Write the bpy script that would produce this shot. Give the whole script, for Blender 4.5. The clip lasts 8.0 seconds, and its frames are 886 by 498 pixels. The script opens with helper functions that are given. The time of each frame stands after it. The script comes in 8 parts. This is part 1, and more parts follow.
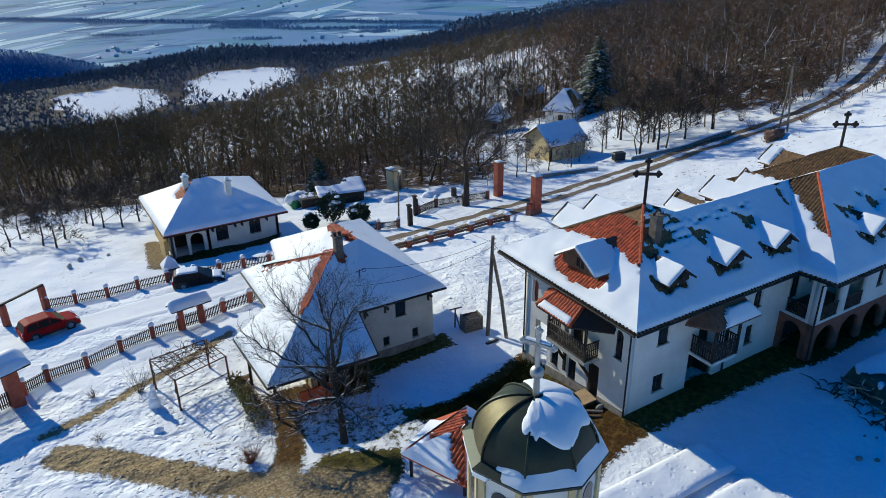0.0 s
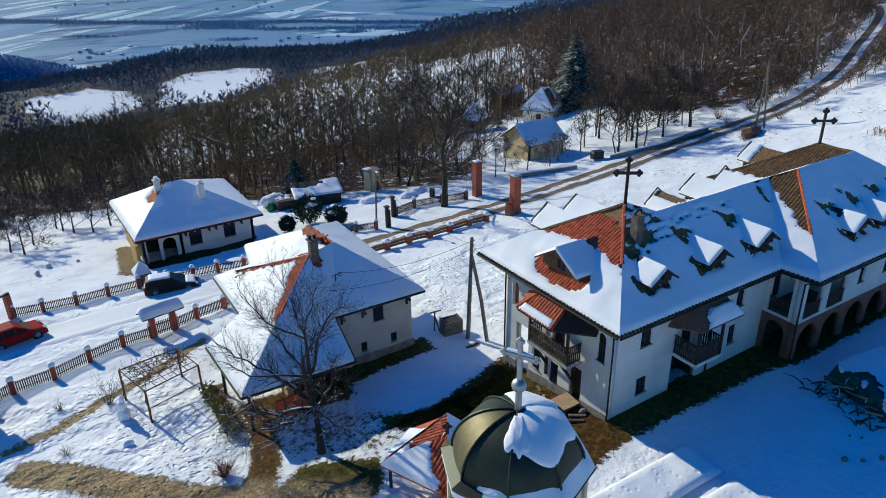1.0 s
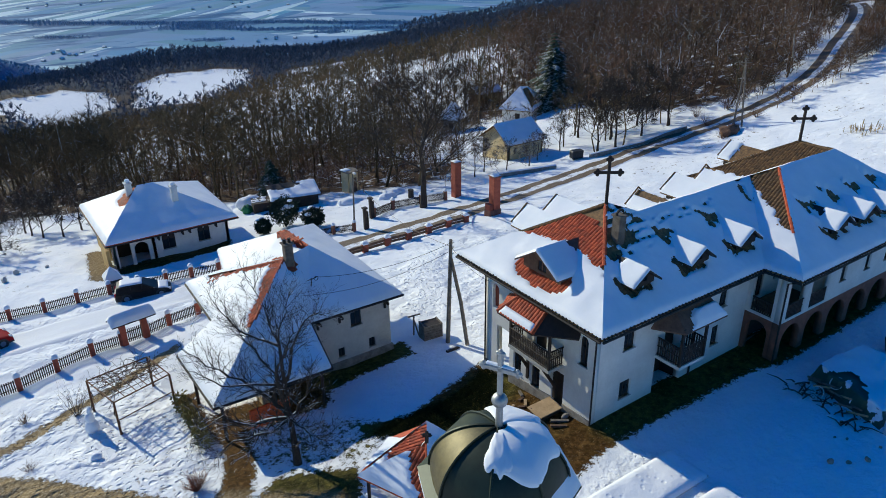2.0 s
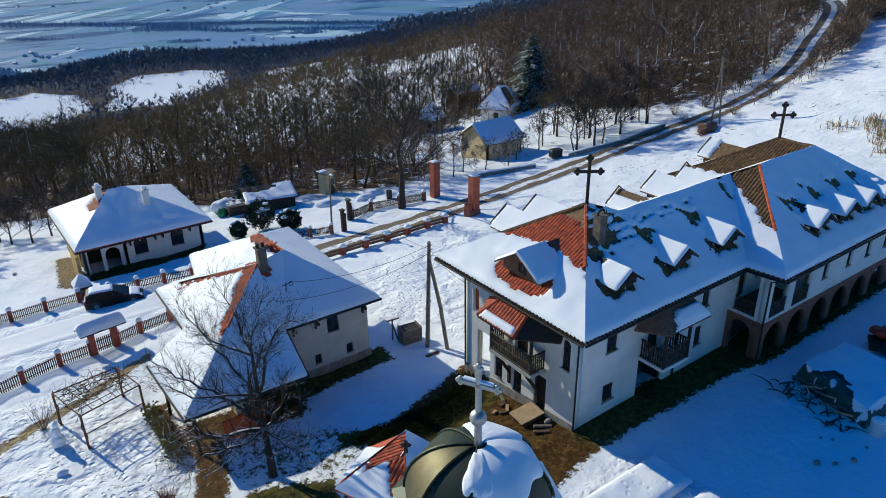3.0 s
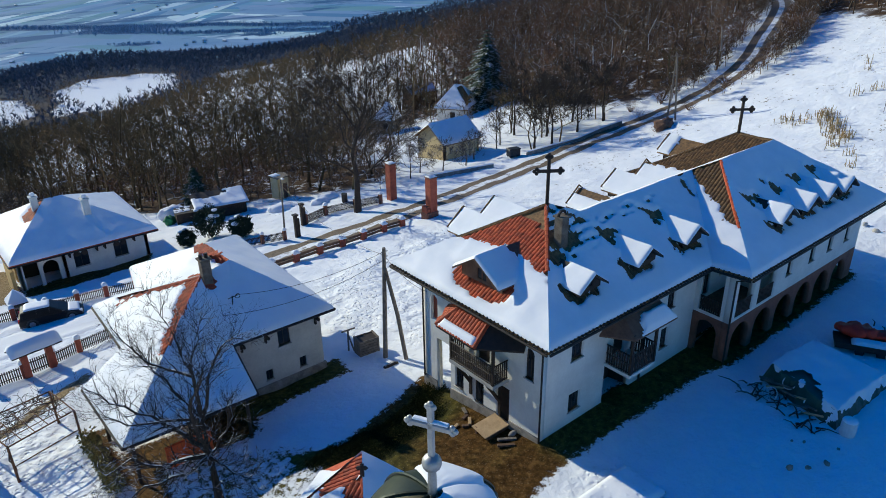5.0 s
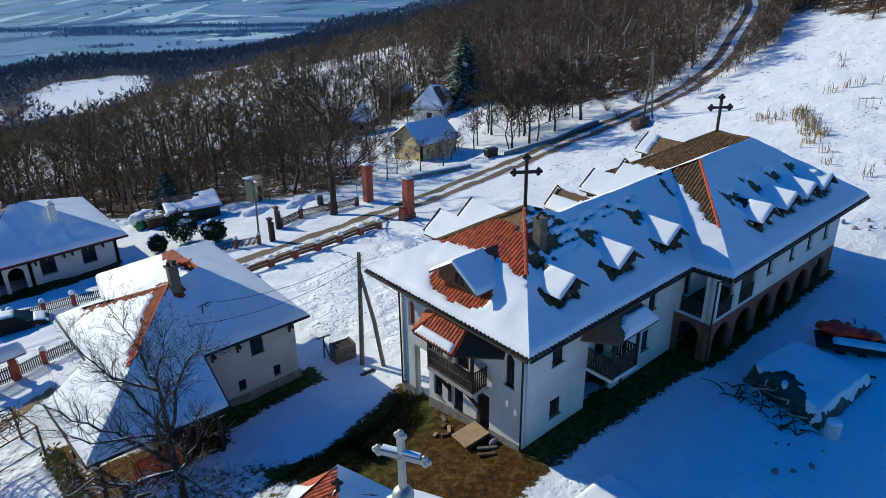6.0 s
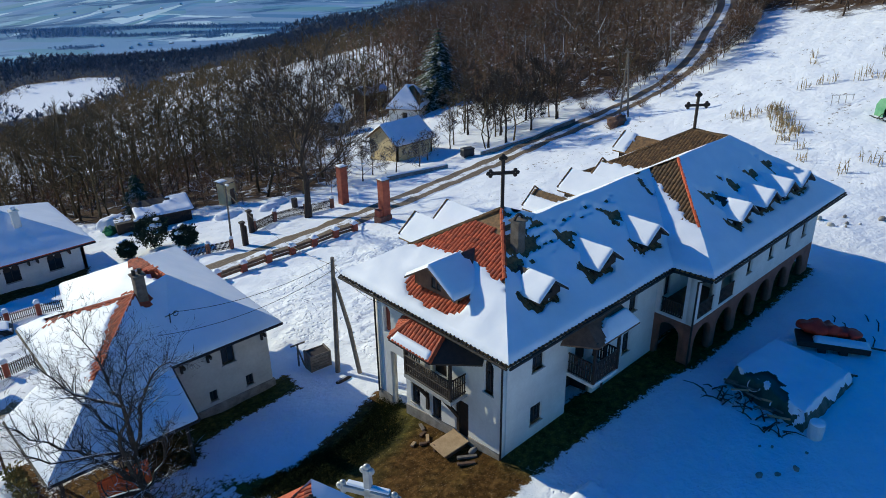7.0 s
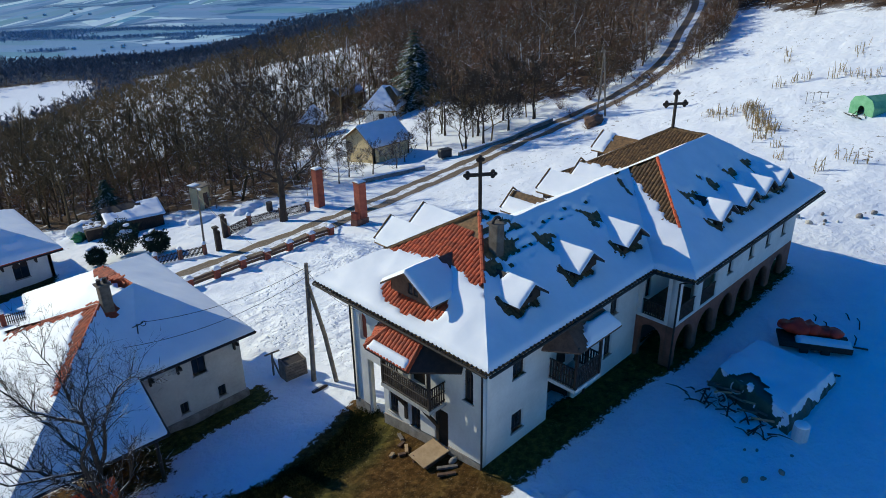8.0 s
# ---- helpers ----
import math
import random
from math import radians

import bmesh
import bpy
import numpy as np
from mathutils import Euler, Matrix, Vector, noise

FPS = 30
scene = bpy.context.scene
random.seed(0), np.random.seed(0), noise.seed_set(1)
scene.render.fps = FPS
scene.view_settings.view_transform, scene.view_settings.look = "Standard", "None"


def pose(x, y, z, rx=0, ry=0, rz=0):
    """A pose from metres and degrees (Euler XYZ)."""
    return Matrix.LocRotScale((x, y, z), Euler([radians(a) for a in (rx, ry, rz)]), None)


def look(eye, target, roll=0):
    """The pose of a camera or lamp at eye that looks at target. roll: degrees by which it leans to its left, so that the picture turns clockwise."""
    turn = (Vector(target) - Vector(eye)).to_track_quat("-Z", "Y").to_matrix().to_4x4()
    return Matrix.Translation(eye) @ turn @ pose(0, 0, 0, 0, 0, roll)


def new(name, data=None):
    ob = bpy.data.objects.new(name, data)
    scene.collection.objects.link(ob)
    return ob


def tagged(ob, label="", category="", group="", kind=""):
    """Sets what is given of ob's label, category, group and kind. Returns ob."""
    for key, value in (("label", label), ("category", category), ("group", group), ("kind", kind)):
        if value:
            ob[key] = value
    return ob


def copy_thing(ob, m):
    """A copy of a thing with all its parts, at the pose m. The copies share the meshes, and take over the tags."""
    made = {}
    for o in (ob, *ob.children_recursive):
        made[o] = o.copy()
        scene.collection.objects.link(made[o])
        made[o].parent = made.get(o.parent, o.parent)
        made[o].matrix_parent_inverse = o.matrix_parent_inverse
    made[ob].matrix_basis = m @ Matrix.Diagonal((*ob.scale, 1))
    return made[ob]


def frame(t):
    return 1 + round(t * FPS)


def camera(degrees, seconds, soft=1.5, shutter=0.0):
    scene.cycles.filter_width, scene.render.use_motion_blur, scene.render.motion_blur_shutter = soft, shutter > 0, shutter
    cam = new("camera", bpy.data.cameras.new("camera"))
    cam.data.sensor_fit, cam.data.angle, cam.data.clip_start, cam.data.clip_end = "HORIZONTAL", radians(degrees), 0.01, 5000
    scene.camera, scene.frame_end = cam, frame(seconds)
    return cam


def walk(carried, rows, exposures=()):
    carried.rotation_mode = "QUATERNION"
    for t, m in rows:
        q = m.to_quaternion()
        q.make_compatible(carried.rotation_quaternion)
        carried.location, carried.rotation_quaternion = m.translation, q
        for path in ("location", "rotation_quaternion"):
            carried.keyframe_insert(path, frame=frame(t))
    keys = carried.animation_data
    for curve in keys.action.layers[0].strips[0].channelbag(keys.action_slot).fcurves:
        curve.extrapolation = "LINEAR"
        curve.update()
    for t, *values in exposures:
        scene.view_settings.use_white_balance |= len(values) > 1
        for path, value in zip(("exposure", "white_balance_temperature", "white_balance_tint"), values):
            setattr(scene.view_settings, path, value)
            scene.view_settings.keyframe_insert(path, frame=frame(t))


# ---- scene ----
cam = camera(63.9, 8.0, 0.9)
PATH = [
    (0, (-22.588, -20.779, 23.075), (-21.67, -19.21, 22.24), -1.0),
    (0.5, (-22.311, -20.394, 22.951), (-21.367, -18.841, 22.116), -1.0),
    (1, (-22.028, -20.047, 22.818), (-21.062, -18.508, 21.982), -1.0),
    (1.5, (-21.739, -19.696, 22.677), (-20.75, -18.172, 21.841), -0.9),
    (3, (-20.786, -18.667, 22.263), (-19.73, -17.189, 21.426), -0.9),
    (3.5, (-20.464, -18.345, 22.12), (-19.386, -16.883, 21.283), -0.9),
    (4, (-20.147, -18.02, 22.007), (-19.048, -16.574, 21.169), -0.9),
    (4.5, (-19.837, -17.705, 21.873), (-18.716, -16.276, 21.035), -0.9),
    (6, (-18.804, -16.765, 21.509), (-17.616, -15.391, 20.671), -0.9),
    (6.5, (-18.469, -16.475, 21.415), (-17.259, -15.121, 20.576), -0.9),
    (7, (-18.109, -16.165, 21.295), (-16.877, -14.833, 20.456), -0.9),
    (7.5, (-17.755, -15.883, 21.172), (-16.502, -14.569, 20.333), -0.9),
    (8, (-17.43, -15.612, 21.062), (-16.155, -14.319, 20.224), -0.9),
]
walk(cam, [(t, look(eye, target, roll)) for t, eye, target, roll in PATH], [(0.0, 0.0, 5700, 10), (8.0, 0.0, 5700, 10)])

# ---- world, sun, exposure ----
SUN_ELEVATION, SUN_HEADING = 24.8, 104.5        # degrees; heading counted from +x towards +y
world = bpy.data.worlds.new("world")
scene.world = world
world.use_nodes = True
_wn = world.node_tree
_sky = _wn.nodes.new("ShaderNodeTexSky")
_sky.sky_type = "NISHITA"
_sky.sun_disc = False
_sky.sun_elevation = radians(SUN_ELEVATION)
_sky.sun_rotation = radians(90.0 - SUN_HEADING)
_sky.air_density, _sky.dust_density, _sky.ozone_density = 1.3, 0.3, 3.0
_tone = _wn.nodes.new("ShaderNodeHueSaturation")
_tone.inputs["Saturation"].default_value = 1.82
_tone.inputs["Hue"].default_value = 0.517
_wn.links.new(_sky.outputs[0], _tone.inputs["Color"])
_wn.links.new(_tone.outputs[0], _wn.nodes["Background"].inputs[0])
_wn.nodes["Background"].inputs[1].default_value = 0.104
_lamp = bpy.data.lights.new("sun", "SUN")
_lamp.energy, _lamp.angle, _lamp.color = 4.15, radians(0.6), (1.0, 0.905, 0.62)
sun = new("sun", _lamp)
_h = radians(SUN_HEADING)
TO_SUN = Vector((math.cos(_h) * math.cos(radians(SUN_ELEVATION)), math.sin(_h) * math.cos(radians(SUN_ELEVATION)), math.sin(radians(SUN_ELEVATION))))
sun.matrix_world = look(TO_SUN * 200, (0, 0, 0))


# ---- materials ----
def material(name, rough=0.8, metal=0.0):
    m = bpy.data.materials.new(name)
    m.use_nodes = True
    b = m.node_tree.nodes["Principled BSDF"]
    b.inputs["Roughness"].default_value = rough
    b.inputs["Metallic"].default_value = metal
    return m, m.node_tree, b


def node(nt, kind, **inputs):
    n = nt.nodes.new(kind)
    for k, v in inputs.items():
        n.inputs[k.replace("_", " ")].default_value = v
    return n


def noise_node(nt, scale, detail=4.0, rough=0.6, coords=None):
    n = node(nt, "ShaderNodeTexNoise", Scale=scale, Detail=detail, Roughness=rough)
    if coords is not None:
        nt.links.new(coords, n.inputs["Vector"])
    return n.outputs["Fac"]


def position(nt):
    return nt.nodes.new("ShaderNodeNewGeometry").outputs["Position"]


def ramp(nt, fac, stops):
    r = nt.nodes.new("ShaderNodeValToRGB")
    e = r.color_ramp.elements
    while len(e) < len(stops):
        e.new(0.5)
    for el, (p, c) in zip(e, stops):
        el.position = p
        el.color = (*c, 1) if len(c) == 3 else c
    nt.links.new(fac, r.inputs[0])
    return r.outputs[0]


def mix(nt, fac, a, b, blend="MIX"):
    n = nt.nodes.new("ShaderNodeMix")
    n.data_type, n.blend_type = "RGBA", blend
    for sock, v in ((n.inputs["Factor"], fac), (n.inputs[6], a), (n.inputs[7], b)):
        if isinstance(v, (int, float)):
            sock.default_value = v
        elif isinstance(v, tuple):
            sock.default_value = (*v, 1)
        else:
            nt.links.new(v, sock)
    return n.outputs[2]


def calc(nt, op, a, b=0.5, clamp=False):
    n = nt.nodes.new("ShaderNodeMath")
    n.operation, n.use_clamp = op, clamp
    for sock, v in zip(n.inputs, (a, b)):
        if isinstance(v, (int, float)):
            sock.default_value = v
        else:
            nt.links.new(v, sock)
    return n.outputs[0]


def bump(nt, bsdf, height, strength=0.4, distance=0.02):
    n = nt.nodes.new("ShaderNodeBump")
    n.inputs["Strength"].default_value, n.inputs["Distance"].default_value = strength, distance
    nt.links.new(height, n.inputs["Height"])
    nt.links.new(n.outputs[0], bsdf.inputs["Normal"])


def attribute(nt, name):
    n = nt.nodes.new("ShaderNodeAttribute")
    n.attribute_name = name
    return n.outputs["Fac"]


def plain(name, c1, c2, scale=3.0, rough=0.8, metal=0.0, relief=0.3, distance=0.01, per_object=0.0, gloss=0.5):
    """A worn surface between two near colours, at two scales."""
    m, nt, b = material(name, rough, metal)
    p = position(nt)
    big, fine = noise_node(nt, scale, 3, 0.6, p), noise_node(nt, scale * 9, 5, 0.7, p)
    f = calc(nt, "ADD", calc(nt, "MULTIPLY", big, 0.65), calc(nt, "MULTIPLY", fine, 0.35))
    col = ramp(nt, f, [(0.36, c1), (0.64, c2)])
    if per_object:
        rnd = nt.nodes.new("ShaderNodeObjectInfo").outputs["Random"]
        hsv = nt.nodes.new("ShaderNodeHueSaturation")
        nt.links.new(calc(nt, "ADD", calc(nt, "MULTIPLY", rnd, per_object), 1 - per_object / 2), hsv.inputs["Value"])
        nt.links.new(col, hsv.inputs["Color"])
        col = hsv.outputs[0]
    nt.links.new(col, b.inputs["Base Color"])
    b.inputs["Specular IOR Level"].default_value = gloss
    if relief:
        bump(nt, b, fine, relief, distance)
    return m


SNOW_A, SNOW_B = (0.80, 0.83, 0.87), (0.90, 0.91, 0.93)


def snow_material(name="snow", trodden=0.0):
    m, nt, b = material(name, 0.55)
    p = position(nt)
    big, fine = noise_node(nt, 0.7, 4, 0.6, p), noise_node(nt, 9.0, 4, 0.6, p)
    nt.links.new(ramp(nt, big, [(0.3, SNOW_A), (0.7, SNOW_B)]), b.inputs["Base Color"])
    h = calc(nt, "ADD", calc(nt, "MULTIPLY", big, 1.0), calc(nt, "MULTIPLY", fine, 0.25))
    if trodden:
        cells = node(nt, "ShaderNodeTexVoronoi", Scale=2.6)
        nt.links.new(p, cells.inputs["Vector"])
        steps = ramp(nt, cells.outputs["Distance"], [(0.14, (0, 0, 0)), (0.30, (1, 1, 1))])
        h = calc(nt, "ADD", h, calc(nt, "MULTIPLY", calc(nt, "MULTIPLY", steps, big), trodden))
    bump(nt, b, h, 0.22 + 0.3 * min(trodden, 1.0), 0.05 + 0.03 * trodden)
    b.inputs["Specular IOR Level"].default_value = 0.25
    return m


def ground_material():
    m, nt, b = material("snowy_ground", 0.7)
    p = position(nt)
    bare, wood, green, far, trod, tuft, belt, gravel = (attribute(nt, n) for n in ("bare", "wood", "green", "far", "trod", "tuft", "belt", "gravel"))
    n1, n2, n3 = noise_node(nt, 0.5, 5, 0.65, p), noise_node(nt, 3.0, 5, 0.7, p), noise_node(nt, 14.0, 4, 0.7, p)
    snow = ramp(nt, n1, [(0.3, SNOW_A), (0.7, SNOW_B)])
    dirt = ramp(nt, n2, [(0.3, (0.020, 0.011, 0.004)), (0.5, (0.070, 0.036, 0.010)), (0.72, (0.17, 0.092, 0.028))])
    turf = ramp(nt, n2, [(0.3, (0.018, 0.020, 0.005)), (0.52, (0.068, 0.062, 0.016)), (0.75, (0.17, 0.14, 0.028))])
    moss = calc(nt, "ADD", green, calc(nt, "MULTIPLY", calc(nt, "SUBTRACT", n1, 0.5), 1.5), True)
    soil = mix(nt, moss, dirt, turf)
    stones = ramp(nt, noise_node(nt, 7.0, 6, 0.75, p), [(0.32, (0.10, 0.070, 0.035)), (0.5, (0.27, 0.195, 0.10)), (0.68, (0.52, 0.43, 0.29))])
    soil = mix(nt, gravel, soil, stones)
    speck = ramp(nt, n3, [(0.615, (0, 0, 0)), (0.66, (1, 1, 1))])
    soil = mix(nt, calc(nt, "MULTIPLY", speck, 0.5), soil, (0.42, 0.33, 0.20))
    edge = calc(nt, "ADD", bare, calc(nt, "MULTIPLY", calc(nt, "SUBTRACT", n2, 0.5), 1.15))
    edge = calc(nt, "ADD", edge, calc(nt, "MULTIPLY", calc(nt, "SUBTRACT", n3, 0.5), 0.6))
    cover = ramp(nt, edge, [(0.47, (0, 0, 0)), (0.56, (1, 1, 1))])
    near = mix(nt, cover, snow, soil)
    blades = calc(nt, "ADD", noise_node(nt, 1.6, 5, 0.66, p), calc(nt, "MULTIPLY", calc(nt, "SUBTRACT", noise_node(nt, 0.16, 3, 0.6, p), 0.5), 0.45))
    tips = calc(nt, "MULTIPLY", ramp(nt, blades, [(0.65, (0, 0, 0)), (0.70, (1, 1, 1))]), tuft)
    near = mix(nt, tips, near, (0.11, 0.075, 0.04))
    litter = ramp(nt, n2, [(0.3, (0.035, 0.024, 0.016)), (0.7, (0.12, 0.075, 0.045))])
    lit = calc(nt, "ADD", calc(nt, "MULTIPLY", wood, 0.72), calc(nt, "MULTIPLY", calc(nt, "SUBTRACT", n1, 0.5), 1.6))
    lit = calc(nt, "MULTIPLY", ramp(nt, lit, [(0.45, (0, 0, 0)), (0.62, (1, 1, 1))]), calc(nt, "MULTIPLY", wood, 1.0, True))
    # wood above 1 turns the litter a dark haze blue, painted for distance
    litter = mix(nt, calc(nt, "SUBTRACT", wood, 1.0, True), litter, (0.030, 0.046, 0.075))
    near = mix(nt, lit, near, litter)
    # valley floor: snowy and stubbled field strips, turned this way and that, distance haze put in their colours
    def strips(turn, sx, sy, seed=0.0):
        flat = nt.nodes.new("ShaderNodeCombineXYZ")
        for k, (ax, ay, s) in enumerate(((math.cos(turn), -math.sin(turn), sx), (math.sin(turn), math.cos(turn), sy))):
            dot = nt.nodes.new("ShaderNodeVectorMath")
            dot.operation = "DOT_PRODUCT"
            dot.inputs[1].default_value = (ax * s, ay * s, 0)
            nt.links.new(p, dot.inputs[0])
            nt.links.new(calc(nt, "ADD", dot.outputs["Value"], seed), flat.inputs[k])
        vor = node(nt, "ShaderNodeTexVoronoi", Scale=1.0, Randomness=0.7)
        nt.links.new(flat.outputs[0], vor.inputs["Vector"])
        sep = nt.nodes.new("ShaderNodeSeparateColor")
        nt.links.new(vor.outputs["Color"], sep.inputs[0])
        return sep.outputs[0]
    one, two, block = strips(0.77, 0.024, 0.0022), strips(2.49, 0.012, 0.0036), strips(2.49, 0.0030, 0.0036, 3.3)
    lane = nt.nodes.new("ShaderNodeVectorMath")
    lane.operation = "DOT_PRODUCT"
    lane.inputs[1].default_value = (0.608, -0.794, 0)
    nt.links.new(p, lane.inputs[0])
    reach = calc(nt, "MULTIPLY", calc(nt, "ADD", lane.outputs["Value"], 1480.0), 0.004)
    pick = mix(nt, calc(nt, "GREATER_THAN", calc(nt, "ADD", reach, block), 0.5), one, two)
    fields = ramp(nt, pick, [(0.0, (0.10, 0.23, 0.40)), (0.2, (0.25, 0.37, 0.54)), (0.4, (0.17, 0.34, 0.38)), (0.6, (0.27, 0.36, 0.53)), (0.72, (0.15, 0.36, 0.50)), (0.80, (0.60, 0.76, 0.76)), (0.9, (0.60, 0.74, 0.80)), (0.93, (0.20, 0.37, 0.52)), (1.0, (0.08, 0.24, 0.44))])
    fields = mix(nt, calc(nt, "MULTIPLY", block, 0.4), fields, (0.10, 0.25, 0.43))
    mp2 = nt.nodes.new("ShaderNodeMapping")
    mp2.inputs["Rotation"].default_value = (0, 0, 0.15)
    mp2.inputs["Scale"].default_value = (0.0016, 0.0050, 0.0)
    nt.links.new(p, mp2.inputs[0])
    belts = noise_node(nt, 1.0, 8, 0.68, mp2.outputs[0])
    # tree belts on the floor, their blue deepened by the same painted haze
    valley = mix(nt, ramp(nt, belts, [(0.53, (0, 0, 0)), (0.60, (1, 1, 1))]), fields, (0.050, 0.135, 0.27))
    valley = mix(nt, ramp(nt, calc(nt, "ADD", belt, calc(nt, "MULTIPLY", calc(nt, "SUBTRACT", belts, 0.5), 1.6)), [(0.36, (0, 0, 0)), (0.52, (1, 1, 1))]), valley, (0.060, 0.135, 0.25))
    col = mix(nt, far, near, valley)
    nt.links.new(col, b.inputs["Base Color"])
    wobble = node(nt, "ShaderNodeTexNoise", Scale=1.1, Detail=2.0)
    nt.links.new(p, wobble.inputs["Vector"])
    bent = nt.nodes.new("ShaderNodeVectorMath")
    bent.operation = "MULTIPLY_ADD"
    bent.inputs[1].default_value = (0.7, 0.7, 0.7)
    nt.links.new(wobble.outputs["Color"], bent.inputs[0])
    nt.links.new(p, bent.inputs[2])

    def dents(scale):
        v = node(nt, "ShaderNodeTexVoronoi", Scale=scale)
        nt.links.new(bent.outputs[0], v.inputs["Vector"])
        return ramp(nt, v.outputs["Distance"], [(0.10, (0, 0, 0)), (0.30, (1, 1, 1))])
    # footprints gather in trodden places
    group = ramp(nt, noise_node(nt, 0.33, 3, 0.6, p), [(0.42, (0, 0, 0)), (0.56, (1, 1, 1))])
    prints = calc(nt, "MULTIPLY", calc(nt, "ADD", dents(1.7), dents(2.9)), calc(nt, "MULTIPLY", trod, calc(nt, "ADD", calc(nt, "MULTIPLY", group, 0.75), 0.25)))
    mid = noise_node(nt, 1.3, 5, 0.62, p)
    h = calc(nt, "ADD", calc(nt, "MULTIPLY", n1, 1.3), calc(nt, "MULTIPLY", n3, 0.16))
    h = calc(nt, "ADD", h, calc(nt, "MULTIPLY", mid, 1.1))
    h = calc(nt, "ADD", h, calc(nt, "MULTIPLY", prints, 1.1))
    h = calc(nt, "SUBTRACT", h, calc(nt, "MULTIPLY", cover, 0.6))
    bump(nt, b, h, 0.8, 0.16)
    b.inputs["Specular IOR Level"].default_value = 0.04
    return m


def tile_material(name, c1, c2, c3):
    m, nt, b = material(name, 0.75)
    p = position(nt)
    n = noise_node(nt, 5.0, 5, 0.65, p)
    col = ramp(nt, n, [(0.3, c1), (0.5, c2), (0.72, c3)])
    hsv = nt.nodes.new("ShaderNodeHueSaturation")
    rnd = nt.nodes.new("ShaderNodeObjectInfo").outputs["Random"]
    nt.links.new(calc(nt, "ADD", calc(nt, "MULTIPLY", rnd, 0.6), 0.7), hsv.inputs["Value"])
    nt.links.new(col, hsv.inputs["Color"])
    nt.links.new(hsv.outputs[0], b.inputs["Base Color"])
    bump(nt, b, n, 0.4, 0.01)
    return m


def bark_material(name, c1, c2, snow_from=0.55, amount=0.8, uneven=1.6):
    """Bark with snow lying on the upper sides."""
    m, nt, b = material(name, 0.9)
    geo = nt.nodes.new("ShaderNodeNewGeometry")
    n, fine = noise_node(nt, 1.3, 4, 0.6, geo.outputs["Position"]), noise_node(nt, 12.0, 4, 0.7, geo.outputs["Position"])
    col = ramp(nt, fine, [(0.3, c1), (0.7, c2)])
    if amount:
        sep = nt.nodes.new("ShaderNodeSeparateXYZ")
        nt.links.new(geo.outputs["True Normal"], sep.inputs[0])
        up = calc(nt, "ADD", sep.outputs[2], calc(nt, "MULTIPLY", calc(nt, "SUBTRACT", n, 0.5), uneven))
        lie = calc(nt, "MULTIPLY", ramp(nt, up, [(snow_from, (0, 0, 0)), (snow_from + 0.12, (1, 1, 1))]), amount)
        col = mix(nt, lie, col, (0.82, 0.85, 0.9))
    nt.links.new(col, b.inputs["Base Color"])
    return m


def wood_floor_material(name, tones):
    """Bare woodland: each twig its own tone, stands of trees darker or redder."""
    m, nt, b = material(name, 0.95)
    rnd = nt.nodes.new("ShaderNodeNewGeometry").outputs["Random Per Island"]
    p = position(nt)
    stand = ramp(nt, noise_node(nt, 0.085, 3, 0.6, p), [(0.32, (0.55, 0.60, 0.55)), (0.5, (1.0, 1.0, 1.0)), (0.68, (1.35, 1.18, 1.12))])
    nt.links.new(mix(nt, 1.0, ramp(nt, rnd, tones), stand, "MULTIPLY"), b.inputs["Base Color"])
    return m


def glass_material():
    m, nt, b = material("window_glass", 0.22)
    n = noise_node(nt, 1.5, 2, 0.5, position(nt))
    nt.links.new(ramp(nt, n, [(0.3, (0.012, 0.014, 0.018)), (0.7, (0.03, 0.034, 0.042))]), b.inputs["Base Color"])
    b.inputs["Specular IOR Level"].default_value = 0.4
    return m


def road_material():
    m, nt, b = material("slushy_road", 0.75)
    p = position(nt)
    across = nt.nodes.new("ShaderNodeUVMap")
    across.uv_map = "across"
    sep = nt.nodes.new("ShaderNodeSeparateXYZ")
    nt.links.new(across.outputs[0], sep.inputs[0])
    n2, n3 = noise_node(nt, 1.2, 5, 0.7, p), noise_node(nt, 8.0, 4, 0.7, p)
    track = ramp(nt, sep.outputs[0], [(0.05, (0, 0, 0)), (0.12, (0.95, 0.95, 0.95)), (0.31, (1.1, 1.1, 1.1)), (0.39, (0.44, 0.44, 0.44)), (0.57, (0.42, 0.42, 0.42)), (0.64, (1.1, 1.1, 1.1)), (0.86, (1.0, 1.0, 1.0)), (0.94, (0, 0, 0))])
    worn = calc(nt, "ADD", track, calc(nt, "MULTIPLY", calc(nt, "SUBTRACT", n2, 0.5), 1.3))
    worn = ramp(nt, worn, [(0.42, (0, 0, 0)), (0.68, (1, 1, 1))])
    place = nt.nodes.new("ShaderNodeSeparateXYZ")
    nt.links.new(p, place.inputs[0])
    muddy = nt.nodes.new("ShaderNodeMapRange")
    for k, v in ((1, -12.0), (2, 4.0), (3, 0.04), (4, 1.0)):
        muddy.inputs[k].default_value = v
    nt.links.new(place.outputs[0], muddy.inputs[0])
    worn = calc(nt, "MULTIPLY", worn, muddy.outputs[0])
    mud = ramp(nt, n3, [(0.3, (0.060, 0.040, 0.022)), (0.55, (0.16, 0.112, 0.066)), (0.75, (0.36, 0.30, 0.22))])
    nt.links.new(mix(nt, worn, (0.80, 0.82, 0.85), mud), b.inputs["Base Color"])
    bump(nt, b, calc(nt, "ADD", n3, calc(nt, "MULTIPLY", worn, -0.8)), 0.6, 0.05)
    return m


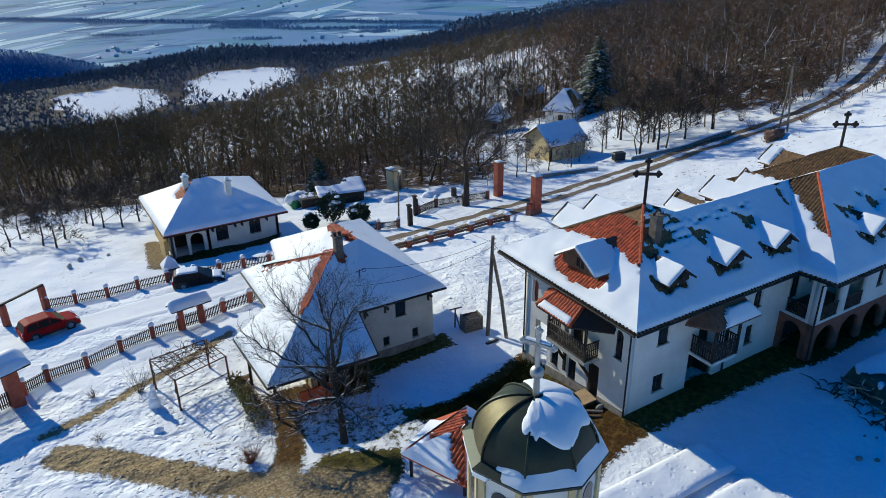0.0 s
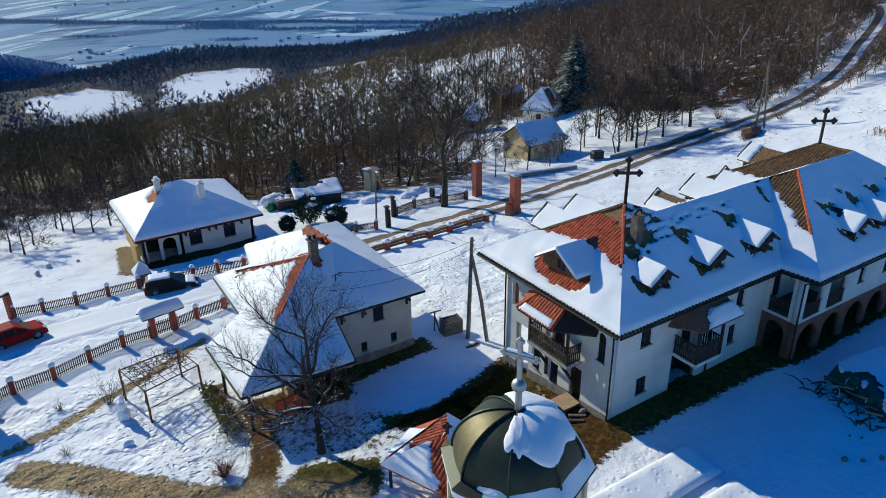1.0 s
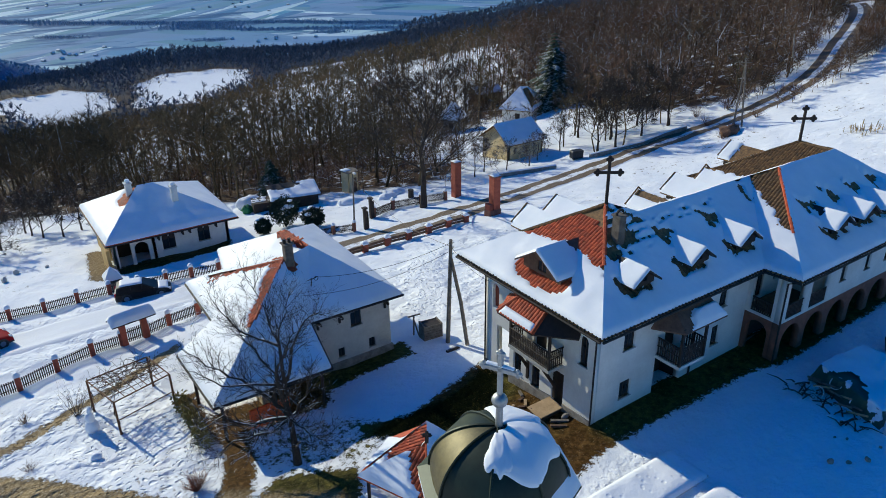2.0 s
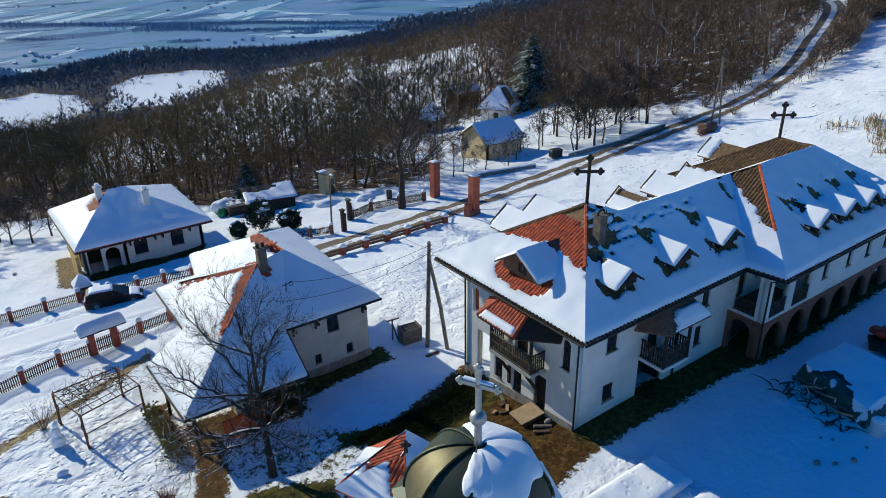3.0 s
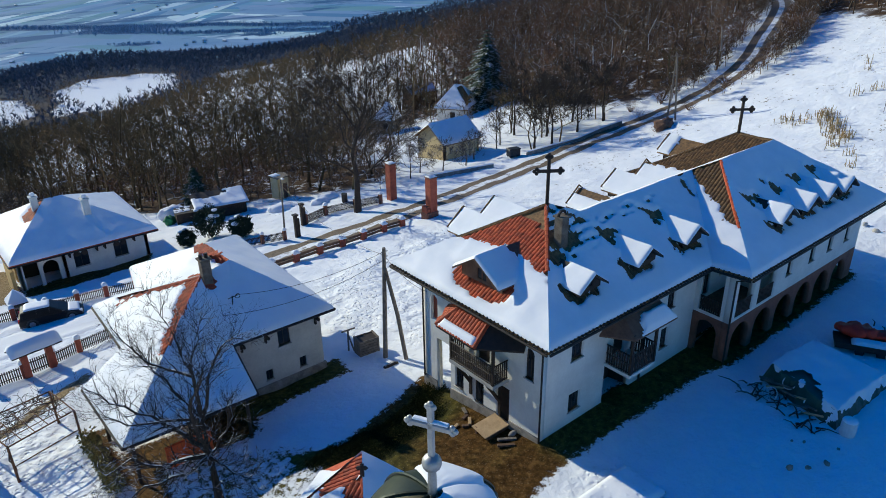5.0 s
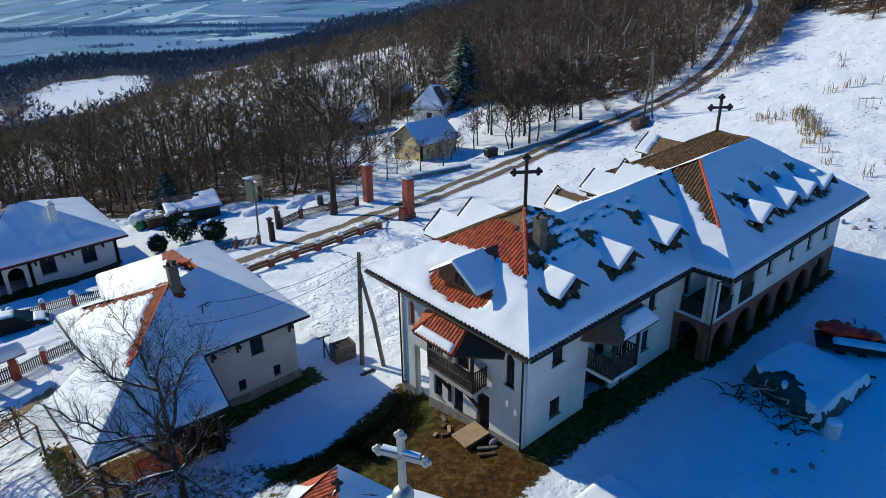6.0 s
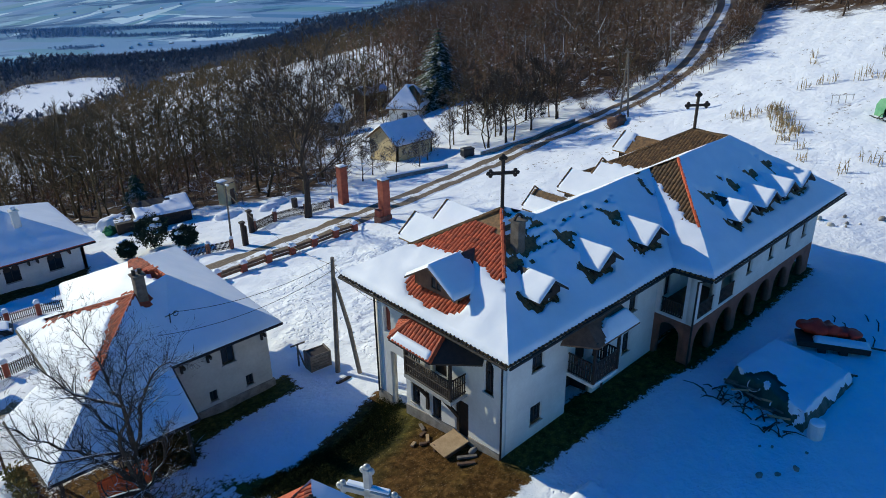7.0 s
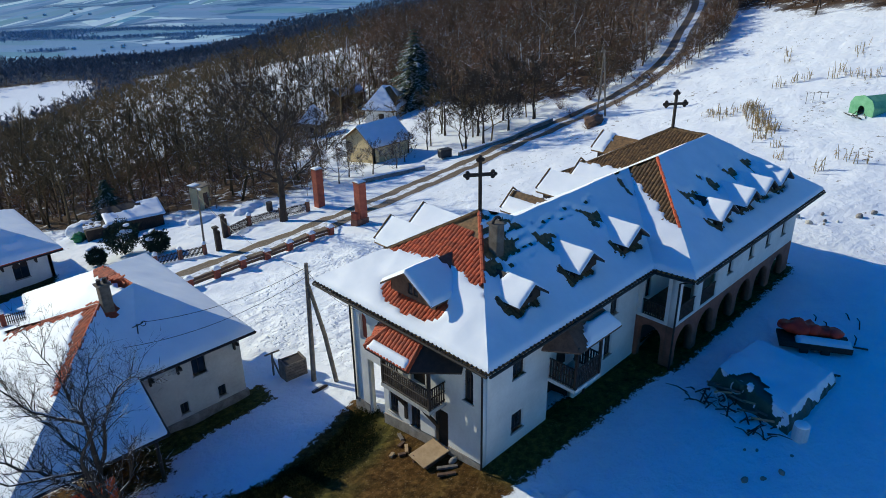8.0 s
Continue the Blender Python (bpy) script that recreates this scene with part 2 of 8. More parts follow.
MAT = {
    "snow": snow_material(),
    "snow_trodden": snow_material("trodden_snow", 1.0),
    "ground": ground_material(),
    "road": road_material(),
    "wall": plain("white_render", (0.62, 0.60, 0.555), (0.76, 0.74, 0.69), 0.8, 0.9, 0, 0.25, 0.008),
    "cream": plain("cream_render", (0.55, 0.41, 0.20), (0.70, 0.57, 0.33), 0.7, 0.9, 0, 0.25, 0.008),
    "ochre": plain("ochre_render", (0.42, 0.27, 0.09), (0.58, 0.40, 0.16), 0.7, 0.9, 0, 0.25, 0.008),
    "stone": plain("stone_footing", (0.16, 0.14, 0.12), (0.34, 0.31, 0.27), 2.2, 0.9, 0, 0.7, 0.03),
    "brick": plain("red_brick", (0.24, 0.055, 0.03), (0.38, 0.095, 0.05), 2.5, 0.85, 0, 0.4, 0.01, 0.25),
    "brick_dark": plain("brown_brick", (0.15, 0.062, 0.04), (0.26, 0.11, 0.07), 2.5, 0.85, 0, 0.4, 0.01),
    "timber": plain("dark_stained_timber", (0.014, 0.009, 0.006), (0.040, 0.024, 0.015), 4.0, 0.7, 0, 0.4, 0.006),
    "timber_brown": plain("brown_timber", (0.085, 0.045, 0.026), (0.17, 0.095, 0.055), 4.0, 0.7, 0, 0.4, 0.006),
    "timber_grey": plain("weathered_timber", (0.10, 0.085, 0.07), (0.24, 0.20, 0.16), 4.0, 0.85, 0, 0.4, 0.008),
    "board": plain("plywood_board", (0.34, 0.22, 0.11), (0.52, 0.36, 0.20), 2.0, 0.8, 0, 0.2, 0.004),
    "tile": tile_material("orange_clay_tile", (0.21, 0.030, 0.009), (0.43, 0.068, 0.016), (0.55, 0.115, 0.032)),
    "tile_brown": tile_material("mossy_brown_tile", (0.055, 0.032, 0.012), (0.15, 0.078, 0.026), (0.26, 0.14, 0.045)),
    "dome": plain("dark_green_copper_sheet", (0.009, 0.017, 0.010), (0.026, 0.040, 0.022), 1.2, 0.5, 0.3, 0.12, 0.004),
    # the dome's own metal with the sun's glint painted in as a paler gold
    "dome_glint": plain("dome_sheet_sun_glint", (0.085, 0.075, 0.040), (0.17, 0.145, 0.075), 1.6, 0.55, 0.55, 0.12, 0.004),
    "steel": plain("bright_steel", (0.34, 0.34, 0.33), (0.50, 0.50, 0.48), 3.0, 0.5, 0.8, 0.05, 0.002),
    "iron": plain("dark_iron", (0.02, 0.018, 0.016), (0.05, 0.042, 0.036), 5.0, 0.6, 0.5, 0.2, 0.003),
    "rust": plain("rusty_iron", (0.10, 0.045, 0.022), (0.20, 0.095, 0.05), 5.0, 0.8, 0.3, 0.3, 0.003),
    "concrete": plain("concrete", (0.30, 0.29, 0.27), (0.46, 0.45, 0.42), 1.5, 0.9, 0, 0.3, 0.006),
    "glass": glass_material(),
    "car_glass": plain("tinted_car_glass", (0.008, 0.009, 0.011), (0.014, 0.015, 0.018), 2.0, 0.3, 0.0, 0.0, gloss=0.12),
    # near-black for inner walls: the shade of recesses put into the colour
    "void": plain("interior_shade", (0.018, 0.017, 0.016), (0.035, 0.032, 0.03), 2.0, 0.9, 0, 0.0),
    "bark": bark_material("grey_brown_bark", (0.05, 0.036, 0.026), (0.14, 0.105, 0.08), 0.72, 0.75),
    "bark_walnut": bark_material("walnut_bark", (0.022, 0.016, 0.012), (0.058, 0.043, 0.033), 0.74, 0.8, 0.6),
    "bark_dark": bark_material("dark_bark", (0.022, 0.016, 0.012), (0.065, 0.047, 0.034), 0.98, 0.4),
    "needles": bark_material("dark_conifer_needles", (0.012, 0.024, 0.012), (0.035, 0.055, 0.024), 1.05, 0.6),
    "needles_snowy": bark_material("snowy_conifer_needles", (0.016, 0.034, 0.018), (0.048, 0.072, 0.036), 0.99, 0.5),
    "leaves": bark_material("evergreen_leaves", (0.02, 0.032, 0.012), (0.06, 0.075, 0.025), 0.75, 0.7),
    "grass": plain("dry_grass", (0.32, 0.21, 0.08), (0.52, 0.38, 0.17), 3.0, 0.9, 0, 0.0, 0.01, 0.4),
    "twig": plain("reddish_twigs", (0.10, 0.05, 0.03), (0.22, 0.12, 0.07), 3.0, 0.9, 0, 0.0),
    "red_paint": plain("red_car_paint", (0.27, 0.010, 0.012), (0.34, 0.016, 0.016), 1.0, 0.55, 0.0, 0.0, gloss=0.04),
    "black_paint": plain("black_car_paint", (0.010, 0.011, 0.012), (0.020, 0.021, 0.024), 1.0, 0.40, 0.0, 0.0, gloss=0.2),
    "rubber": plain("tyre_rubber", (0.012, 0.012, 0.012), (0.03, 0.03, 0.03), 8.0, 0.85, 0, 0.2, 0.004),
    "alloy": plain("alloy_rim", (0.30, 0.30, 0.31), (0.45, 0.45, 0.46), 5.0, 0.35, 0.8, 0.0),
    "lamp_glass": plain("lamp_lens", (0.55, 0.55, 0.55), (0.7, 0.7, 0.7), 5.0, 0.15, 0.0, 0.0),
    "tail_glass": plain("tail_lens", (0.35, 0.01, 0.01), (0.45, 0.02, 0.02), 5.0, 0.15, 0.0, 0.0),
    "tarp_green": plain("green_tarpaulin", (0.008, 0.04, 0.03), (0.025, 0.085, 0.06), 1.5, 0.45, 0, 0.5, 0.03),
    "sheet_green": plain("light_green_sheet", (0.10, 0.32, 0.16), (0.22, 0.48, 0.27), 1.5, 0.45, 0, 0.4, 0.02),
    "tarp_red": plain("red_tarpaulin", (0.42, 0.014, 0.004), (0.66, 0.040, 0.008), 1.5, 0.55, 0, 0.5, 0.03),
    "plastic_white": plain("white_plastic", (0.55, 0.56, 0.57), (0.7, 0.7, 0.7), 2.0, 0.5, 0, 0.1, 0.003),
    "plastic_dark": plain("dark_plastic", (0.015, 0.016, 0.016), (0.035, 0.036, 0.036), 4.0, 0.5, 0, 0.0),
}
MAT["wood_near"] = wood_floor_material("bare_woodland", [(0.0, (0.052, 0.038, 0.017)), (0.4, (0.120, 0.084, 0.036)), (0.75, (0.165, 0.112, 0.050)), (0.982, (0.19, 0.135, 0.07)), (0.985, (0.50, 0.52, 0.57)), (1.0, (0.75, 0.78, 0.82))])
MAT["wood_red"] = wood_floor_material("reddish_woodland", [(0.0, (0.055, 0.036, 0.022)), (0.4, (0.145, 0.088, 0.052)), (0.8, (0.25, 0.145, 0.080)), (0.925, (0.29, 0.21, 0.14)), (0.94, (0.55, 0.57, 0.62)), (1.0, (0.8, 0.82, 0.85))])
# far twigs shifted to blue: aerial haze put into the base colour
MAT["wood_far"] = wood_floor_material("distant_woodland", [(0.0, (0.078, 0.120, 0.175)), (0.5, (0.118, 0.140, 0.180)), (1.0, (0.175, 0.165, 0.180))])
# pale blue trees: haze and lifted shade sides painted into the tone
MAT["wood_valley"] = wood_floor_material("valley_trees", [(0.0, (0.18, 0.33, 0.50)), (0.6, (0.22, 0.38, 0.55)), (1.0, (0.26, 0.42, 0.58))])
MAT["orange_paint"] = plain("orange_painted_boards", (0.66, 0.085, 0.012), (0.82, 0.14, 0.025), 3.0, 0.7, 0, 0.2, 0.01)
MAT["twig_red"] = plain("red_twigs", (0.16, 0.045, 0.022), (0.32, 0.11, 0.055), 3.0, 0.9, 0, 0.0)
MAT["net_green"] = plain("green_netting", (0.006, 0.10, 0.035), (0.03, 0.26, 0.09), 3.0, 0.7, 0, 0.5, 0.03)
MAT["ivy"] = plain("dark_ivy_leaves", (0.009, 0.013, 0.004), (0.026, 0.032, 0.009), 4.0, 0.95, 0, 0.0, gloss=0.05)
MAT["old_wall"] = plain("weathered_limewash", (0.44, 0.41, 0.36), (0.58, 0.55, 0.49), 0.8, 0.9, 0, 0.3, 0.008)
MAT["hedge_dry"] = plain("olive_hedge_leaves", (0.12, 0.11, 0.025), (0.32, 0.26, 0.08), 4.0, 0.8, 0, 0.0)
MAT["chimney"] = plain("sooty_chimney_render", (0.09, 0.068, 0.05), (0.20, 0.165, 0.13), 2.5, 0.9, 0, 0.5, 0.02)


# ---- mesh helpers ----
def finish(name, me, mat, parent, label="", smooth=False):
    if mat is not None:
        me.materials.append(MAT[mat])
    if smooth:
        for p in me.polygons:
            p.use_smooth = True
    ob = new(name, me)
    ob.parent = parent
    if label:
        ob["label"] = label
    return ob


def part(name, bm, mat, parent=None, label="", smooth=False):
    """Links a bmesh as one mesh object under a thing or a part."""
    me = bpy.data.meshes.new(name)
    bmesh.ops.recalc_face_normals(bm, faces=bm.faces)
    bm.to_mesh(me)
    bm.free()
    return finish(name, me, mat, parent, label, smooth)


def thing(name, at, label, category, group="", kind="", rz=0.0):
    ob = new(name)
    ob.matrix_world = pose(*at, 0, 0, rz)
    ob.empty_display_size = 0.3
    return tagged(ob, label, category, group, kind)


def quad_box(bm, x0, x1, y0, y1, z0, z1, bevel=0.0):
    vs = [bm.verts.new((x, y, z)) for z in (z0, z1) for y in (y0, y1) for x in (x0, x1)]
    fs = [bm.faces.new([vs[i] for i in f]) for f in ((0, 2, 3, 1), (4, 5, 7, 6), (0, 1, 5, 4), (2, 6, 7, 3), (0, 4, 6, 2), (1, 3, 7, 5))]
    if bevel:
        es = {e for f in fs for e in f.edges}
        bmesh.ops.bevel(bm, geom=list(es), offset=bevel, segments=1, affect="EDGES")
    return vs


def box(name, x0, x1, y0, y1, z0, z1, mat, parent=None, label="", bevel=0.0):
    bm = bmesh.new()
    quad_box(bm, x0, x1, y0, y1, z0, z1, bevel)
    return part(name, bm, mat, parent, label)


def tube(bm, pts, radii, sides=6, cap=True):
    """A tapered tube along points."""
    pts = [Vector(p) for p in pts]
    rings = []
    for i, p in enumerate(pts):
        d = (pts[min(i + 1, len(pts) - 1)] - pts[max(i - 1, 0)]).normalized()
        a = d.orthogonal().normalized() if abs(d.z) > 0.95 else Vector((0, 0, 1)).cross(d).normalized()
        b = d.cross(a)
        r = radii[i] if isinstance(radii, (list, tuple)) else radii
        rings.append([bm.verts.new(p + (a * math.cos(k * math.tau / sides) + b * math.sin(k * math.tau / sides)) * r) for k in range(sides)])
    for r0, r1 in zip(rings, rings[1:]):
        for k in range(sides):
            bm.faces.new((r0[k], r0[(k + 1) % sides], r1[(k + 1) % sides], r1[k]))
    if cap:
        bm.faces.new(rings[0][::-1])
        bm.faces.new(rings[-1])


def rod(name, pts, radii, mat, parent=None, label="", sides=6):
    bm = bmesh.new()
    tube(bm, pts, radii, sides)
    return part(name, bm, mat, parent, label)


def slab(name, outer, holes, depth, m, mat, parent=None, label=""):
    """A flat shape with openings, extruded: local x along, y up, its face at z = 0, the body behind."""
    cu = bpy.data.curves.new(name, "CURVE")
    cu.dimensions, cu.fill_mode, cu.extrude = "2D", "BOTH", depth / 2
    for loop in [outer] + list(holes):
        sp = cu.splines.new("POLY")
        sp.points.add(len(loop) - 1)
        for q, (x, y) in zip(sp.points, loop):
            q.co = (x, y, 0, 1)
        sp.use_cyclic_u = True
    tmp = bpy.data.objects.new("shape", cu)
    me = bpy.data.meshes.new_from_object(tmp)
    bpy.data.objects.remove(tmp)
    bpy.data.curves.remove(cu)
    me.name = name
    me.transform(m @ Matrix.Translation((0, 0, -depth / 2)))
    me.materials.clear()
    bm = bmesh.new()
    bm.from_mesh(me)
    bmesh.ops.remove_doubles(bm, verts=bm.verts, dist=1e-4)
    bm.to_mesh(me)
    bm.free()
    return finish(name, me, mat, parent, label)


def rect(x0, x1, y0, y1):
    return [(x0, y0), (x1, y0), (x1, y1), (x0, y1)]


def arch(x0, x1, y0, y1, rise=None, n=10):
    """An opening with a round head."""
    w = (x1 - x0) / 2
    rise = w if rise is None else rise
    top = [(x0 + w + w * math.cos(a), y1 - rise + rise * math.sin(a)) for a in (math.pi * k / n for k in range(n + 1))]
    return [(x0, y0), (x1, y0)] + top


def facing(direction, x, y, z=0.0):
    """The pose of a wall's plane: local x runs to the right of one who faces it."""
    return pose(x, y, z, 90, 0, {"-y": 0, "-x": -90, "+y": 180, "+x": 90}[direction])


def window(parent, m, x0, x1, y0, y1, round_head=False, mat="timber", shutters=False):
    """A window set into an opening of a wall whose face is at m."""
    shape = arch if round_head else rect
    w = slab("window", shape(x0, x1, y0, y1), [shape(x0 + 0.07, x1 - 0.07, y0 + 0.07, y1 - 0.07)], 0.07, m @ Matrix.Translation((0, 0, -0.12)), mat, parent)
    slab("pane", shape(x0 + 0.06, x1 - 0.06, y0 + 0.06, y1 - 0.06), [], 0.012, m @ Matrix.Translation((0, 0, -0.15)), "glass", w)
    xm = (x0 + x1) / 2
    slab("glazing_bar", rect(xm - 0.02, xm + 0.02, y0 + 0.06, y1 - 0.08), [], 0.03, m @ Matrix.Translation((0, 0, -0.125)), mat, w)
    slab("sill", rect(x0 - 0.05, x1 + 0.05, y0 - 0.05, y0), [], 0.20, m @ Matrix.Translation((0, 0, 0.06)), "concrete", w)
    return w


def poly_frame(poly):
    """Origin, in-plane axes (level, upslope) and normal of a flat polygon."""
    o = Vector(poly[0])
    n = Vector((0, 0, 0))
    for a, b in zip(poly, poly[1:] + poly[:1]):
        a, b = Vector(a), Vector(b)
        n += Vector(((a.y - b.y) * (a.z + b.z), (a.z - b.z) * (a.x + b.x), (a.x - b.x) * (a.y + b.y)))
    n.normalize()
    if n.z < 0:
        n = -n
    level = Vector((0, 0, 1)).cross(n)
    level = Vector((1, 0, 0)) if level.length < 1e-4 else level.normalized()
    return o, level, n.cross(level), n


def seg_dist(p, a, b):
    ab = b - a
    k = max(0.0, min(1.0, (p - a).dot(ab) / max(ab.length_squared, 1e-9)))
    return (p - a - ab * k).length


def snow_sheet(name, poly, parent, free=(), bare=None, thick=0.16, step=0.28, rough=0.05, label="", soft_edge=0.24, mat="snow"):
    """Snow lying on a flat slope: rounded at the free edges, gone where bare(p) > 0."""
    poly = [Vector(p) for p in poly]
    o, u, v, n = poly_frame(poly)
    bm = bmesh.new()
    bm.faces.new([bm.verts.new(p) for p in poly])
    for axis in (u, v):
        ds = [(p - o).dot(axis) for p in poly]
        k = min(ds) + step * 0.5
        while k < max(ds):
            bmesh.ops.bisect_plane(bm, geom=bm.verts[:] + bm.edges[:] + bm.faces[:], dist=1e-4, plane_co=o + axis * k, plane_no=axis)
            k += step
    if bare:
        gone = []
        val = {}
        for q in bm.verts:
            val[q] = bare(q.co) + 0.22 * noise.noise(q.co * 2.3) + 0.12 * noise.noise(q.co * 7.0)
        for f in bm.faces:
            if sum(val[q] for q in f.verts) / len(f.verts) > 0:
                gone.append(f)
        bmesh.ops.delete(bm, geom=gone, context="FACES")
        val = {q: val[q] for q in bm.verts}
    edges = [(poly[i], poly[(i + 1) % len(poly)]) for i in free]
    for q in bm.verts:
        d = min([seg_dist(q.co, a, b) for a, b in edges] + [9.0])
        if bare:
            d = min(d, max(0.0, -val[q] * 0.7))
        if q.is_boundary and d > 0.02 and bare and val[q] > -0.15:
            d = 0.0
        k = min(1.0, d / soft_edge)
        h = thick * math.sqrt(max(0.0, 1 - (1 - k) ** 2)) + rough * noise.noise(q.co * 0.9) * k + 0.012 * noise.noise(q.co * 4.0) * k
        q.co.z += max(h, 0.0) * 1.1 - (0.02 if d < 0.01 and edges else 0.0)
    return part(name, bm, mat, parent, label, smooth=True)


def roof_body(name, polys, thick, mat, parent, label=""):
    bm = bmesh.new()
    for poly in polys:
        top = [bm.verts.new(p) for p in poly]
        low = [bm.verts.new(Vector(p) - Vector((0, 0, thick))) for p in poly]
        bm.faces.new(top)
        bm.faces.new(low[::-1])
        for i in range(len(poly)):
            j = (i + 1) % len(poly)
            bm.faces.new((top[i], low[i], low[j], top[j]))
    bmesh.ops.remove_doubles(bm, verts=bm.verts, dist=1e-3)
    return part(name, bm, mat, parent, label)


def tile_mesh(mat, w=0.195, length=0.34):
    """One barrel tile, its long side upslope."""
    me = bpy.data.meshes.new("roof_tile")
    n = 4
    vs, fs = [], []
    for y, lift in ((0, 0.045), (length, 0.012)):
        for k in range(n + 1):
            a = math.pi * k / n
            vs.append((-w / 2 * math.cos(a), y, lift + 0.055 * math.sin(a)))
        for k in range(n + 1):
            a = math.pi * k / n
            vs.append((-w / 2 * 0.85 * math.cos(a), y, lift - 0.02 + 0.05 * math.sin(a)))
    m = n + 1
    for k in range(n):
        fs += [(k, k + 1, 2 * m + k + 1, 2 * m + k), (k, m + k, m + k + 1, k + 1)]
    me.from_pydata(vs, [], fs)
    me.materials.append(MAT[mat])
    return me


def inside(poly2, x, y):
    odd = False
    for (x0, y0), (x1, y1) in zip(poly2, poly2[1:] + poly2[:1]):
        if (y0 > y) != (y1 > y) and x < (x1 - x0) * (y - y0) / (y1 - y0) + x0:
            odd = not odd
    return odd


def lay_tiles(poly, bare, me, parent, limit=300, w=0.20, row=0.27):
    """Single tiles where the snow has gone."""
    poly = [Vector(p) for p in poly]
    o, u, v, n = poly_frame(poly)
    flat = [((p - o).dot(u), (p - o).dot(v)) for p in poly]
    basis = Matrix((u, v, n)).transposed().to_4x4()
    count = 0
    y = min(q[1] for q in flat)
    while y < max(q[1] for q in flat):
        x = min(q[0] for q in flat) + w / 2
        while x < max(q[0] for q in flat):
            if inside(flat, x, y + 0.1) and inside(flat, x, y + row) and count < limit:
                c = o + u * x + v * (y + row / 2)
                if bare(c) > -0.30:
                    ob = new("roof_tile", me)
                    ob.parent = parent
                    ob.matrix_basis = Matrix.Translation(o + u * x + v * y + n * random.uniform(-0.005, 0.01)) @ basis @ pose(0, 0, 0, random.uniform(-1.5, 1.5), 0, random.uniform(-2, 2))
                    count += 1
            x += w
        y += row
    return count


def ridge_tiles(name, a, b, parent, mat="tile", r=0.11, step=0.36):
    """A line of half-round ridge tiles."""
    a, b = Vector(a), Vector(b)
    d = (b - a)
    n = max(1, int(d.length / step))
    bm = bmesh.new()
    for i in range(n):
        p, q = a + d * (i / n), a + d * ((i + 1.06) / n)
        tube(bm, [p + Vector((0, 0, 0.02)), q + Vector((0, 0, 0.02))], [r * 1.08, r * 0.92], 7)
    return part(name, bm, mat, parent)


# ---- ground ----
def smooth(a, b, v):
    k = np.clip((v - a) / (b - a), 0, 1)
    return k * k * (3 - 2 * k)


CREST_X = [-400, -45, 3, 35, 89, 125, 188, 276, 374, 418, 481, 533, 561, 665, 742, 900]
CREST_Z = [-152, -151, -146, -136, -132, -125, -120, -131, -139, -137, -129, -125, -112, -113, -105, -96]


def knoll(x, y):
    """A wooded knoll that stands alone on the valley floor, 0 to 1."""
    return np.exp(-((x + 60) / 190) ** 2 - ((y - 1750) / 120) ** 2)


def land(x, y):
    """Height of the land: a slope falling to a wooded crest above the valley, with a hill to the east."""
    x, y = np.asarray(x, float), np.asarray(y, float)
    yn = np.minimum(y, 660)
    yy = np.where(yn > 0, yn, yn * 0.25)
    z = -0.145 * np.minimum(yy, 60) + 0.02 * np.clip(x, -40, 60) * (1 - smooth(10, 40, yn))
    d = np.maximum(0, yn - 60)
    z = z - 0.212 * np.minimum(d, 420) - 0.02 * np.clip(d - 420, 0, 240)
    hill = 14 * smooth(40, 140, x) + 0.05 * np.maximum(0, x - 140)
    z = z + hill * (1 - smooth(250, 700, yn))
    k = np.clip((y - 660) / 240, 0, 1)
    z = z + (np.interp(x, CREST_X, CREST_Z) - z) * k ** 1.15
    over = np.maximum(0, y - 900)
    z = z - 0.8 * over ** 2 / (over + 90)
    return np.maximum(z, -282 + 18 * smooth(1500, 4500, y)) + 76 * knoll(x, y)


def relief(x, y):
    """Low waves of the land, faded out among the houses."""
    far = smooth(60, 220, np.hypot(x, y - 15))
    w = 2.5 * np.sin(x * 0.013 + 1.0) * np.sin(y * 0.011 + 0.6) + 1.2 * np.sin(x * 0.034 + y * 0.021)
    near = 0.10 * np.sin(x * 0.9 + 0.7 * np.sin(y * 0.8)) * np.sin(y * 0.75) + 0.05 * np.sin(x * 2.3 + y * 1.7)
    return w * far * (1 - smooth(1100, 1400, y)) + near * (1 - far) * smooth(0, 6, np.hypot(x - 13, y - 4) - 16)


def ground_z(x, y):
    return float(land(x, y) + relief(x, y))


def sd_poly(px, py, poly):
    """Signed distance to a polygon, positive within."""
    best = np.full(px.shape, 1e9)
    odd = np.zeros(px.shape, bool)
    for (x0, y0), (x1, y1) in zip(poly, poly[1:] + poly[:1]):
        dx, dy = x1 - x0, y1 - y0
        k = np.clip(((px - x0) * dx + (py - y0) * dy) / (dx * dx + dy * dy), 0, 1)
        best = np.minimum(best, np.hypot(px - x0 - k * dx, py - y0 - k * dy))
        hit = (y0 > py) != (y1 > py)
        odd ^= hit & (px < dx * (py - y0) / (dy if abs(dy) > 1e-9 else 1e-9) + x0)
    return np.where(odd, best, -best)


def sd_line(px, py, pts, half):
    best = np.full(px.shape, 1e9)
    for (x0, y0), (x1, y1) in zip(pts, pts[1:]):
        dx, dy = x1 - x0, y1 - y0
        k = np.clip(((px - x0) * dx + (py - y0) * dy) / (dx * dx + dy * dy), 0, 1)
        best = np.minimum(best, np.hypot(px - x0 - k * dx, py - y0 - k * dy))
    return half - best


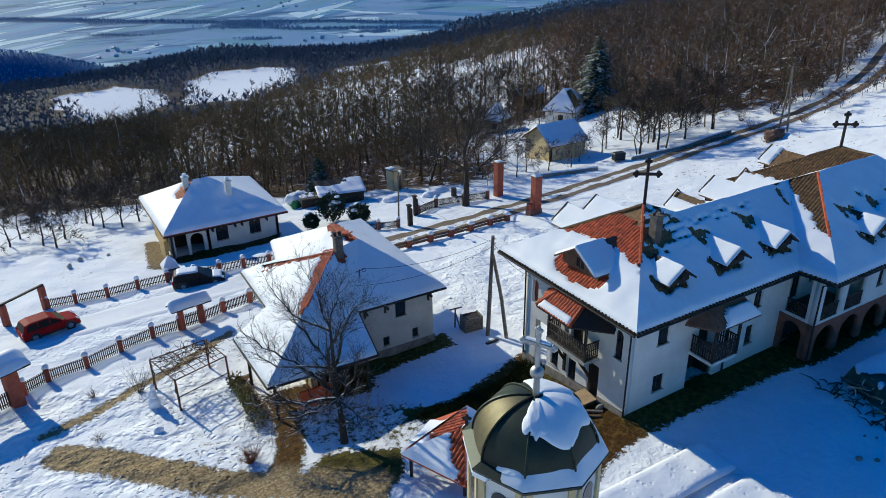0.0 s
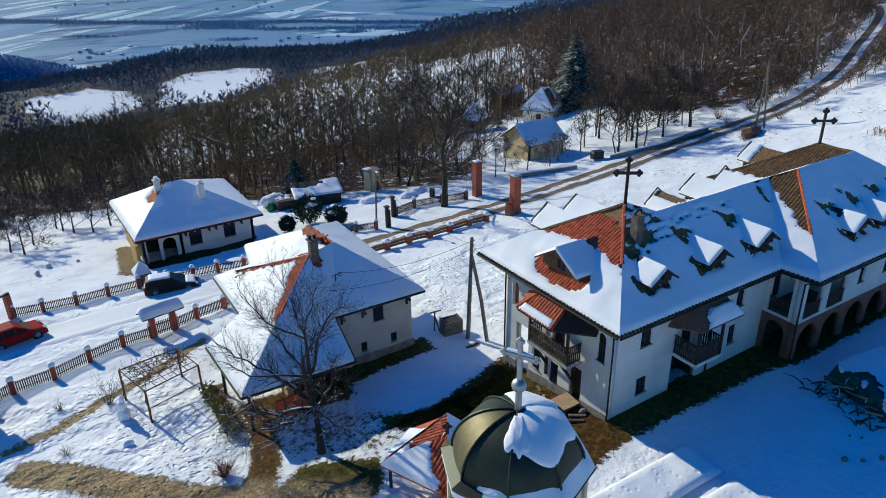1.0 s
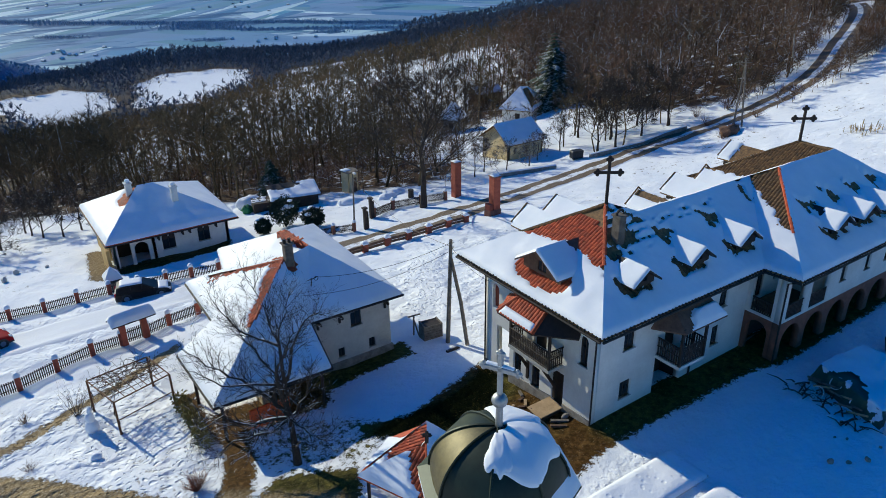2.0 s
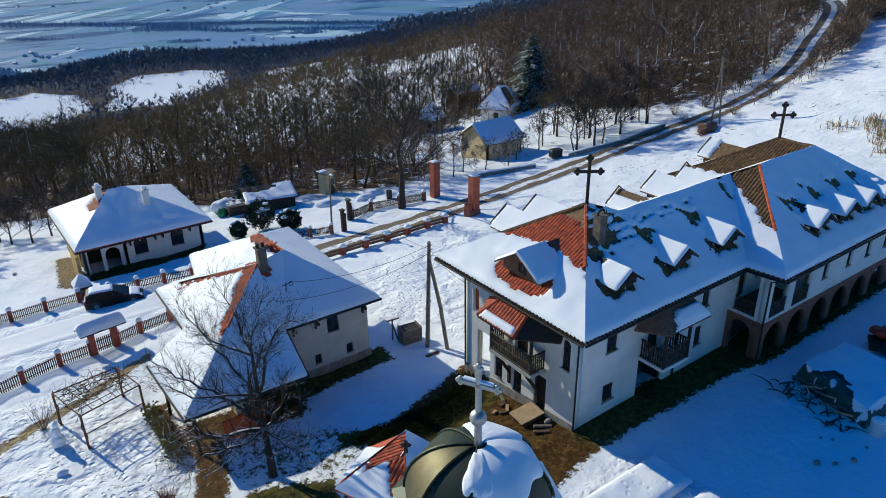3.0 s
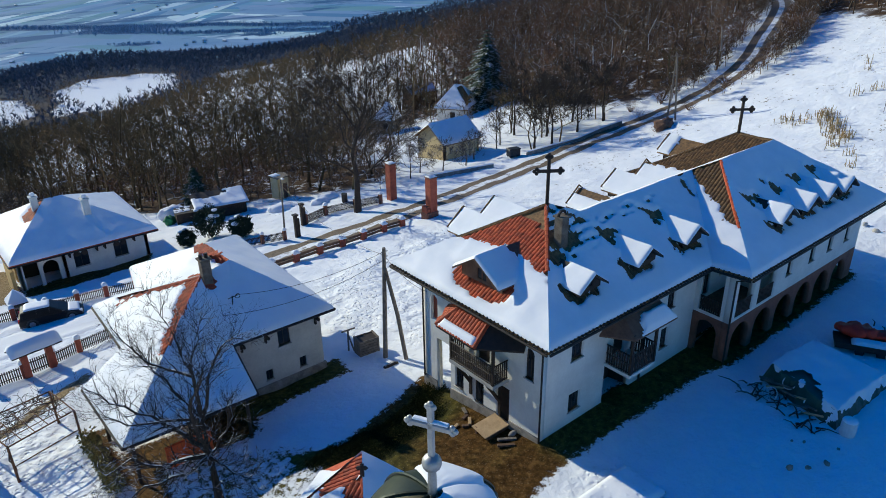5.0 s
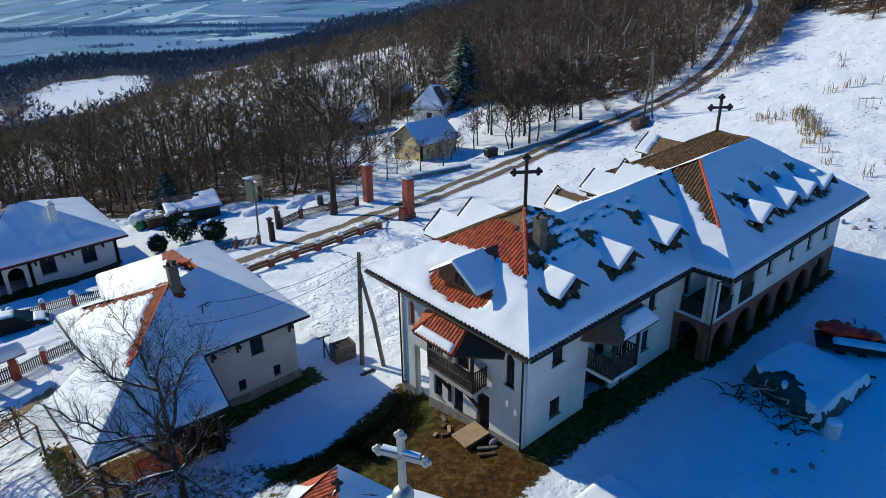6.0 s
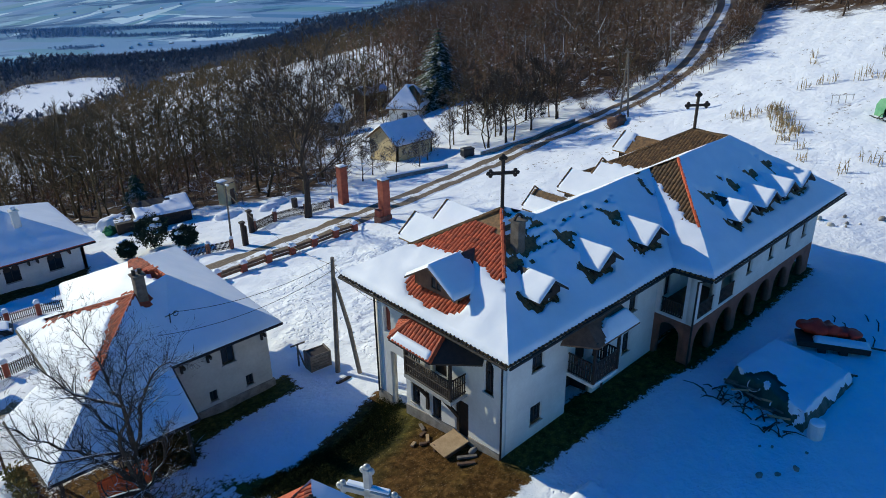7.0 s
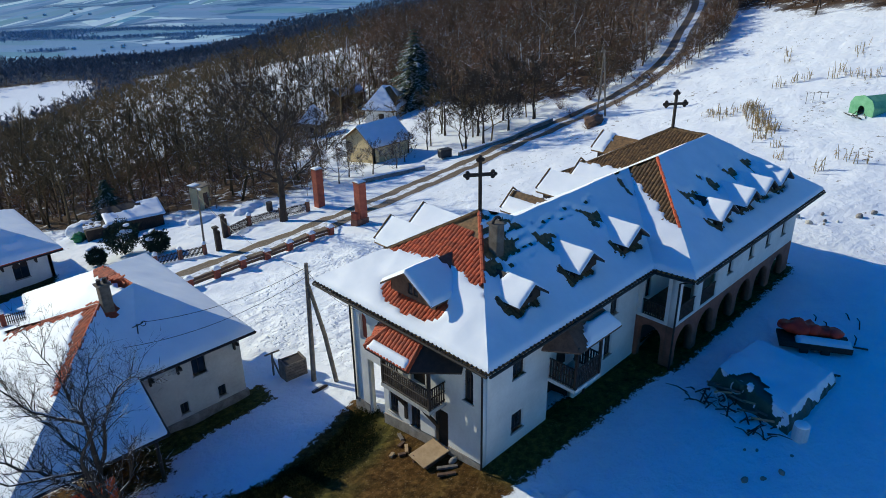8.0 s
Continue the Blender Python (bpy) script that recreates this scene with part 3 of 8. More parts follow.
YARD_DIRT = [(0.5, 9.2), (-3.2, 7.9), (-7.4, 6.6), (-9.5, 4.2), (-8.5, -1.0), (-5.4, -3.4), (-3.1, -2.3), (-1.2, -1.85), (0.6, -1.8), (0.6, 0.5)]
WALL_TURF = [(0.3, -1.75), (4.0, -1.85), (10.7, -2.1), (12.0, -2.6), (19.0, -2.6), (27.2, -2.5), (27.6, 0.5), (0.3, 0.5)]
GARDEN_TURF = [(-14.9, 5.6), (-13.6, 6.9), (-11.9, 6.0), (-10.2, 4.8), (-11.0, 3.0), (-12.8, 1.4), (-15.4, 3.0)]
THIN_SNOW = [(-13.9, 8.2), (-12.4, 11.6), (-8.7, 9.0), (-6.6, 6.4), (-9.3, 4.9), (-11.5, 6.5)]
PORCH_DIRT = [(-14.6, 11.6), (-8.4, 11.2), (-8.2, 14.6), (-3.0, 13.9), (-2.5, 14.8), (-14.5, 14.8)]
# turf of the bank, drawn on into the yard to paint its shade
BANK_TURF_SHADE = [(-8.5, 8.0), (-7.2, 7.35), (-5.4, 6.9), (-3.7, 6.8), (-1.8, 7.25), (0.4, 8.3), (0.3, 5.2), (-2.0, 4.4), (-3.8, 4.4), (-5.3, 4.0), (-7.6, 5.8), (-9.2, 7.2)]
CLAY_STRIP = [(-14.8, 57.3), (-13.4, 57.0), (-13.5, 48.6), (-14.9, 45.6), (-16.0, 46.6)]
HOUSE_APRON = [(-13.4, 48.9), (-13.4, 46.2), (-11.0, 45.6), (-3.0, 46.4), (-2.0, 48.9)]
FOOT_TURF = [(-8.4, 12.4), (-5.4, 12.9), (-2.0, 12.9), (-1.7, 15.0), (-8.4, 14.8)]
GARDEN_PATHS = [([(-26.0, 18.6), (-22.8, 20.0), (-20.4, 21.4), (-16.6, 23.4), (-13.6, 25.6)], 0.42), ([(-25.2, 15.9), (-22.5, 12.9), (-19.1, 8.4), (-16.6, 6.0), (-13.0, 3.0)], 1.0), ([(-14.0, 12.0), (-14.4, 9.6), (-15.6, 6.6)], 0.75), ([(-14.8, 18.0), (-15.2, 12.5)], 0.5)]
ROAD_LINE = [(-40, 34.6), (-24, 35.2), (-8, 36.0), (2, 36.4), (10, 36.9), (18, 37.6), (26, 38.6), (34, 39.8), (43, 41.2), (52, 41.9), (59, 41.2), (65, 40.0), (71, 38.9), (77, 38.4), (84, 39.1), (92, 41.0), (102, 44.8), (113, 48.8), (128, 55.5), (150, 68)]


OPEN_FIELDS = [[(82, 520), (104, 618), (136, 668), (203, 655), (176, 560), (120, 496)], [(150, 500), (205, 480), (320, 480), (362, 560), (345, 628), (300, 640), (237, 612), (205, 560)], [(335, 562), (395, 640), (428, 652), (470, 640), (410, 556)], [(-8, 580), (2, 616), (45, 632), (64, 604), (66, 530), (28, 488), (18, 520)]]


def valley_edge(x, y):
    """0 on the slopes, 1 on the valley floor."""
    return smooth(1120, 1240, y + 0 * np.asarray(x))


def woods(x, y):
    """Where woodland stands, 0 to 1."""
    x, y = np.asarray(x, float), np.asarray(y, float)
    wob = 6 * np.sin(x * 0.09) + 4 * np.sin(y * 0.07 + x * 0.03)
    front = np.interp(x, [-120, -40, -26, -8, 6, 16, 24, 32, 38, 48, 56, 62, 68, 74, 84, 92, 102, 113], [98, 100, 97, 82, 64, 56, 51, 53, 63, 67, 60, 54, 49, 44, 44, 46.5, 50.5, 54.5])
    a = smooth(-3, 4, y - front + wob * 0.3)
    crest = 106 + 0.42 * (y - 28) + 1.5 * np.sin(y * 0.4)
    a = np.maximum(a, smooth(-1.5, 3, x - crest) * (y > -30))
    a = a * (1 - smooth(-4.2, -2.8, sd_line(x, y, ROAD_LINE, 0.0)))
    a = a * (1 - 0.4 * smooth(32, 38, x) * (1 - smooth(64, 72, x)) * (1 - smooth(80, 96, y)))
    a = a * (1 - 0.88 * smooth(-2, 2, sd_poly(x, y, [(33, 54), (36, 46), (50, 46), (62, 58), (71, 74), (70, 87), (60, 88), (54, 93), (48.5, 90), (38.5, 71), (36, 62)])))
    across = (x + 22) / np.maximum(y + 20, 1)
    a = a * (1 - 0.58 * smooth(0.13, 0.17, across) * (1 - smooth(0.74, 0.90, across)) * smooth(118, 140, y + 22 * smooth(0.55, 0.7, across)) * (1 - smooth(440, 480, y)))
    keep = np.ones(np.shape(x))
    for poly in OPEN_FIELDS:
        keep = np.minimum(keep, 1 - np.clip((sd_poly(x, y, poly) + 9 * np.sin(x * 0.13 + 2 * np.sin(y * 0.09)) * np.sin(y * 0.12 + 1.5 * np.sin(x * 0.07))) / 26 + 0.6, 0, 1))
    return a * keep * (1 - valley_edge(x, y))


def valley_woods(x, y):
    """Belts of trees along the river and between the fields of the valley."""
    s = y + 0.766 * x
    u = 0.608 * x - 0.794 * y
    bend = 22 * np.sin(u * 0.006) + 10 * np.sin(u * 0.021)
    a = 1.15 * np.exp(-((s - 3060 + bend) / (52 + 18 * smooth(-1700, -2300, u))) ** 2)
    a = np.maximum(a, np.exp(-((s - 2890 - bend) / 42) ** 2) * smooth(-1750, -1450, u))
    a = np.maximum(a, 1.2 * np.exp(-((u + 1520) / 120) ** 2 - ((s - 2970) / 110) ** 2))
    a = np.maximum(a, 1.1 * np.exp(-((u + 1780) / 90) ** 2 - ((s - 2650) / 26) ** 2))
    a = np.maximum(a, 0.9 * smooth(0.72, 0.9, np.sin(s * 0.016 + 1.0) * np.sin(u * 0.011 + 0.4)) * smooth(-1450, -1300, u) * smooth(2860, 2800, s))
    a = np.maximum(a, 1.1 * smooth(0.22, 0.34, knoll(x, y)))
    return np.clip(a, 0, 1) * valley_edge(x, y)


def axis_steps(parts):
    out = []
    for a, b, n in parts:
        out += list(np.linspace(a, b, n, endpoint=False))
    return np.array(out + [parts[-1][1]])


def grow(a, b, n, k):
    """Steps from a to b that widen by the power k."""
    return a + (b - a) * np.linspace(0, 1, n) ** k


def build_ground():
    xs = np.concatenate([-grow(36, 4700, 46, 3.0)[::-1], axis_steps([(-35.5, 30, 131), (30, 80, 56)]), grow(81, 4700, 84, 2.6)])
    ys = np.concatenate([-grow(17, 4700, 40, 3.2)[::-1], axis_steps([(-16.5, 48, 129), (48, 80, 40)]), grow(81, 4800, 200, 2.0)])
    X, Y = np.meshgrid(xs, ys)
    Z = land(X, Y) + relief(X, Y)
    nx, ny = len(xs), len(ys)
    # wheel ruts and trodden bank of the yard
    Z -= 0.05 * np.clip(sd_poly(X, Y, YARD_DIRT), 0, 1)
    Z -= 0.10 * np.clip(sd_line(X, Y, ROAD_LINE, 2.4) / 0.8, 0, 1)
    co = np.stack([X, Y, Z], -1).reshape(-1, 3)
    i = np.arange(nx * ny).reshape(ny, nx)
    quads = np.stack([i[:-1, :-1], i[:-1, 1:], i[1:, 1:], i[1:, :-1]], -1).reshape(-1, 4)
    me = bpy.data.meshes.new("ground")
    me.from_pydata(co.tolist(), [], quads.tolist())
    bare = np.full(X.shape, -1.0)
    for poly in (YARD_DIRT, WALL_TURF, GARDEN_TURF, BANK_TURF_SHADE, PORCH_DIRT, FOOT_TURF, CLAY_STRIP, HOUSE_APRON):
        bare = np.maximum(bare, sd_poly(X, Y, poly))
    bare = np.maximum(bare, -0.05 + 0.5 * np.clip(sd_poly(X, Y, THIN_SNOW), -2, 0))
    for pts, half in GARDEN_PATHS:
        bare = np.maximum(bare, sd_line(X, Y, pts, half))
    green = np.maximum(np.clip(sd_poly(X, Y, WALL_TURF) + 0.6, 0, 1), np.clip(sd_poly(X, Y, GARDEN_TURF) + 0.8, 0, 1) * 0.9)
    green = np.maximum(green, np.clip(sd_poly(X, Y, BANK_TURF_SHADE) + 0.6, 0, 1))
    green = np.maximum(green, np.clip(sd_poly(X, Y, FOOT_TURF) + 0.6, 0, 1))
    green = np.maximum(green, np.clip(sd_poly(X, Y, THIN_SNOW) + 0.6, 0, 1))
    gravel = np.zeros(X.shape)
    for pts, half in GARDEN_PATHS[:2]:
        gravel = np.maximum(gravel, np.clip(sd_line(X, Y, pts, half + 0.6) * 2, 0, 1))
    gravel = np.maximum(gravel, 0.7 * np.clip(sd_poly(X, Y, CLAY_STRIP) * 2 + 1, 0, 1))
    green = np.maximum(green, 0.75 * smooth(0, 3, sd_poly(X, Y, [(-9, 7), (0, 9), (0.3, 4.6), (-5.5, 0.5), (-9, 3)])))
    trod = np.clip(sd_poly(X, Y, [(-29, 26), (-15, 24), (-15, 12), (-16, 7), (-30, 7)]), 0, 1)
    trod = np.maximum(trod, 0.8 * np.clip(sd_poly(X, Y, [(-2, 16), (2, 30), (22, 32), (24, 14), (2, 10)]) / 3, 0, 1))
    trod = np.maximum(trod, 0.7 * np.clip(sd_poly(X, Y, [(-6, -3.4), (2, -2), (2, -13), (-8, -13)]), 0, 1))
    tuft = 0.9 * smooth(27, 34, X) * (1 - smooth(100, 125, X)) * (1 - smooth(33, 40, Y))
    tuft = np.maximum(tuft, 0.6 * np.clip(sd_poly(X, Y, [(-30, 8), (-30, 26), (-16, 26), (-14, 10), (-16, 4)]), 0, 1))
    tuft = np.maximum(tuft, 0.55 * smooth(46, 50, Y) * (1 - smooth(80, 100, Y)) * smooth(-60, -40, X) * (1 - smooth(60, 70, X)))
    trod = np.maximum(trod, 0.10 * smooth(27, 34, X) * (1 - smooth(33, 40, Y)))
    trod = np.maximum(trod, 0.6 * np.clip(sd_poly(X, Y, [(-30, 28), (-10, 31), (-8, 39), (-30, 41)]), 0, 1))
    # wood climbs past 1 with distance, which brings in the haze-blue litter
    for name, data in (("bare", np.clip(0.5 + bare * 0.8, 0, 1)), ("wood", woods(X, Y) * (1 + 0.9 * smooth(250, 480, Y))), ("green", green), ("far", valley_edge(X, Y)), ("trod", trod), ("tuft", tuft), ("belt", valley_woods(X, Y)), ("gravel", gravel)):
        at = me.attributes.new(name, "FLOAT", "POINT")
        at.data.foreach_set("value", np.ascontiguousarray(data, dtype=np.float32).ravel())
    for p in me.polygons:
        p.use_smooth = True
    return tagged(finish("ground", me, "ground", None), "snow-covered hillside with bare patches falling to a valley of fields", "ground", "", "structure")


build_ground()


def build_road():
    pts = [Vector((x, y)) for x, y in ROAD_LINE]
    line = []
    for a, b, c, d in zip([pts[0]] + pts[:-2], pts[:-1], pts[1:], pts[2:] + [pts[-1]]):
        for k in range(6):
            t = k / 6
            line.append(0.5 * ((2 * b) + (c - a) * t + (2 * a - 5 * b + 4 * c - d) * t * t + (3 * b - a - 3 * c + d) * t ** 3))
    vs, fs, uv = [], [], []
    n = 13
    for i, p in enumerate(line):
        d = (line[min(i + 1, len(line) - 1)] - line[max(i - 1, 0)]).normalized()
        side = Vector((-d.y, d.x))
        for k in range(n):
            s = k / (n - 1)
            off = (s - 0.5) * 4.6
            q = p + side * off
            rut = -0.05 * (math.exp(-((s - 0.24) / 0.07) ** 2) + math.exp(-((s - 0.76) / 0.07) ** 2)) + 0.05 * math.exp(-((s - 0.5) / 0.1) ** 2)
            edge = -0.12 if k in (0, n - 1) else 0.05
            vs.append((q.x, q.y, ground_z(q.x, q.y) + edge + rut * 0.6 + 0.012 * noise.noise(Vector((q.x * 1.5, q.y * 1.5, 0)))))
            uv.append((s, i * 0.2))
    for i in range(len(line) - 1):
        for k in range(n - 1):
            a = i * n + k
            fs.append((a, a + 1, a + n + 1, a + n))
    me = bpy.data.meshes.new("road")
    me.from_pydata(vs, [], fs)
    lay = me.uv_layers.new(name="across")
    for lp in me.loops:
        lay.data[lp.index].uv = uv[lp.vertex_index]
    return tagged(finish("road", me, "road", None, "", True), "muddy lane with wheel ruts through the snow", "road", "", "structure")


build_road()


# ---- the monastery lodging house ----
EZ = 5.69
E0, E1 = (-0.75, -1.0, EZ), (-0.75, 10.05, EZ)
AP, RM = (4.9, 4.62, 9.03), (6.4, 3.75, 8.46)
EV, EC = (11.3, -0.95, EZ), (11.55, -2.97, EZ)
ED, ED2 = (28.2, -2.85, EZ), (28.2, 10.8, EZ)
RQ1, RQ2 = (16.1, 3.75, 8.46), (17.3, 2.72, 9.07)
GB, GM = (9.2, 10.05, EZ), (9.2, 8.45, EZ)
WR, W1, W2, W3 = (23.2, 2.72, 9.07), (23.2, 5.1, 9.07), (17.5, 10.8, EZ), (17.5, 8.45, EZ)
S_END, S_FRONT = 0.592, 0.59
FRONT_DORMERS, WING_DORMERS = (3.2, 7.35, 11.3), (17.2, 20.0, 22.35, 24.6)


def dormer(parent, m, half, eave, apex, slope, mat_gable="timber", reach=0.35, snow=0.16, melt=None, side=0.2, verge=False):
    """A gabled dormer: local origin at the foot of its gable, y into the roof."""
    bm = bmesh.new()
    for sgn in (-1, 1):
        a = [(0, -reach, apex), (0, apex / slope, apex), (sgn * (half + side), (eave - 0.14) / slope, eave - 0.14), (sgn * (half + side), -reach, eave - 0.14)]
        top = [bm.verts.new(p) for p in a]
        low = [bm.verts.new((p[0], p[1], p[2] - 0.12)) for p in a]
        bm.faces.new(top)
        bm.faces.new(low[::-1])
        for i in range(4):
            bm.faces.new((top[i], low[i], low[(i + 1) % 4], top[(i + 1) % 4]))
    bm.transform(m)
    roof = part("dormer", bm, "tile_brown" if verge else mat_gable, parent)
    face = [(-half, 0), (half, 0), (half, eave), (0, apex - 0.1), (-half, eave)]
    slab("gable_wall", face, [rect(-0.32, 0.32, 0.35, eave + 0.15)], 0.10, m @ pose(0, 0, 0, 90, 0, 0), mat_gable, roof)
    slab("pane", rect(-0.32, 0.32, 0.35, eave + 0.15), [], 0.02, m @ pose(0, 0.06, 0, 90, 0, 0), "glass", roof)
    slab("glazing_bar", rect(-0.03, 0.03, 0.35, eave + 0.15), [], 0.05, m @ pose(0, 0.02, 0, 90, 0, 0), mat_gable, roof)
    for sgn in (-1, 1):
        bm = bmesh.new()
        near_side = [bm.verts.new(p) for p in ((sgn * half, 0, 0), (sgn * half, eave / slope, eave), (sgn * half, 0, eave))]
        far_side = [bm.verts.new(p) for p in ((sgn * (half - 0.05), 0, 0), (sgn * (half - 0.05), eave / slope, eave), (sgn * (half - 0.05), 0, eave))]
        bm.faces.new(near_side)
        bm.faces.new(far_side[::-1])
        for i in range(3):
            bm.faces.new((near_side[i], far_side[i], far_side[(i + 1) % 3], near_side[(i + 1) % 3]))
        bm.transform(m)
        part("cheek", bm, mat_gable, roof)
    if snow:
        for sgn in (-1, 1):
            q = [m @ Vector(p) for p in ((0, -reach - 0.02, apex), (sgn * (half + side + 0.02), -reach - 0.02, eave - 0.15), (sgn * (half + side + 0.02), (eave - 0.14) / slope, eave - 0.15), (0, apex / slope, apex))]
            snow_sheet("dormer_snow", q, roof, (0, 1), melt, snow, 0.15, 0.025, "", 0.08)
    if verge:
        for sgn in (-1, 1):
            ridge_tiles("verge_tiles", m @ Vector((sgn * (half + side), -reach, eave - 0.03)), m @ Vector((0, -reach, apex + 0.13)), roof, "tile_brown", 0.05, 0.24)
    return roof


def railing(parent, pts, z0, z1, mat="timber", pitch=0.13):
    """A timber balustrade with flat pickets between two rails."""
    r = None
    for (x0, y0), (x1, y1) in zip(pts, pts[1:]):
        bm = bmesh.new()
        tube(bm, [(x0, y0, z1), (x1, y1, z1)], 0.05, 4)
        tube(bm, [(x0, y0, z0 + 0.1), (x1, y1, z0 + 0.1)], 0.04, 4)
        tube(bm, [(x0, y0, (z0 + z1) / 2 + 0.05), (x1, y1, (z0 + z1) / 2 + 0.05)], 0.03, 4)
        r = part("railing", bm, mat, parent)
        n = max(1, int(math.hypot(x1 - x0, y1 - y0) / pitch))
        ang = math.atan2(y1 - y0, x1 - x0)
        me = bpy.data.meshes.new("picket")
        bm = bmesh.new()
        quad_box(bm, -0.042, 0.042, -0.012, 0.012, z0 + 0.02, z1 - 0.02)
        bm.to_mesh(me)
        bm.free()
        me.materials.append(MAT[mat])
        for k in range(n):
            t = (k + 0.5) / n
            ob = new("picket", me)
            ob.parent = r
            ob.matrix_basis = pose(x0 + (x1 - x0) * t, y0 + (y1 - y0) * t, 0, 0, 0, math.degrees(ang))
    return r


def roof_cross(at, height, span, mat, label, knob=0.13, heading=0.0):
    """A tall cross with three-lobed ends."""
    c = thing("roof_cross", at, label, "cross", "", "", heading)
    bm = bmesh.new()
    w = 0.075
    quad_box(bm, -w, w, -w, w, 0, height, 0.012)
    part("shaft", bm, mat, c)
    zc = height * 0.72
    bm = bmesh.new()
    quad_box(bm, -span / 2, span / 2, -w * 0.8, w * 0.8, zc - w, zc + w, 0.012)
    part("crossbar", bm, mat, c)
    for x, z in ((-span / 2, zc), (span / 2, zc), (0, height)):
        bm = bmesh.new()
        for dx, dz in ((0, knob), (0, -knob), (knob, 0), (-knob, 0)):
            bmesh.ops.create_uvsphere(bm, u_segments=8, v_segments=6, radius=knob * 0.72, matrix=Matrix.Translation((x + dx * 0.8, 0, z + dz * 0.8)) @ Matrix.Diagonal((1, 0.7, 1, 1)))
        part("lobed_end", bm, mat, c, "", True)
    return c


def build_lodging():
    b = thing("monastery_lodging", (0, 0, 0), "long two-storey white lodging house with snowy hipped roof and dormers", "building")
    # walls
    m = facing("-y", 0, 0)
    up1, up2 = (1.95, 2.75, 3.55, 4.90), (9.25, 9.95, 3.50, 4.62)
    lo1, lo2 = (1.95, 2.75, 0.72, 1.72), (9.0, 9.65, 1.25, 2.45)
    holes = [arch(*up1), arch(*up2), rect(*lo1), rect(*lo2), rect(4.45, 6.6, -0.6, 2.2), rect(5.0, 5.9, 2.5, 4.5), rect(6.1, 7.0, 3.2, 4.5)]
    slab("wall", rect(0.352, 12.1, -1.0, 5.62), holes, 0.35, m, "wall", b)
    window(b, m, *up1, True)
    window(b, m, *up2, True)
    window(b, m, *lo1)
    window(b, m, *lo2)
    window(b, m, 6.1, 7.0, 3.2, 4.5)
    slab("door", rect(5.0, 5.9, 2.5, 4.5), [rect(5.15, 5.75, 3.4, 4.35)], 0.06, m @ Matrix.Translation((0, 0, -0.15)), "timber", b)
    slab("pane", rect(5.1, 5.8, 3.3, 4.4), [], 0.02, m @ Matrix.Translation((0, 0, -0.18)), "glass", b)
    # recessed porch under the side balcony, its shade painted on as near-black walls
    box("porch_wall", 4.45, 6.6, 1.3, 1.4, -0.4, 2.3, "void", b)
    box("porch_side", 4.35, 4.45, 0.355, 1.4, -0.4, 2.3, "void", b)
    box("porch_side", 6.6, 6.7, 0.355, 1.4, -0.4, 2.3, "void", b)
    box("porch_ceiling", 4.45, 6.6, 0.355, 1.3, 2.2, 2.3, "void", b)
    slab("door", rect(5.4, 6.4, 0, 2.0), [], 0.06, facing("-y", 0, 1.26), "timber", b)
    # end wall
    m = facing("-x", 0, 8.4)
    f = lambda y: 8.4 - y
    w_end = (f(1.0), f(0.45), 3.10, 4.72)
    holes = [arch(*w_end), arch(f(7.75), f(7.2), 3.15, 4.62), rect(f(2.78), f(1.92), -0.25, 1.86), [(f(7.3), -2.35), (f(6.2), -2.35), (f(6.2), 2.2), (f(7.3), 2.2)], rect(f(4.2), f(3.3), 2.5, 4.5), rect(f(5.85), f(5.2), 0.0, 1.4), rect(f(4.4), f(3.7), -0.1, 1.2)]
    slab("wall", rect(0.302, 8.4, -2.4, 5.62), holes, 0.35, m, "wall", b)
    window(b, m, *w_end, True)
    slab("niche", arch(f(7.75), f(7.2), 3.15, 4.62), [], 0.05, m @ Matrix.Translation((0, 0, -0.2)), "brick", b)
    slab("door", rect(f(2.78), f(1.92), -0.25, 1.86), [], 0.06, m @ Matrix.Translation((0, 0, -0.22)), "timber", b, "dark plank entrance door")
    slab("door", rect(f(4.2), f(3.3), 2.5, 4.5), [], 0.06, m @ Matrix.Translation((0, 0, -0.15)), "timber", b)
    window(b, m, f(5.85), f(5.2), 0.0, 1.4)
    window(b, m, f(4.4), f(3.7), -0.1, 1.2)
    slab("footing", [(0, -2.4), (8.4, -2.4), (8.4, 0.25), (f(1.9), 0.15), (f(1.9), -0.25), (f(2.8), -0.25), (f(2.8), 0.1), (f(6.2), -0.35), (f(6.2), -2.3), (f(7.3), -2.3), (f(7.3), -0.5), (0, -0.5)], [], 0.06, m @ Matrix.Translation((0, 0, 0.055)), "stone", b, "rough stone footing")
    # other walls
    slab("wall", rect(0, 26.6, -2.6, 5.62), [rect(23.45, 25.9, -2.55, 2.2)], 0.3, facing("+y", 26.6, 8.4), "wall", b)
    box("passage_wall", 0.35, 3.2, 5.9, 6.2, -2.4, 2.4, "wall", b)
    box("passage_ceiling", 0.35, 3.2, 6.2, 8.1, 2.3, 2.5, "timber_brown", b)
    slab("wall", rect(0.403, 10.197, -1.0, 5.62), [arch(0.6, 2.0, -0.6, 2.2)], 0.3, facing("+x", 26.6, -2.1), "wall", b)
    # arcade of the projecting wing
    m = facing("-y", 0, -2.1)
    arches = [arch(12.25 + k * 2.32, 14.05 + k * 2.32, -0.6, 2.25 + 0.0 * k) for k in range(6)]
    slab("arcade", rect(11.8, 26.6, -1.0, 2.62), arches, 0.4, m, "brick_dark", b, "brown brick arcade with round arches")
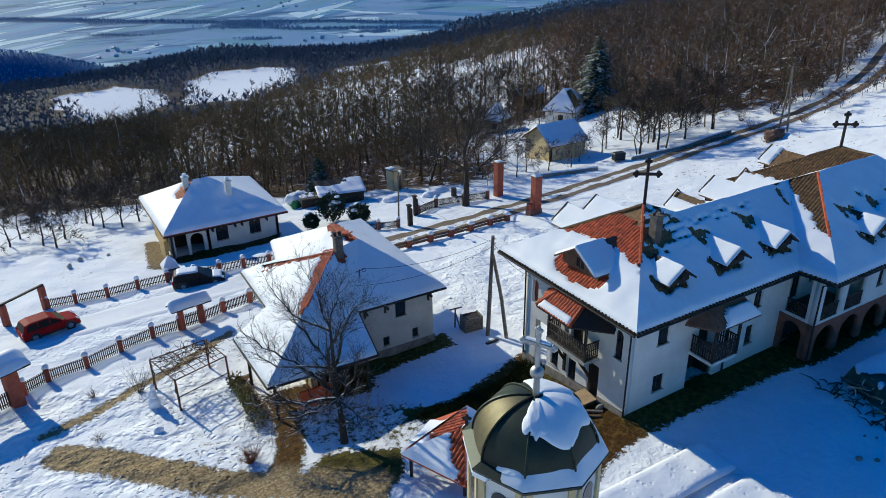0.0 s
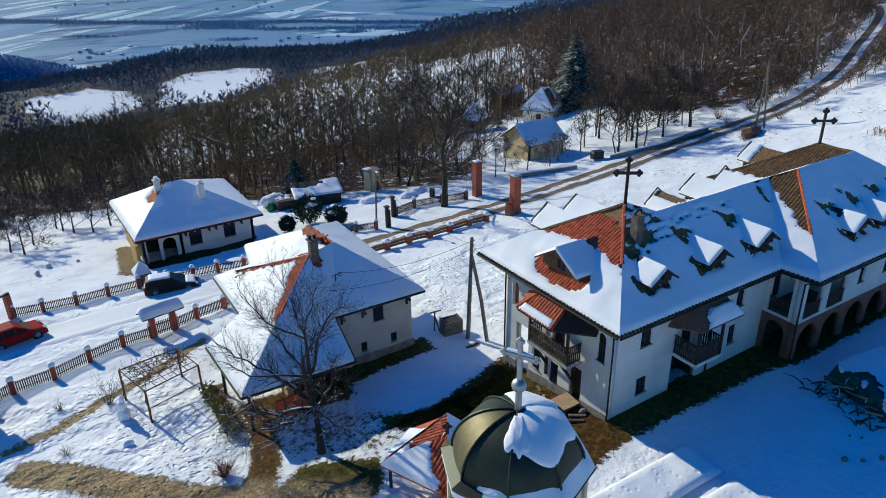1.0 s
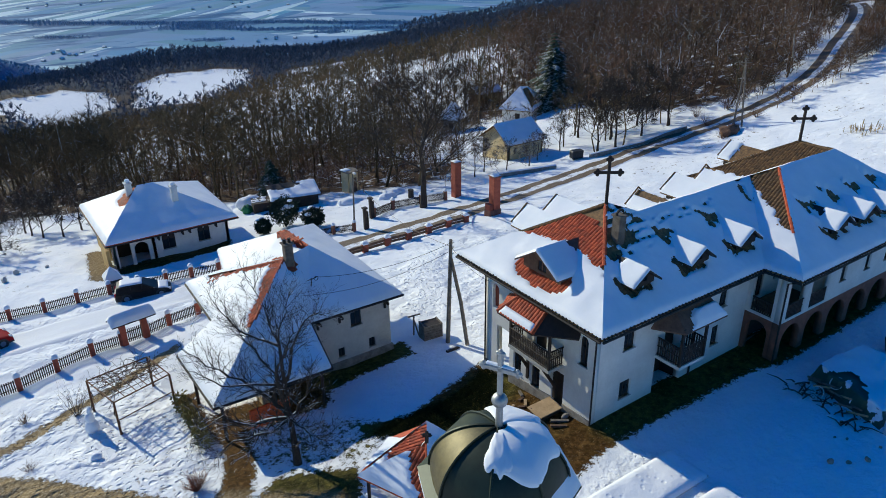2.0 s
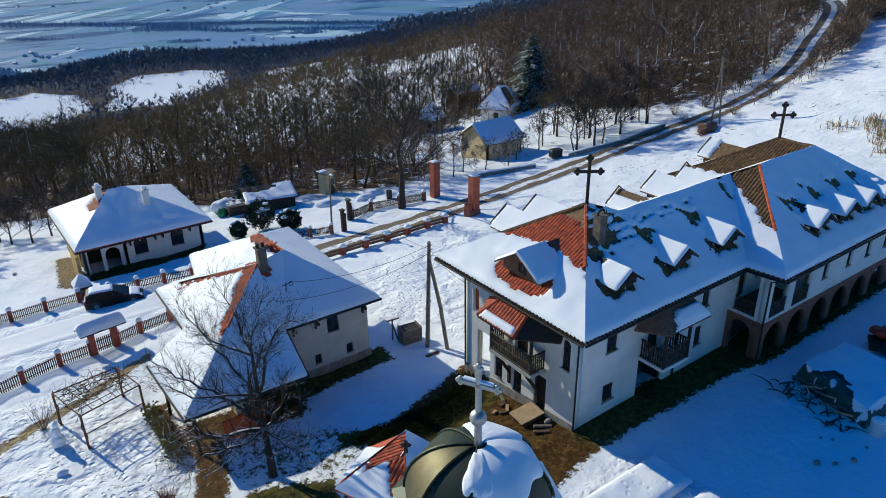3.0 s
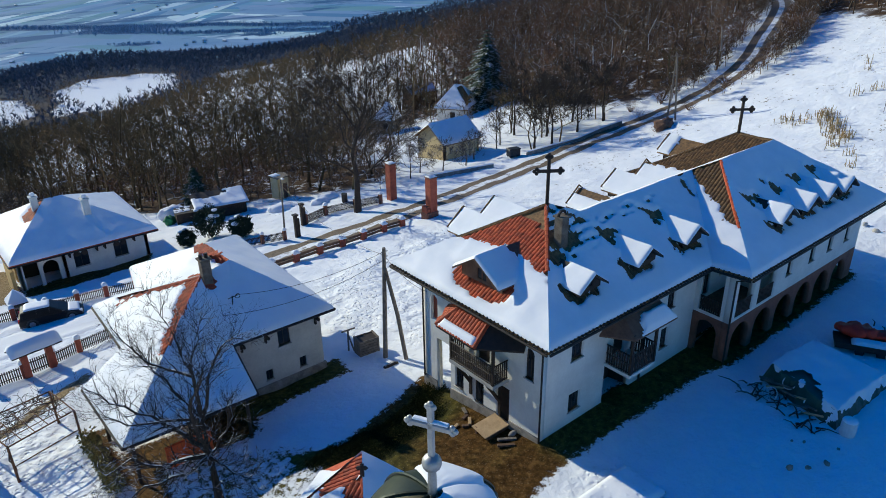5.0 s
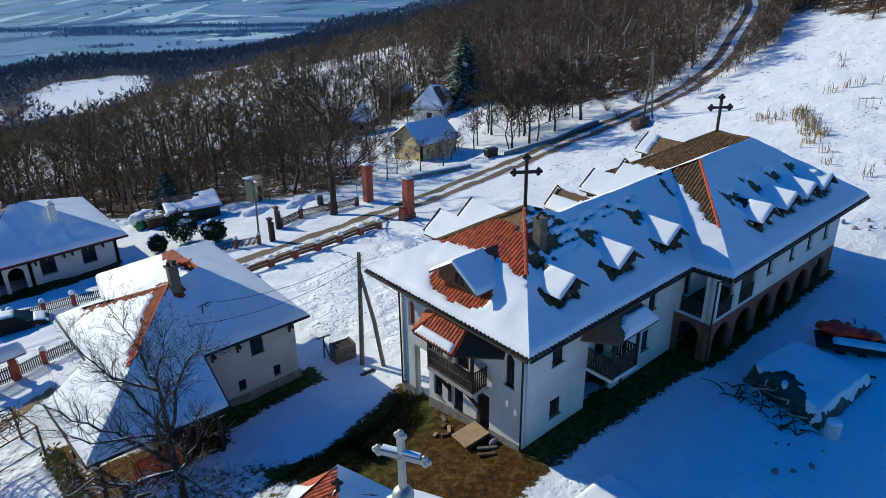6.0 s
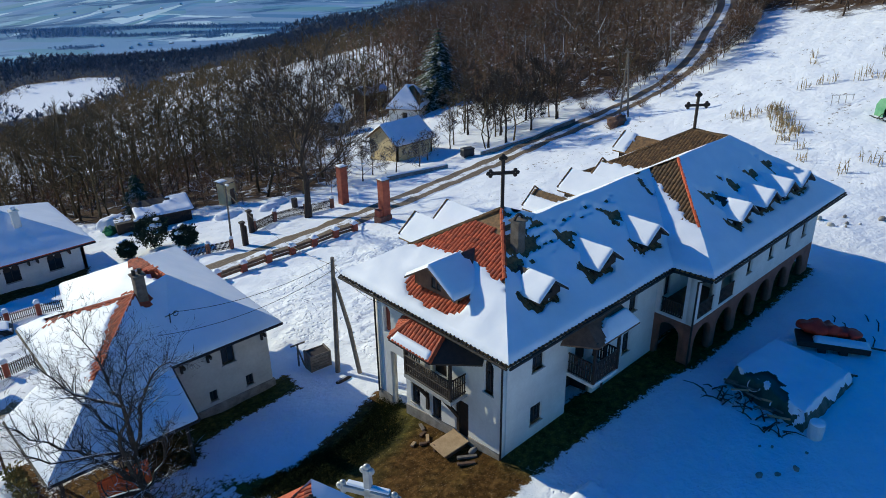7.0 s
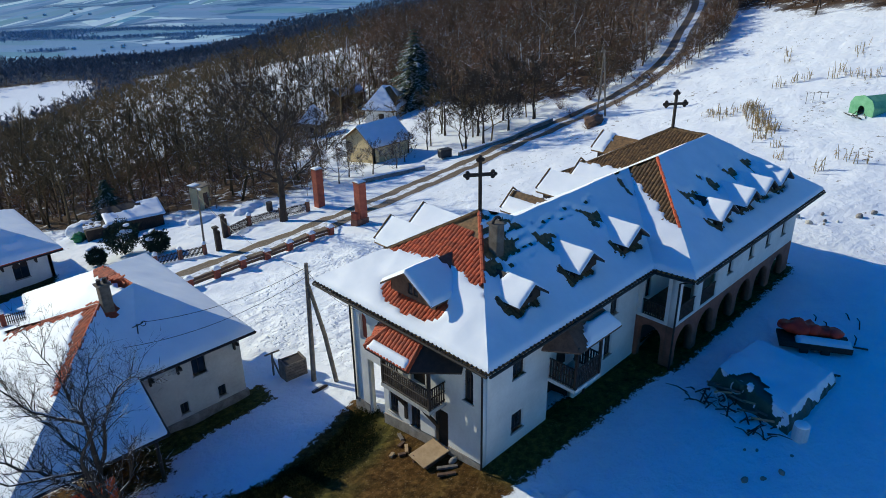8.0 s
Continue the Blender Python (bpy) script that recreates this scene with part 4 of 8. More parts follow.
    w_small = [(17.35, 17.95, 3.55, 4.55), (20.0, 20.6, 3.55, 4.55), (22.25, 22.85, 3.55, 4.55), (24.5, 25.1, 3.55, 4.55)]
    slab("wall", rect(11.8, 26.6, 2.62, 5.62), [rect(*w) for w in w_small] + [rect(12.25, 13.95, 2.75, 5.25), rect(14.45, 16.2, 2.75, 5.25)], 0.35, m, "wall", b)
    for w in w_small:
        window(b, m, *w)
    railing(b, [(12.1, -2.0), (16.3, -2.0)], 2.65, 3.55)
    m = facing("-x", 11.8, 0)
    slab("arcade", rect(0, 1.698, -1.0, 2.62), [arch(0.2, 1.5, -0.6, 2.3)], 0.4, m, "brick_dark", b)
    slab("wall", rect(0, 1.748, 2.62, 5.62), [rect(0.2, 1.55, 2.75, 5.25)], 0.35, m, "wall", b)
    railing(b, [(11.95, -0.25), (11.95, -1.7)], 2.65, 3.55)
    # lower back wall painted near-black in place of the arcade's inner shade
    slab("inner_wall", rect(12.1, 26.3, -1.0, 2.35), [], 0.2, facing("-y", 0, 0.4), "void", b, "near-black arcade back wall, shade put in its colour")
    slab("inner_wall", rect(12.1, 26.6, 2.35, 5.62), [rect(13.0, 13.9, 2.7, 4.7), rect(14.8, 15.6, 3.4, 4.6)], 0.2, facing("-y", 0, 0.4), "wall", b)
    slab("pane", rect(12.9, 15.7, 2.7, 4.7), [], 0.02, facing("-y", 0, 0.56), "glass", b)
    box("loggia_floor", 12.0, 26.5, -1.75, 0.45, 2.35, 2.55, "timber_brown", b)
    box("arcade_floor", 12.0, 26.3, -1.69, 0.2, -0.6, 0.25, "stone", b)
    for x in (16.4, 16.9):
        box("loggia_partition", x, x + 0.1, -1.75, 0.2, 2.56, 5.6, "wall", b)
    # end balcony
    z = 2.45
    box("balcony_floor", -1.02, 0.02, 2.0, 5.1, z - 0.18, z, "concrete", b)
    railing(b, [(-0.97, 5.05), (-0.97, 2.05)], z, z + 1.02)
    railing(b, [(-0.97, 2.05), (-0.05, 2.05)], z, z + 1.02)
    railing(b, [(-0.05, 5.05), (-0.97, 5.05)], z, z + 1.02)
    for y in (2.08, 5.02):
        box("balcony_post", -1.0, -0.88, y - 0.06, y + 0.06, z, 4.62, "timber", b)
    for y in (2.5, 4.6):
        rod("balcony_brace", [(-0.9, y, z - 0.2), (-0.04, y, 0.9)], 0.09, "timber", b, "", 4)
        box("balcony_brace", -0.10, -0.003, y - 0.08, y + 0.08, 0.2, z - 0.2, "timber", b)
    # its tiled lean-to roof
    lean = [(-1.72, 2.55, 4.55), (-1.72, 5.2, 4.55), (-0.55, 4.6, 5.45), (-0.55, 2.75, 5.45)]
    cheek = [(-1.72, 2.55, 4.55), (-0.55, 2.75, 5.45), (0.0, 1.0, 4.75), (-0.2, 0.9, 4.55)]
    cheek2 = [(-1.72, 5.2, 4.55), (-0.1, 6.2, 4.7), (-0.55, 4.6, 5.45)]
    lr = roof_body("balcony_roof", [lean, cheek, cheek2], 0.08, "timber", b)
    tm = tile_mesh("tile")
    everywhere = lambda p: 1.0
    lay_tiles(lean, everywhere, tm, lr, 90)
    lay_tiles(cheek2, everywhere, tm, lr, 40)
    ridge_tiles("hip_tiles", lean[0], lean[3], lr)
    ridge_tiles("hip_tiles", lean[1], lean[2], lr)
    snow_sheet("roof_snow", [(p[0], p[1], p[2] + 0.07) for p in ((-1.74, 2.6, 4.54), (-1.74, 5.1, 4.54), (-1.38, 4.95, 4.82), (-1.38, 2.62, 4.82))], lr, (0, 1, 2, 3), None, 0.13, 0.12, 0.02)
    # side balcony
    box("balcony_floor", 4.4, 6.35, -1.5, -0.003, z - 0.18, z, "wall", b)
    railing(b, [(4.45, -0.05), (4.45, -1.45)], z, z + 1.02)
    railing(b, [(4.45, -1.45), (6.3, -1.45)], z, z + 1.02)
    railing(b, [(6.3, -1.45), (6.3, -0.05)], z, z + 1.02)
    for x in (4.48, 6.27):
        box("balcony_post", x - 0.06, x + 0.06, -1.5, -1.38, z, 4.6, "timber", b)
    rod("porch_post", [(7.25, -0.12, -0.5), (7.25, -0.12, 4.5)], 0.06, "timber", b)
    lean = [(3.3, -0.4, 4.6), (4.4, -1.62, 4.45), (4.6, -0.5, 5.5), (4.2, -0.35, 5.5)]
    lean2 = [(4.4, -1.62, 4.45), (7.6, -1.62, 4.45), (7.0, -0.5, 5.5), (4.6, -0.5, 5.5)]
    lean3 = [(7.6, -1.62, 4.45), (7.9, -0.05, 4.55), (7.0, -0.5, 5.5)]
    lr = roof_body("balcony_roof", [lean, lean2, lean3], 0.08, "timber_brown", b)
    snow_sheet("roof_snow", [(p[0], p[1], p[2] + 0.03) for p in lean2], lr, (0, 1, 2, 3), lambda p: max(5.3 - p.x + 0.8 * (p.z - 5.0), 1.6 * (p.z - 5.12)), 0.14, 0.14, 0.03)
    # roof
    f_end, f_front, f_side = [E0, E1, AP], [E0, EV, RQ1, RM, AP], [EV, EC, RQ2, RQ1]
    f_wing, f_hip = [EC, ED, WR, RQ2], [ED, ED2, W1, WR]
    b_end, b_valley, b_main = [E1, GB, AP], [AP, GB, RM], [RM, GM, W3, WR, RQ2, RQ1]
    w_west, w_north = [WR, W3, W2, W1], [W1, W2, ED2]
    roof = roof_body("roof", [f_end, f_front, f_side, f_wing, f_hip, b_end, b_valley, b_main, w_west, w_north], 0.13, "tile_brown", b, "hipped clay tile roof under snow")
    lift = lambda poly: [(p[0], p[1], p[2] + 0.012) for p in poly]

    def bare_end(p):
        top = p.x - 2.45 + 0.17 * abs(p.y - 4.4)
        ring = 1.0 - math.hypot((p.x - 0.42) / 0.62, (p.y - 4.35) / 1.85)
        return max(top * 0.9, ring * 0.9)

    def fingers(p, x, y, k=1.0):
        """A thawed hole with fingers running down beside a dormer's tip."""
        v = 0.22 * k - math.hypot((p.x - x) * 1.3, p.y - y)
        for ex, ey in ((1.0, -0.25), (0.75, -0.6), (0.1, -0.85), (-0.15, 0.4)):
            a, c = Vector((x, y, 0)), Vector((x + ex * k, y + ey * k, 0))
            v = max(v, 0.11 - seg_dist(Vector((p.x, p.y, 0)), a, c))
        return v

    def pit(p, x, y):
        """The thawed hollow round the near foot of a dormer."""
        q = Vector((p.x, p.y, 0))
        a, c, d = Vector((x - 1.12, y + 0.55, 0)), Vector((x - 1.0, y + 0.04, 0)), Vector((x + 0.3, y - 0.06, 0))
        return max(0.08 - seg_dist(q, a, c), 0.17 - (q - c).length * 0.8, 0.12 - seg_dist(q, c, d))

    def bare_front(p):
        v = max(0.55 - math.hypot(p.x - 4.1, p.y - 3.0), 0.5 - math.hypot((p.x - 4.0) * 0.5, p.y - 3.0))
        for x in (2.75, 6.65, 10.45):
            v = max(v, fingers(p, x, 2.55, 0.72))
        for x in FRONT_DORMERS:
            v = max(v, pit(p, x, 0.35))
        near = 1.0 - math.hypot((p.x - 4.4) / 2.4, (p.y - 3.2) / 1.5)
        if near > 0:
            v = max(v, 0.42 * math.sin(p.z * 23.0) * (0.35 + near) + 0.75 * noise.noise(Vector((p.x * 2.6, p.y * 0.8, p.z * 0.8))) - 0.36 + 0.45 * near)
        v = max(v, 0.13 - seg_dist(Vector((p.x, p.y, 0)), Vector((14.9, 3.7, 0)), Vector((14.5, 2.7, 0))))
        for k in range(18):
            v = max(v, 0.15 - math.hypot((p.x - 4.9 - k * 0.41 - 0.2 * math.sin(k * 5.1)) * 1.0, (p.y - 3.05 - 0.22 * math.sin(k * 2.7)) * 2.2) - 0.05 * (k % 3))
        return v

    wedge_side = [RQ1[:2], RQ2[:2], tuple(RQ2[i] + (EC[i] - RQ2[i]) * 0.60 for i in (0, 1))]

    def bare_side(p):
        return float(sd_poly(np.array(p.x), np.array(p.y), wedge_side)) * 0.8 + 0.04

    def bare_wing(p):
        v = -1.0
        for x, y, k in ((16.4, 0.5, 0.95), (19.0, 0.6, 0.75), (21.4, 0.65, 0.7), (23.6, 0.65, 0.8)):
            v = max(v, fingers(p, x, y, k))
        for x in WING_DORMERS:
            v = max(v, pit(p, x, -1.5))
        return v

    def bare_back(p):
        v = -1.0
        for x in (11.5, 18.6):
            v = max(v, 0.42 - math.hypot((p.x - x - 0.6) * 0.7, (p.y - 5.9)))
        return v

    def bare_west(p):
        return 1.0 - 0.55 * max(0.0, 20.2 - p.x) * 1.2

    for poly, free, fn, st in ((f_end, (0,), bare_end, 0.16), (f_front, (0,), bare_front, 0.095), (f_side, (0,), bare_side, 0.14), (f_wing, (0,), bare_wing, 0.14), (f_hip, (0,), None, 0.4), (b_end, (0,), None, 0.3), (b_valley, (), None, 0.4), (b_main, (1,), bare_back, 0.3), (w_west, (1,), bare_west, 0.25), (w_north, (1,), None, 0.5)):
        snow_sheet("roof_snow", lift(poly), b, free, fn, 0.13, st, 0.05)
    tb = tile_mesh("tile_brown")
    lay_tiles(f_end, bare_end, tm, roof, 300)
    lay_tiles(f_front, bare_front, tb, roof, 180)
    lay_tiles(f_side, bare_side, tb, roof, 180)
    lay_tiles(f_wing, bare_wing, tb, roof, 60)
    lay_tiles(w_west, bare_west, tb, roof, 520)
    ridge_tiles("hip_tiles", Vector(AP).lerp(Vector(E0), 0.50), AP, b)
    ridge_tiles("hip_tiles", Vector(AP).lerp(Vector(E1), 0.56), AP, b, "tile_brown")
    ridge_tiles("hip_tiles", Vector(RQ2).lerp(Vector(EC), 0.62), RQ2, b)
    ridge_tiles("ridge_tiles", WR, W1, b, "tile_brown")
    ridge_tiles("hip_tiles", W2, W1, b, "tile_brown")
    # tile ends and gutters along the eaves
    for a, c in ((E0, EV), (E0, E1), (EV, EC), (EC, ED)):
        a, c = Vector(a), Vector(c)
        bm = bmesh.new()
        bmesh.ops.create_cone(bm, cap_ends=True, segments=6, radius1=0.05, radius2=0.05, depth=0.20, matrix=Matrix.Rotation(math.atan2((c - a).x, -(c - a).y), 4, "Z") @ Matrix.Rotation(math.pi / 2, 4, "Y"))
        me = bpy.data.meshes.new("eave_tile")
        bm.to_mesh(me)
        bm.free()
        me.materials.append(MAT["timber"])
        n = int((c - a).length / 0.24)
        for k in range(n):
            ob = new("eave_tile", me)
            ob.parent = b
            ob.matrix_basis = Matrix.Translation(a.lerp(c, (k + 0.5) / n) + Vector((0, 0, -0.01 + random.uniform(-0.012, 0.012))))
        out = Vector(((c - a).y, -(c - a).x, 0)).normalized() * 0.09
        if out.dot(Vector((-1, -1, 0))) < 0:
            out = -out
        rod("gutter", [a + out + Vector((0, 0, -0.14)), c + out + Vector((0, 0, -0.14))], 0.065, "iron", b)
    rod("downpipe", [(-0.55, -0.85, 5.5), (-0.1, -0.12, 5.15), (-0.1, -0.12, 0.1)], 0.05, "iron", b)
    rod("downpipe", [(11.6, -2.75, 5.5), (11.65, -2.2, 5.2), (11.65, -2.2, 0.3)], 0.05, "iron", b)
    rod("downpipe", [(-0.6, 8.6, 5.4), (-0.08, 8.3, 5.0), (-0.08, 8.3, -0.6)], 0.05, "iron", b)
    # front dormers
    for x in FRONT_DORMERS:
        base = EZ + S_FRONT * (0.35 + 1.0)
        dormer(b, pose(x, 0.35, base - 0.05), 0.84, 0.60, 1.17, S_FRONT, "timber", 0.36, 0.07, melt=(lambda p: 0.6 - math.hypot(p.x - 2.9, p.y - 2.2)) if x < 4 else None, side=0.13)
    s2 = S_FRONT
    for x in WING_DORMERS:
        base = EZ + s2 * (-1.5 + 2.95)
        dormer(b, pose(x, -1.5, base - 0.05), 0.84, 0.58, 1.13, s2, "timber", 0.36, 0.07, melt=(lambda p: 0.5 - math.hypot((p.x - 16.9) * 1.5, p.y - 0.0)) if x < 18 else None, side=0.13)
    # back dormers, their gables turned away
    for x, y, z, top, half, melt in (
            (3.3, 8.65, 6.55, 1.48, 0.85, None), (5.5, 8.65, 6.55, 1.52, 0.85, None),
            (11.67, 7.9, 6.02, 1.40, 0.82, lambda p: 0.17 - abs(p.x - 11.55)),
            (15.0, 7.9, 6.02, 1.68, 1.0, None),
            (18.15, 7.9, 6.02, 1.62, 0.85, lambda p: 0.24 - abs(p.x - 18.35)),
            (22.5, 9.25, 6.62, 1.62, 1.0, lambda p: 8.6 - p.y)):
        dormer(b, pose(x, y, z - 0.05, 0, 0, 180), half, top - 0.72, top, 0.59, melt=melt, side=0.26, verge=True, snow=0.13)
    # the big dormer of the end slope
    base = EZ + S_END * (0.35 + 0.75)
    dormer(b, pose(0.35, 4.3, base - 0.1, 0, 0, -90), 1.4, 0.75, 1.62, S_END, "timber_brown", 0.45, 0.10, lambda p: 0.9 * (p.x - 2.0))
    # chimney
    bm = bmesh.new()
    quad_box(bm, 3.68, 4.16, 2.5, 3.0, 7.6, 9.25, 0.03)
    ch = part("chimney", bm, "chimney", b, "grey rendered chimney with arched pot")
    box("chimney_cap", 3.62, 4.22, 2.44, 3.06, 9.25, 9.33, "chimney", ch)
    bm = bmesh.new()
    tube(bm, [(3.92 + 0.24 * math.cos(math.pi * k / 6), 2.75, 9.33 + 0.24 * math.sin(math.pi * k / 6)) for k in range(7)], 0.07, 6)
    part("chimney_hood", bm, "iron", ch)
    return b


build_lodging()
roof_cross((4.9, 4.6, 9.0), 2.5, 1.15, "timber", "tall dark timber cross on the roof apex", 0.14, -36)
roof_cross((23.2, 5.05, 9.02), 2.3, 1.2, "timber", "tall dark timber cross on the rear roof ridge", 0.16, -36)


# ---- the old house ----
def build_old_house():
    b = thing("old_house", (0, 0, 0), "old white cottage with a broad snowy clay tile roof", "house")
    hr, p1, k = (-6.1, 18.3, 4.45), (-6.25, 21.4, 4.45), (-8.1, 17.6, 4.40)
    h1, f, a1, a2 = (-2.1, 13.95, 1.86), (-1.85, 27.3, 1.86), (-9.4, 27.0, 1.86), (-10.1, 23.6, 1.90)
    a3, a4, a5, a6, a7, a8 = (-12.65, 23.3, 1.86), (-12.75, 17.6, 1.86), (-15.05, 17.2, 0.60), (-14.9, 11.2, 0.60), (-8.45, 11.0, 0.60), (-8.2, 14.05, 1.86)
    polys = dict(right=[hr, h1, f, p1], front=[a8, h1, hr], middle=[k, a8, hr], fold=[k, a6, a8], low=[a6, a7, a8], left=[k, a3, a4, a5, a6], lobe=[k, hr, p1, a1, a2], north=[k, a2, a3], back=[p1, f, a1])
    roof = roof_body("roof", list(polys.values()), 0.12, "tile", b, "orange clay tile roof mostly under snow")
    K, A3, A6, HR, P1 = (Vector(q) for q in (k, a3, a6, hr, p1))

    def bare_left(p):
        return 0.30 * noise.noise(p * 4.5) + max(0.13 - seg_dist(p, K, K.lerp(A3, 0.7)), 0.80 - seg_dist(p, K, K.lerp(A6, 0.45)) - 0.1 * (p - K).length)

    def bare_lobe(p):
        return max(0.42 - seg_dist(p, HR, P1), 0.10 - seg_dist(p, K, K.lerp(A3, 0.7)))

    def bare_front(p):
        return 0.4 - math.hypot(p.x + 7.8, p.y - 17.3)
    lift = lambda poly: [(p[0], p[1], p[2] + 0.012) for p in poly]
    for name, free, fn in (("right", (1,), None), ("front", (0,), None), ("middle", (), bare_front), ("fold", (), None), ("low", (0, 1), None), ("left", (1, 2, 3), bare_left), ("lobe", (3,), bare_lobe), ("north", (1,), None), ("back", (1,), None)):
        snow_sheet("roof_snow", lift(polys[name]), b, free, fn, 0.12, 0.15 if name in ("left", "lobe") else 0.24, 0.05)
    tm = tile_mesh("tile")
    lay_tiles(polys["left"], bare_left, tm, roof, 220)
    lay_tiles(polys["lobe"], bare_lobe, tm, roof, 110)
    ridge_tiles("hip_tiles", K.lerp(A6, 0.45), k, b)
    ridge_tiles("ridge_tiles", hr, p1, b)
    ridge_tiles("hip_tiles", K.lerp(A3, 0.45), k, b)
    # eave edge boards
    for a, c in ((h1, a8), (a8, a7), (a7, a6), (a6, a5), (a5, a4), (a4, a3), (h1, f)):
        rod("eave_board", [Vector(a) - Vector((0, 0, 0.07)), Vector(c) - Vector((0, 0, 0.07))], 0.085, "timber", b, "", 4)
    m = facing("-y", 0, 14.6)
    w1, w2, w3 = (-5.45, -4.7, 0.35, 1.50), (-4.3, -3.85, -1.5, -0.85), (-6.4, -5.95, -1.5, -0.85)
    slab("wall", rect(-8.4, -2.75, -3.2, 2.0), [rect(*w1), rect(*w2), rect(*w3)], 0.4, m, "old_wall", b)
    slab("footing", rect(-8.4, -2.65, -3.2, -1.75), [], 0.2, m @ Matrix.Translation((0, 0, 0.12)), "stone", b, "rough grey stone footing")
    for w in (w1, w2, w3):
        window(b, m, *w)
    slab("wall", rect(0.403, 11.597, -4.6, 1.75), [], 0.4, facing("+x", -2.75, 14.6), "old_wall", b)
    slab("wall", rect(0, 9.0, -4.6, 1.7), [], 0.4, facing("-x", -11.6, 23.0), "cream", b)
    slab("wall", rect(0, 6.4, -4.8, 1.7), [], 0.4, facing("+y", -2.75, 26.6), "wall", b)
    # house wall behind the porch, coloured near-black for the shade under its roof
    slab("wall", rect(-11.6, -8.4, -3.2, 2.2), [rect(-10.6, -9.7, -2.2, -0.2)], 0.3, facing("-y", 0, 14.6), "void", b)
    box("wall", -9.4, -9.2, 22.6, 26.6, -4.5, 1.7, "wall", b)
    # open porch with posts
    for x, y in ((-14.4, 11.7), (-11.6, 11.6), (-8.9, 11.5), (-14.5, 16.6)):
        rod("porch_post", [(x, y, ground_z(x, y) - 0.3), (x, y, 0.65)], 0.09, "timber", b, "", 6)
    box("porch_parapet", -13.1, -10.9, 11.45, 11.6, -1.8, -0.6, "orange_paint", b, "orange painted porch parapet")
    for x in (-7.6, -6.2, -3.1):
        bm = bmesh.new()
        quad_box(bm, x - 0.06, x + 0.06, 14.05, 14.62, 1.35, 1.5)
        quad_box(bm, x - 0.05, x + 0.05, 14.45, 14.62, 0.95, 1.45)
        part("eave_bracket", bm, "timber", b)
    bm = bmesh.new()
    quad_box(bm, -8.05, -7.55, 17.22, 17.72, 3.2, 5.45, 0.03)
    ch = part("chimney", bm, "chimney", b, "tall grey rendered chimney")
    box("chimney_cap", -8.13, -7.47, 17.15, 17.79, 5.45, 5.53, "chimney", ch)
    bm = bmesh.new()
    for x in (-7.95, -7.65):
        tube(bm, [(x, 17.48, 5.5), (x, 17.48, 5.78)], 0.10, 8)
    part("chimney_pot", bm, "iron", ch)
    return b


build_old_house()


# ---- the white house by the lane ----
def build_white_house():
    b = thing("white_house", (0, 0, 0), "white single-storey house with a snowy pyramid roof and arched porch", "house")
    z = -4.2
    c0, c1, c2, c3 = (-14.0, 47.6, z), (-1.45, 47.6, z), (-1.45, 60.4, z), (-14.2, 60.3, z)
    r0, r1 = (-9.2, 54.0, -1.25), (-7.7, 54.0, -1.25)
    polys = [[c0, c1, r1, r0], [c1, c2, r1], [c2, c3, r0, r1], [c3, c0, r0]]
    roof = roof_body("roof", polys, 0.14, "tile", b)
    fn = lambda p: 0.95 - math.hypot((p.x + 9.9) * 0.7, (p.y - 53.2) * 0.75)
    for poly, g in zip(polys, (None, None, None, fn)):
        snow_sheet("roof_snow", [(p[0], p[1], p[2] + 0.012) for p in poly], b, (0,), g, 0.18, 0.4, 0.05)
    lay_tiles(polys[3], fn, tile_mesh("tile", 0.3, 0.5), roof, 60, 0.3, 0.42)
    for a, c in ((c0, c1), (c3, c0), (c1, c2)):
        rod("eave_board", [Vector(a) - Vector((0, 0, 0.16)), Vector(c) - Vector((0, 0, 0.16))], 0.08, "timber", b, "", 4)
    m = facing("-y", 0, 48.5)
    w1, w2 = (-8.85, -7.6, -6.25, -4.95), (-5.4, -4.2, -6.25, -4.95)
    slab("wall", rect(-9.8, -2.3, -8.2, -4.3), [rect(*w1), rect(*w2)], 0.4, m, "wall", b)
    for w in (w1, w2):
        window(b, m, *w)
        for x in (w[0] + 0.3, w[1] - 0.3):
            bm = bmesh.new()
            bmesh.ops.create_cone(bm, cap_ends=True, segments=8, radius1=0.28, radius2=0.28, depth=0.12, matrix=Matrix.Translation((x, 48.47, w[3])) @ Matrix.Rotation(math.pi / 2, 4, "X"))
            part("window_head", bm, "timber", b)
    slab("plinth", rect(-9.8, -2.25, -8.2, -7.1), [], 0.2, m @ Matrix.Translation((0, 0, 0.12)), "stone", b)
    slab("porch_arcade", rect(-13.3, -9.8, -8.4, -4.3), [rect(-13.1, -11.75, -8.3, -4.6), arch(-11.45, -10.15, -8.3, -4.9)], 0.35, m, "wall", b)
    slab("porch_arcade", rect(0, 3.6, -8.4, -4.3), [arch(0.4, 1.7, -8.4, -5.0), arch(1.9, 3.2, -8.4, -5.0)], 0.35, facing("-x", -13.3, 52.1), "wall", b)
    # inner walls in near-black brown: the deep porch's shade put into colour
    slab("porch_wall", rect(-13.3, -9.8, -8.4, -4.3), [], 0.3, facing("-y", 0, 52.1), "timber", b, "inner porch wall, the porch's shade in its dark colour")
    slab("porch_wall", rect(0, 3.6, -8.4, -4.3), [], 0.3, facing("-x", -9.8, 52.1), "timber", b)
    slab("wall", rect(0, 8.0, -10, -4.3), [], 0.3, facing("-x", -13.3, 59.6), "ochre", b)
    slab("wall", rect(0, 11.1, -10, -4.3), [], 0.3, facing("+x", -2.3, 48.5), "wall", b)
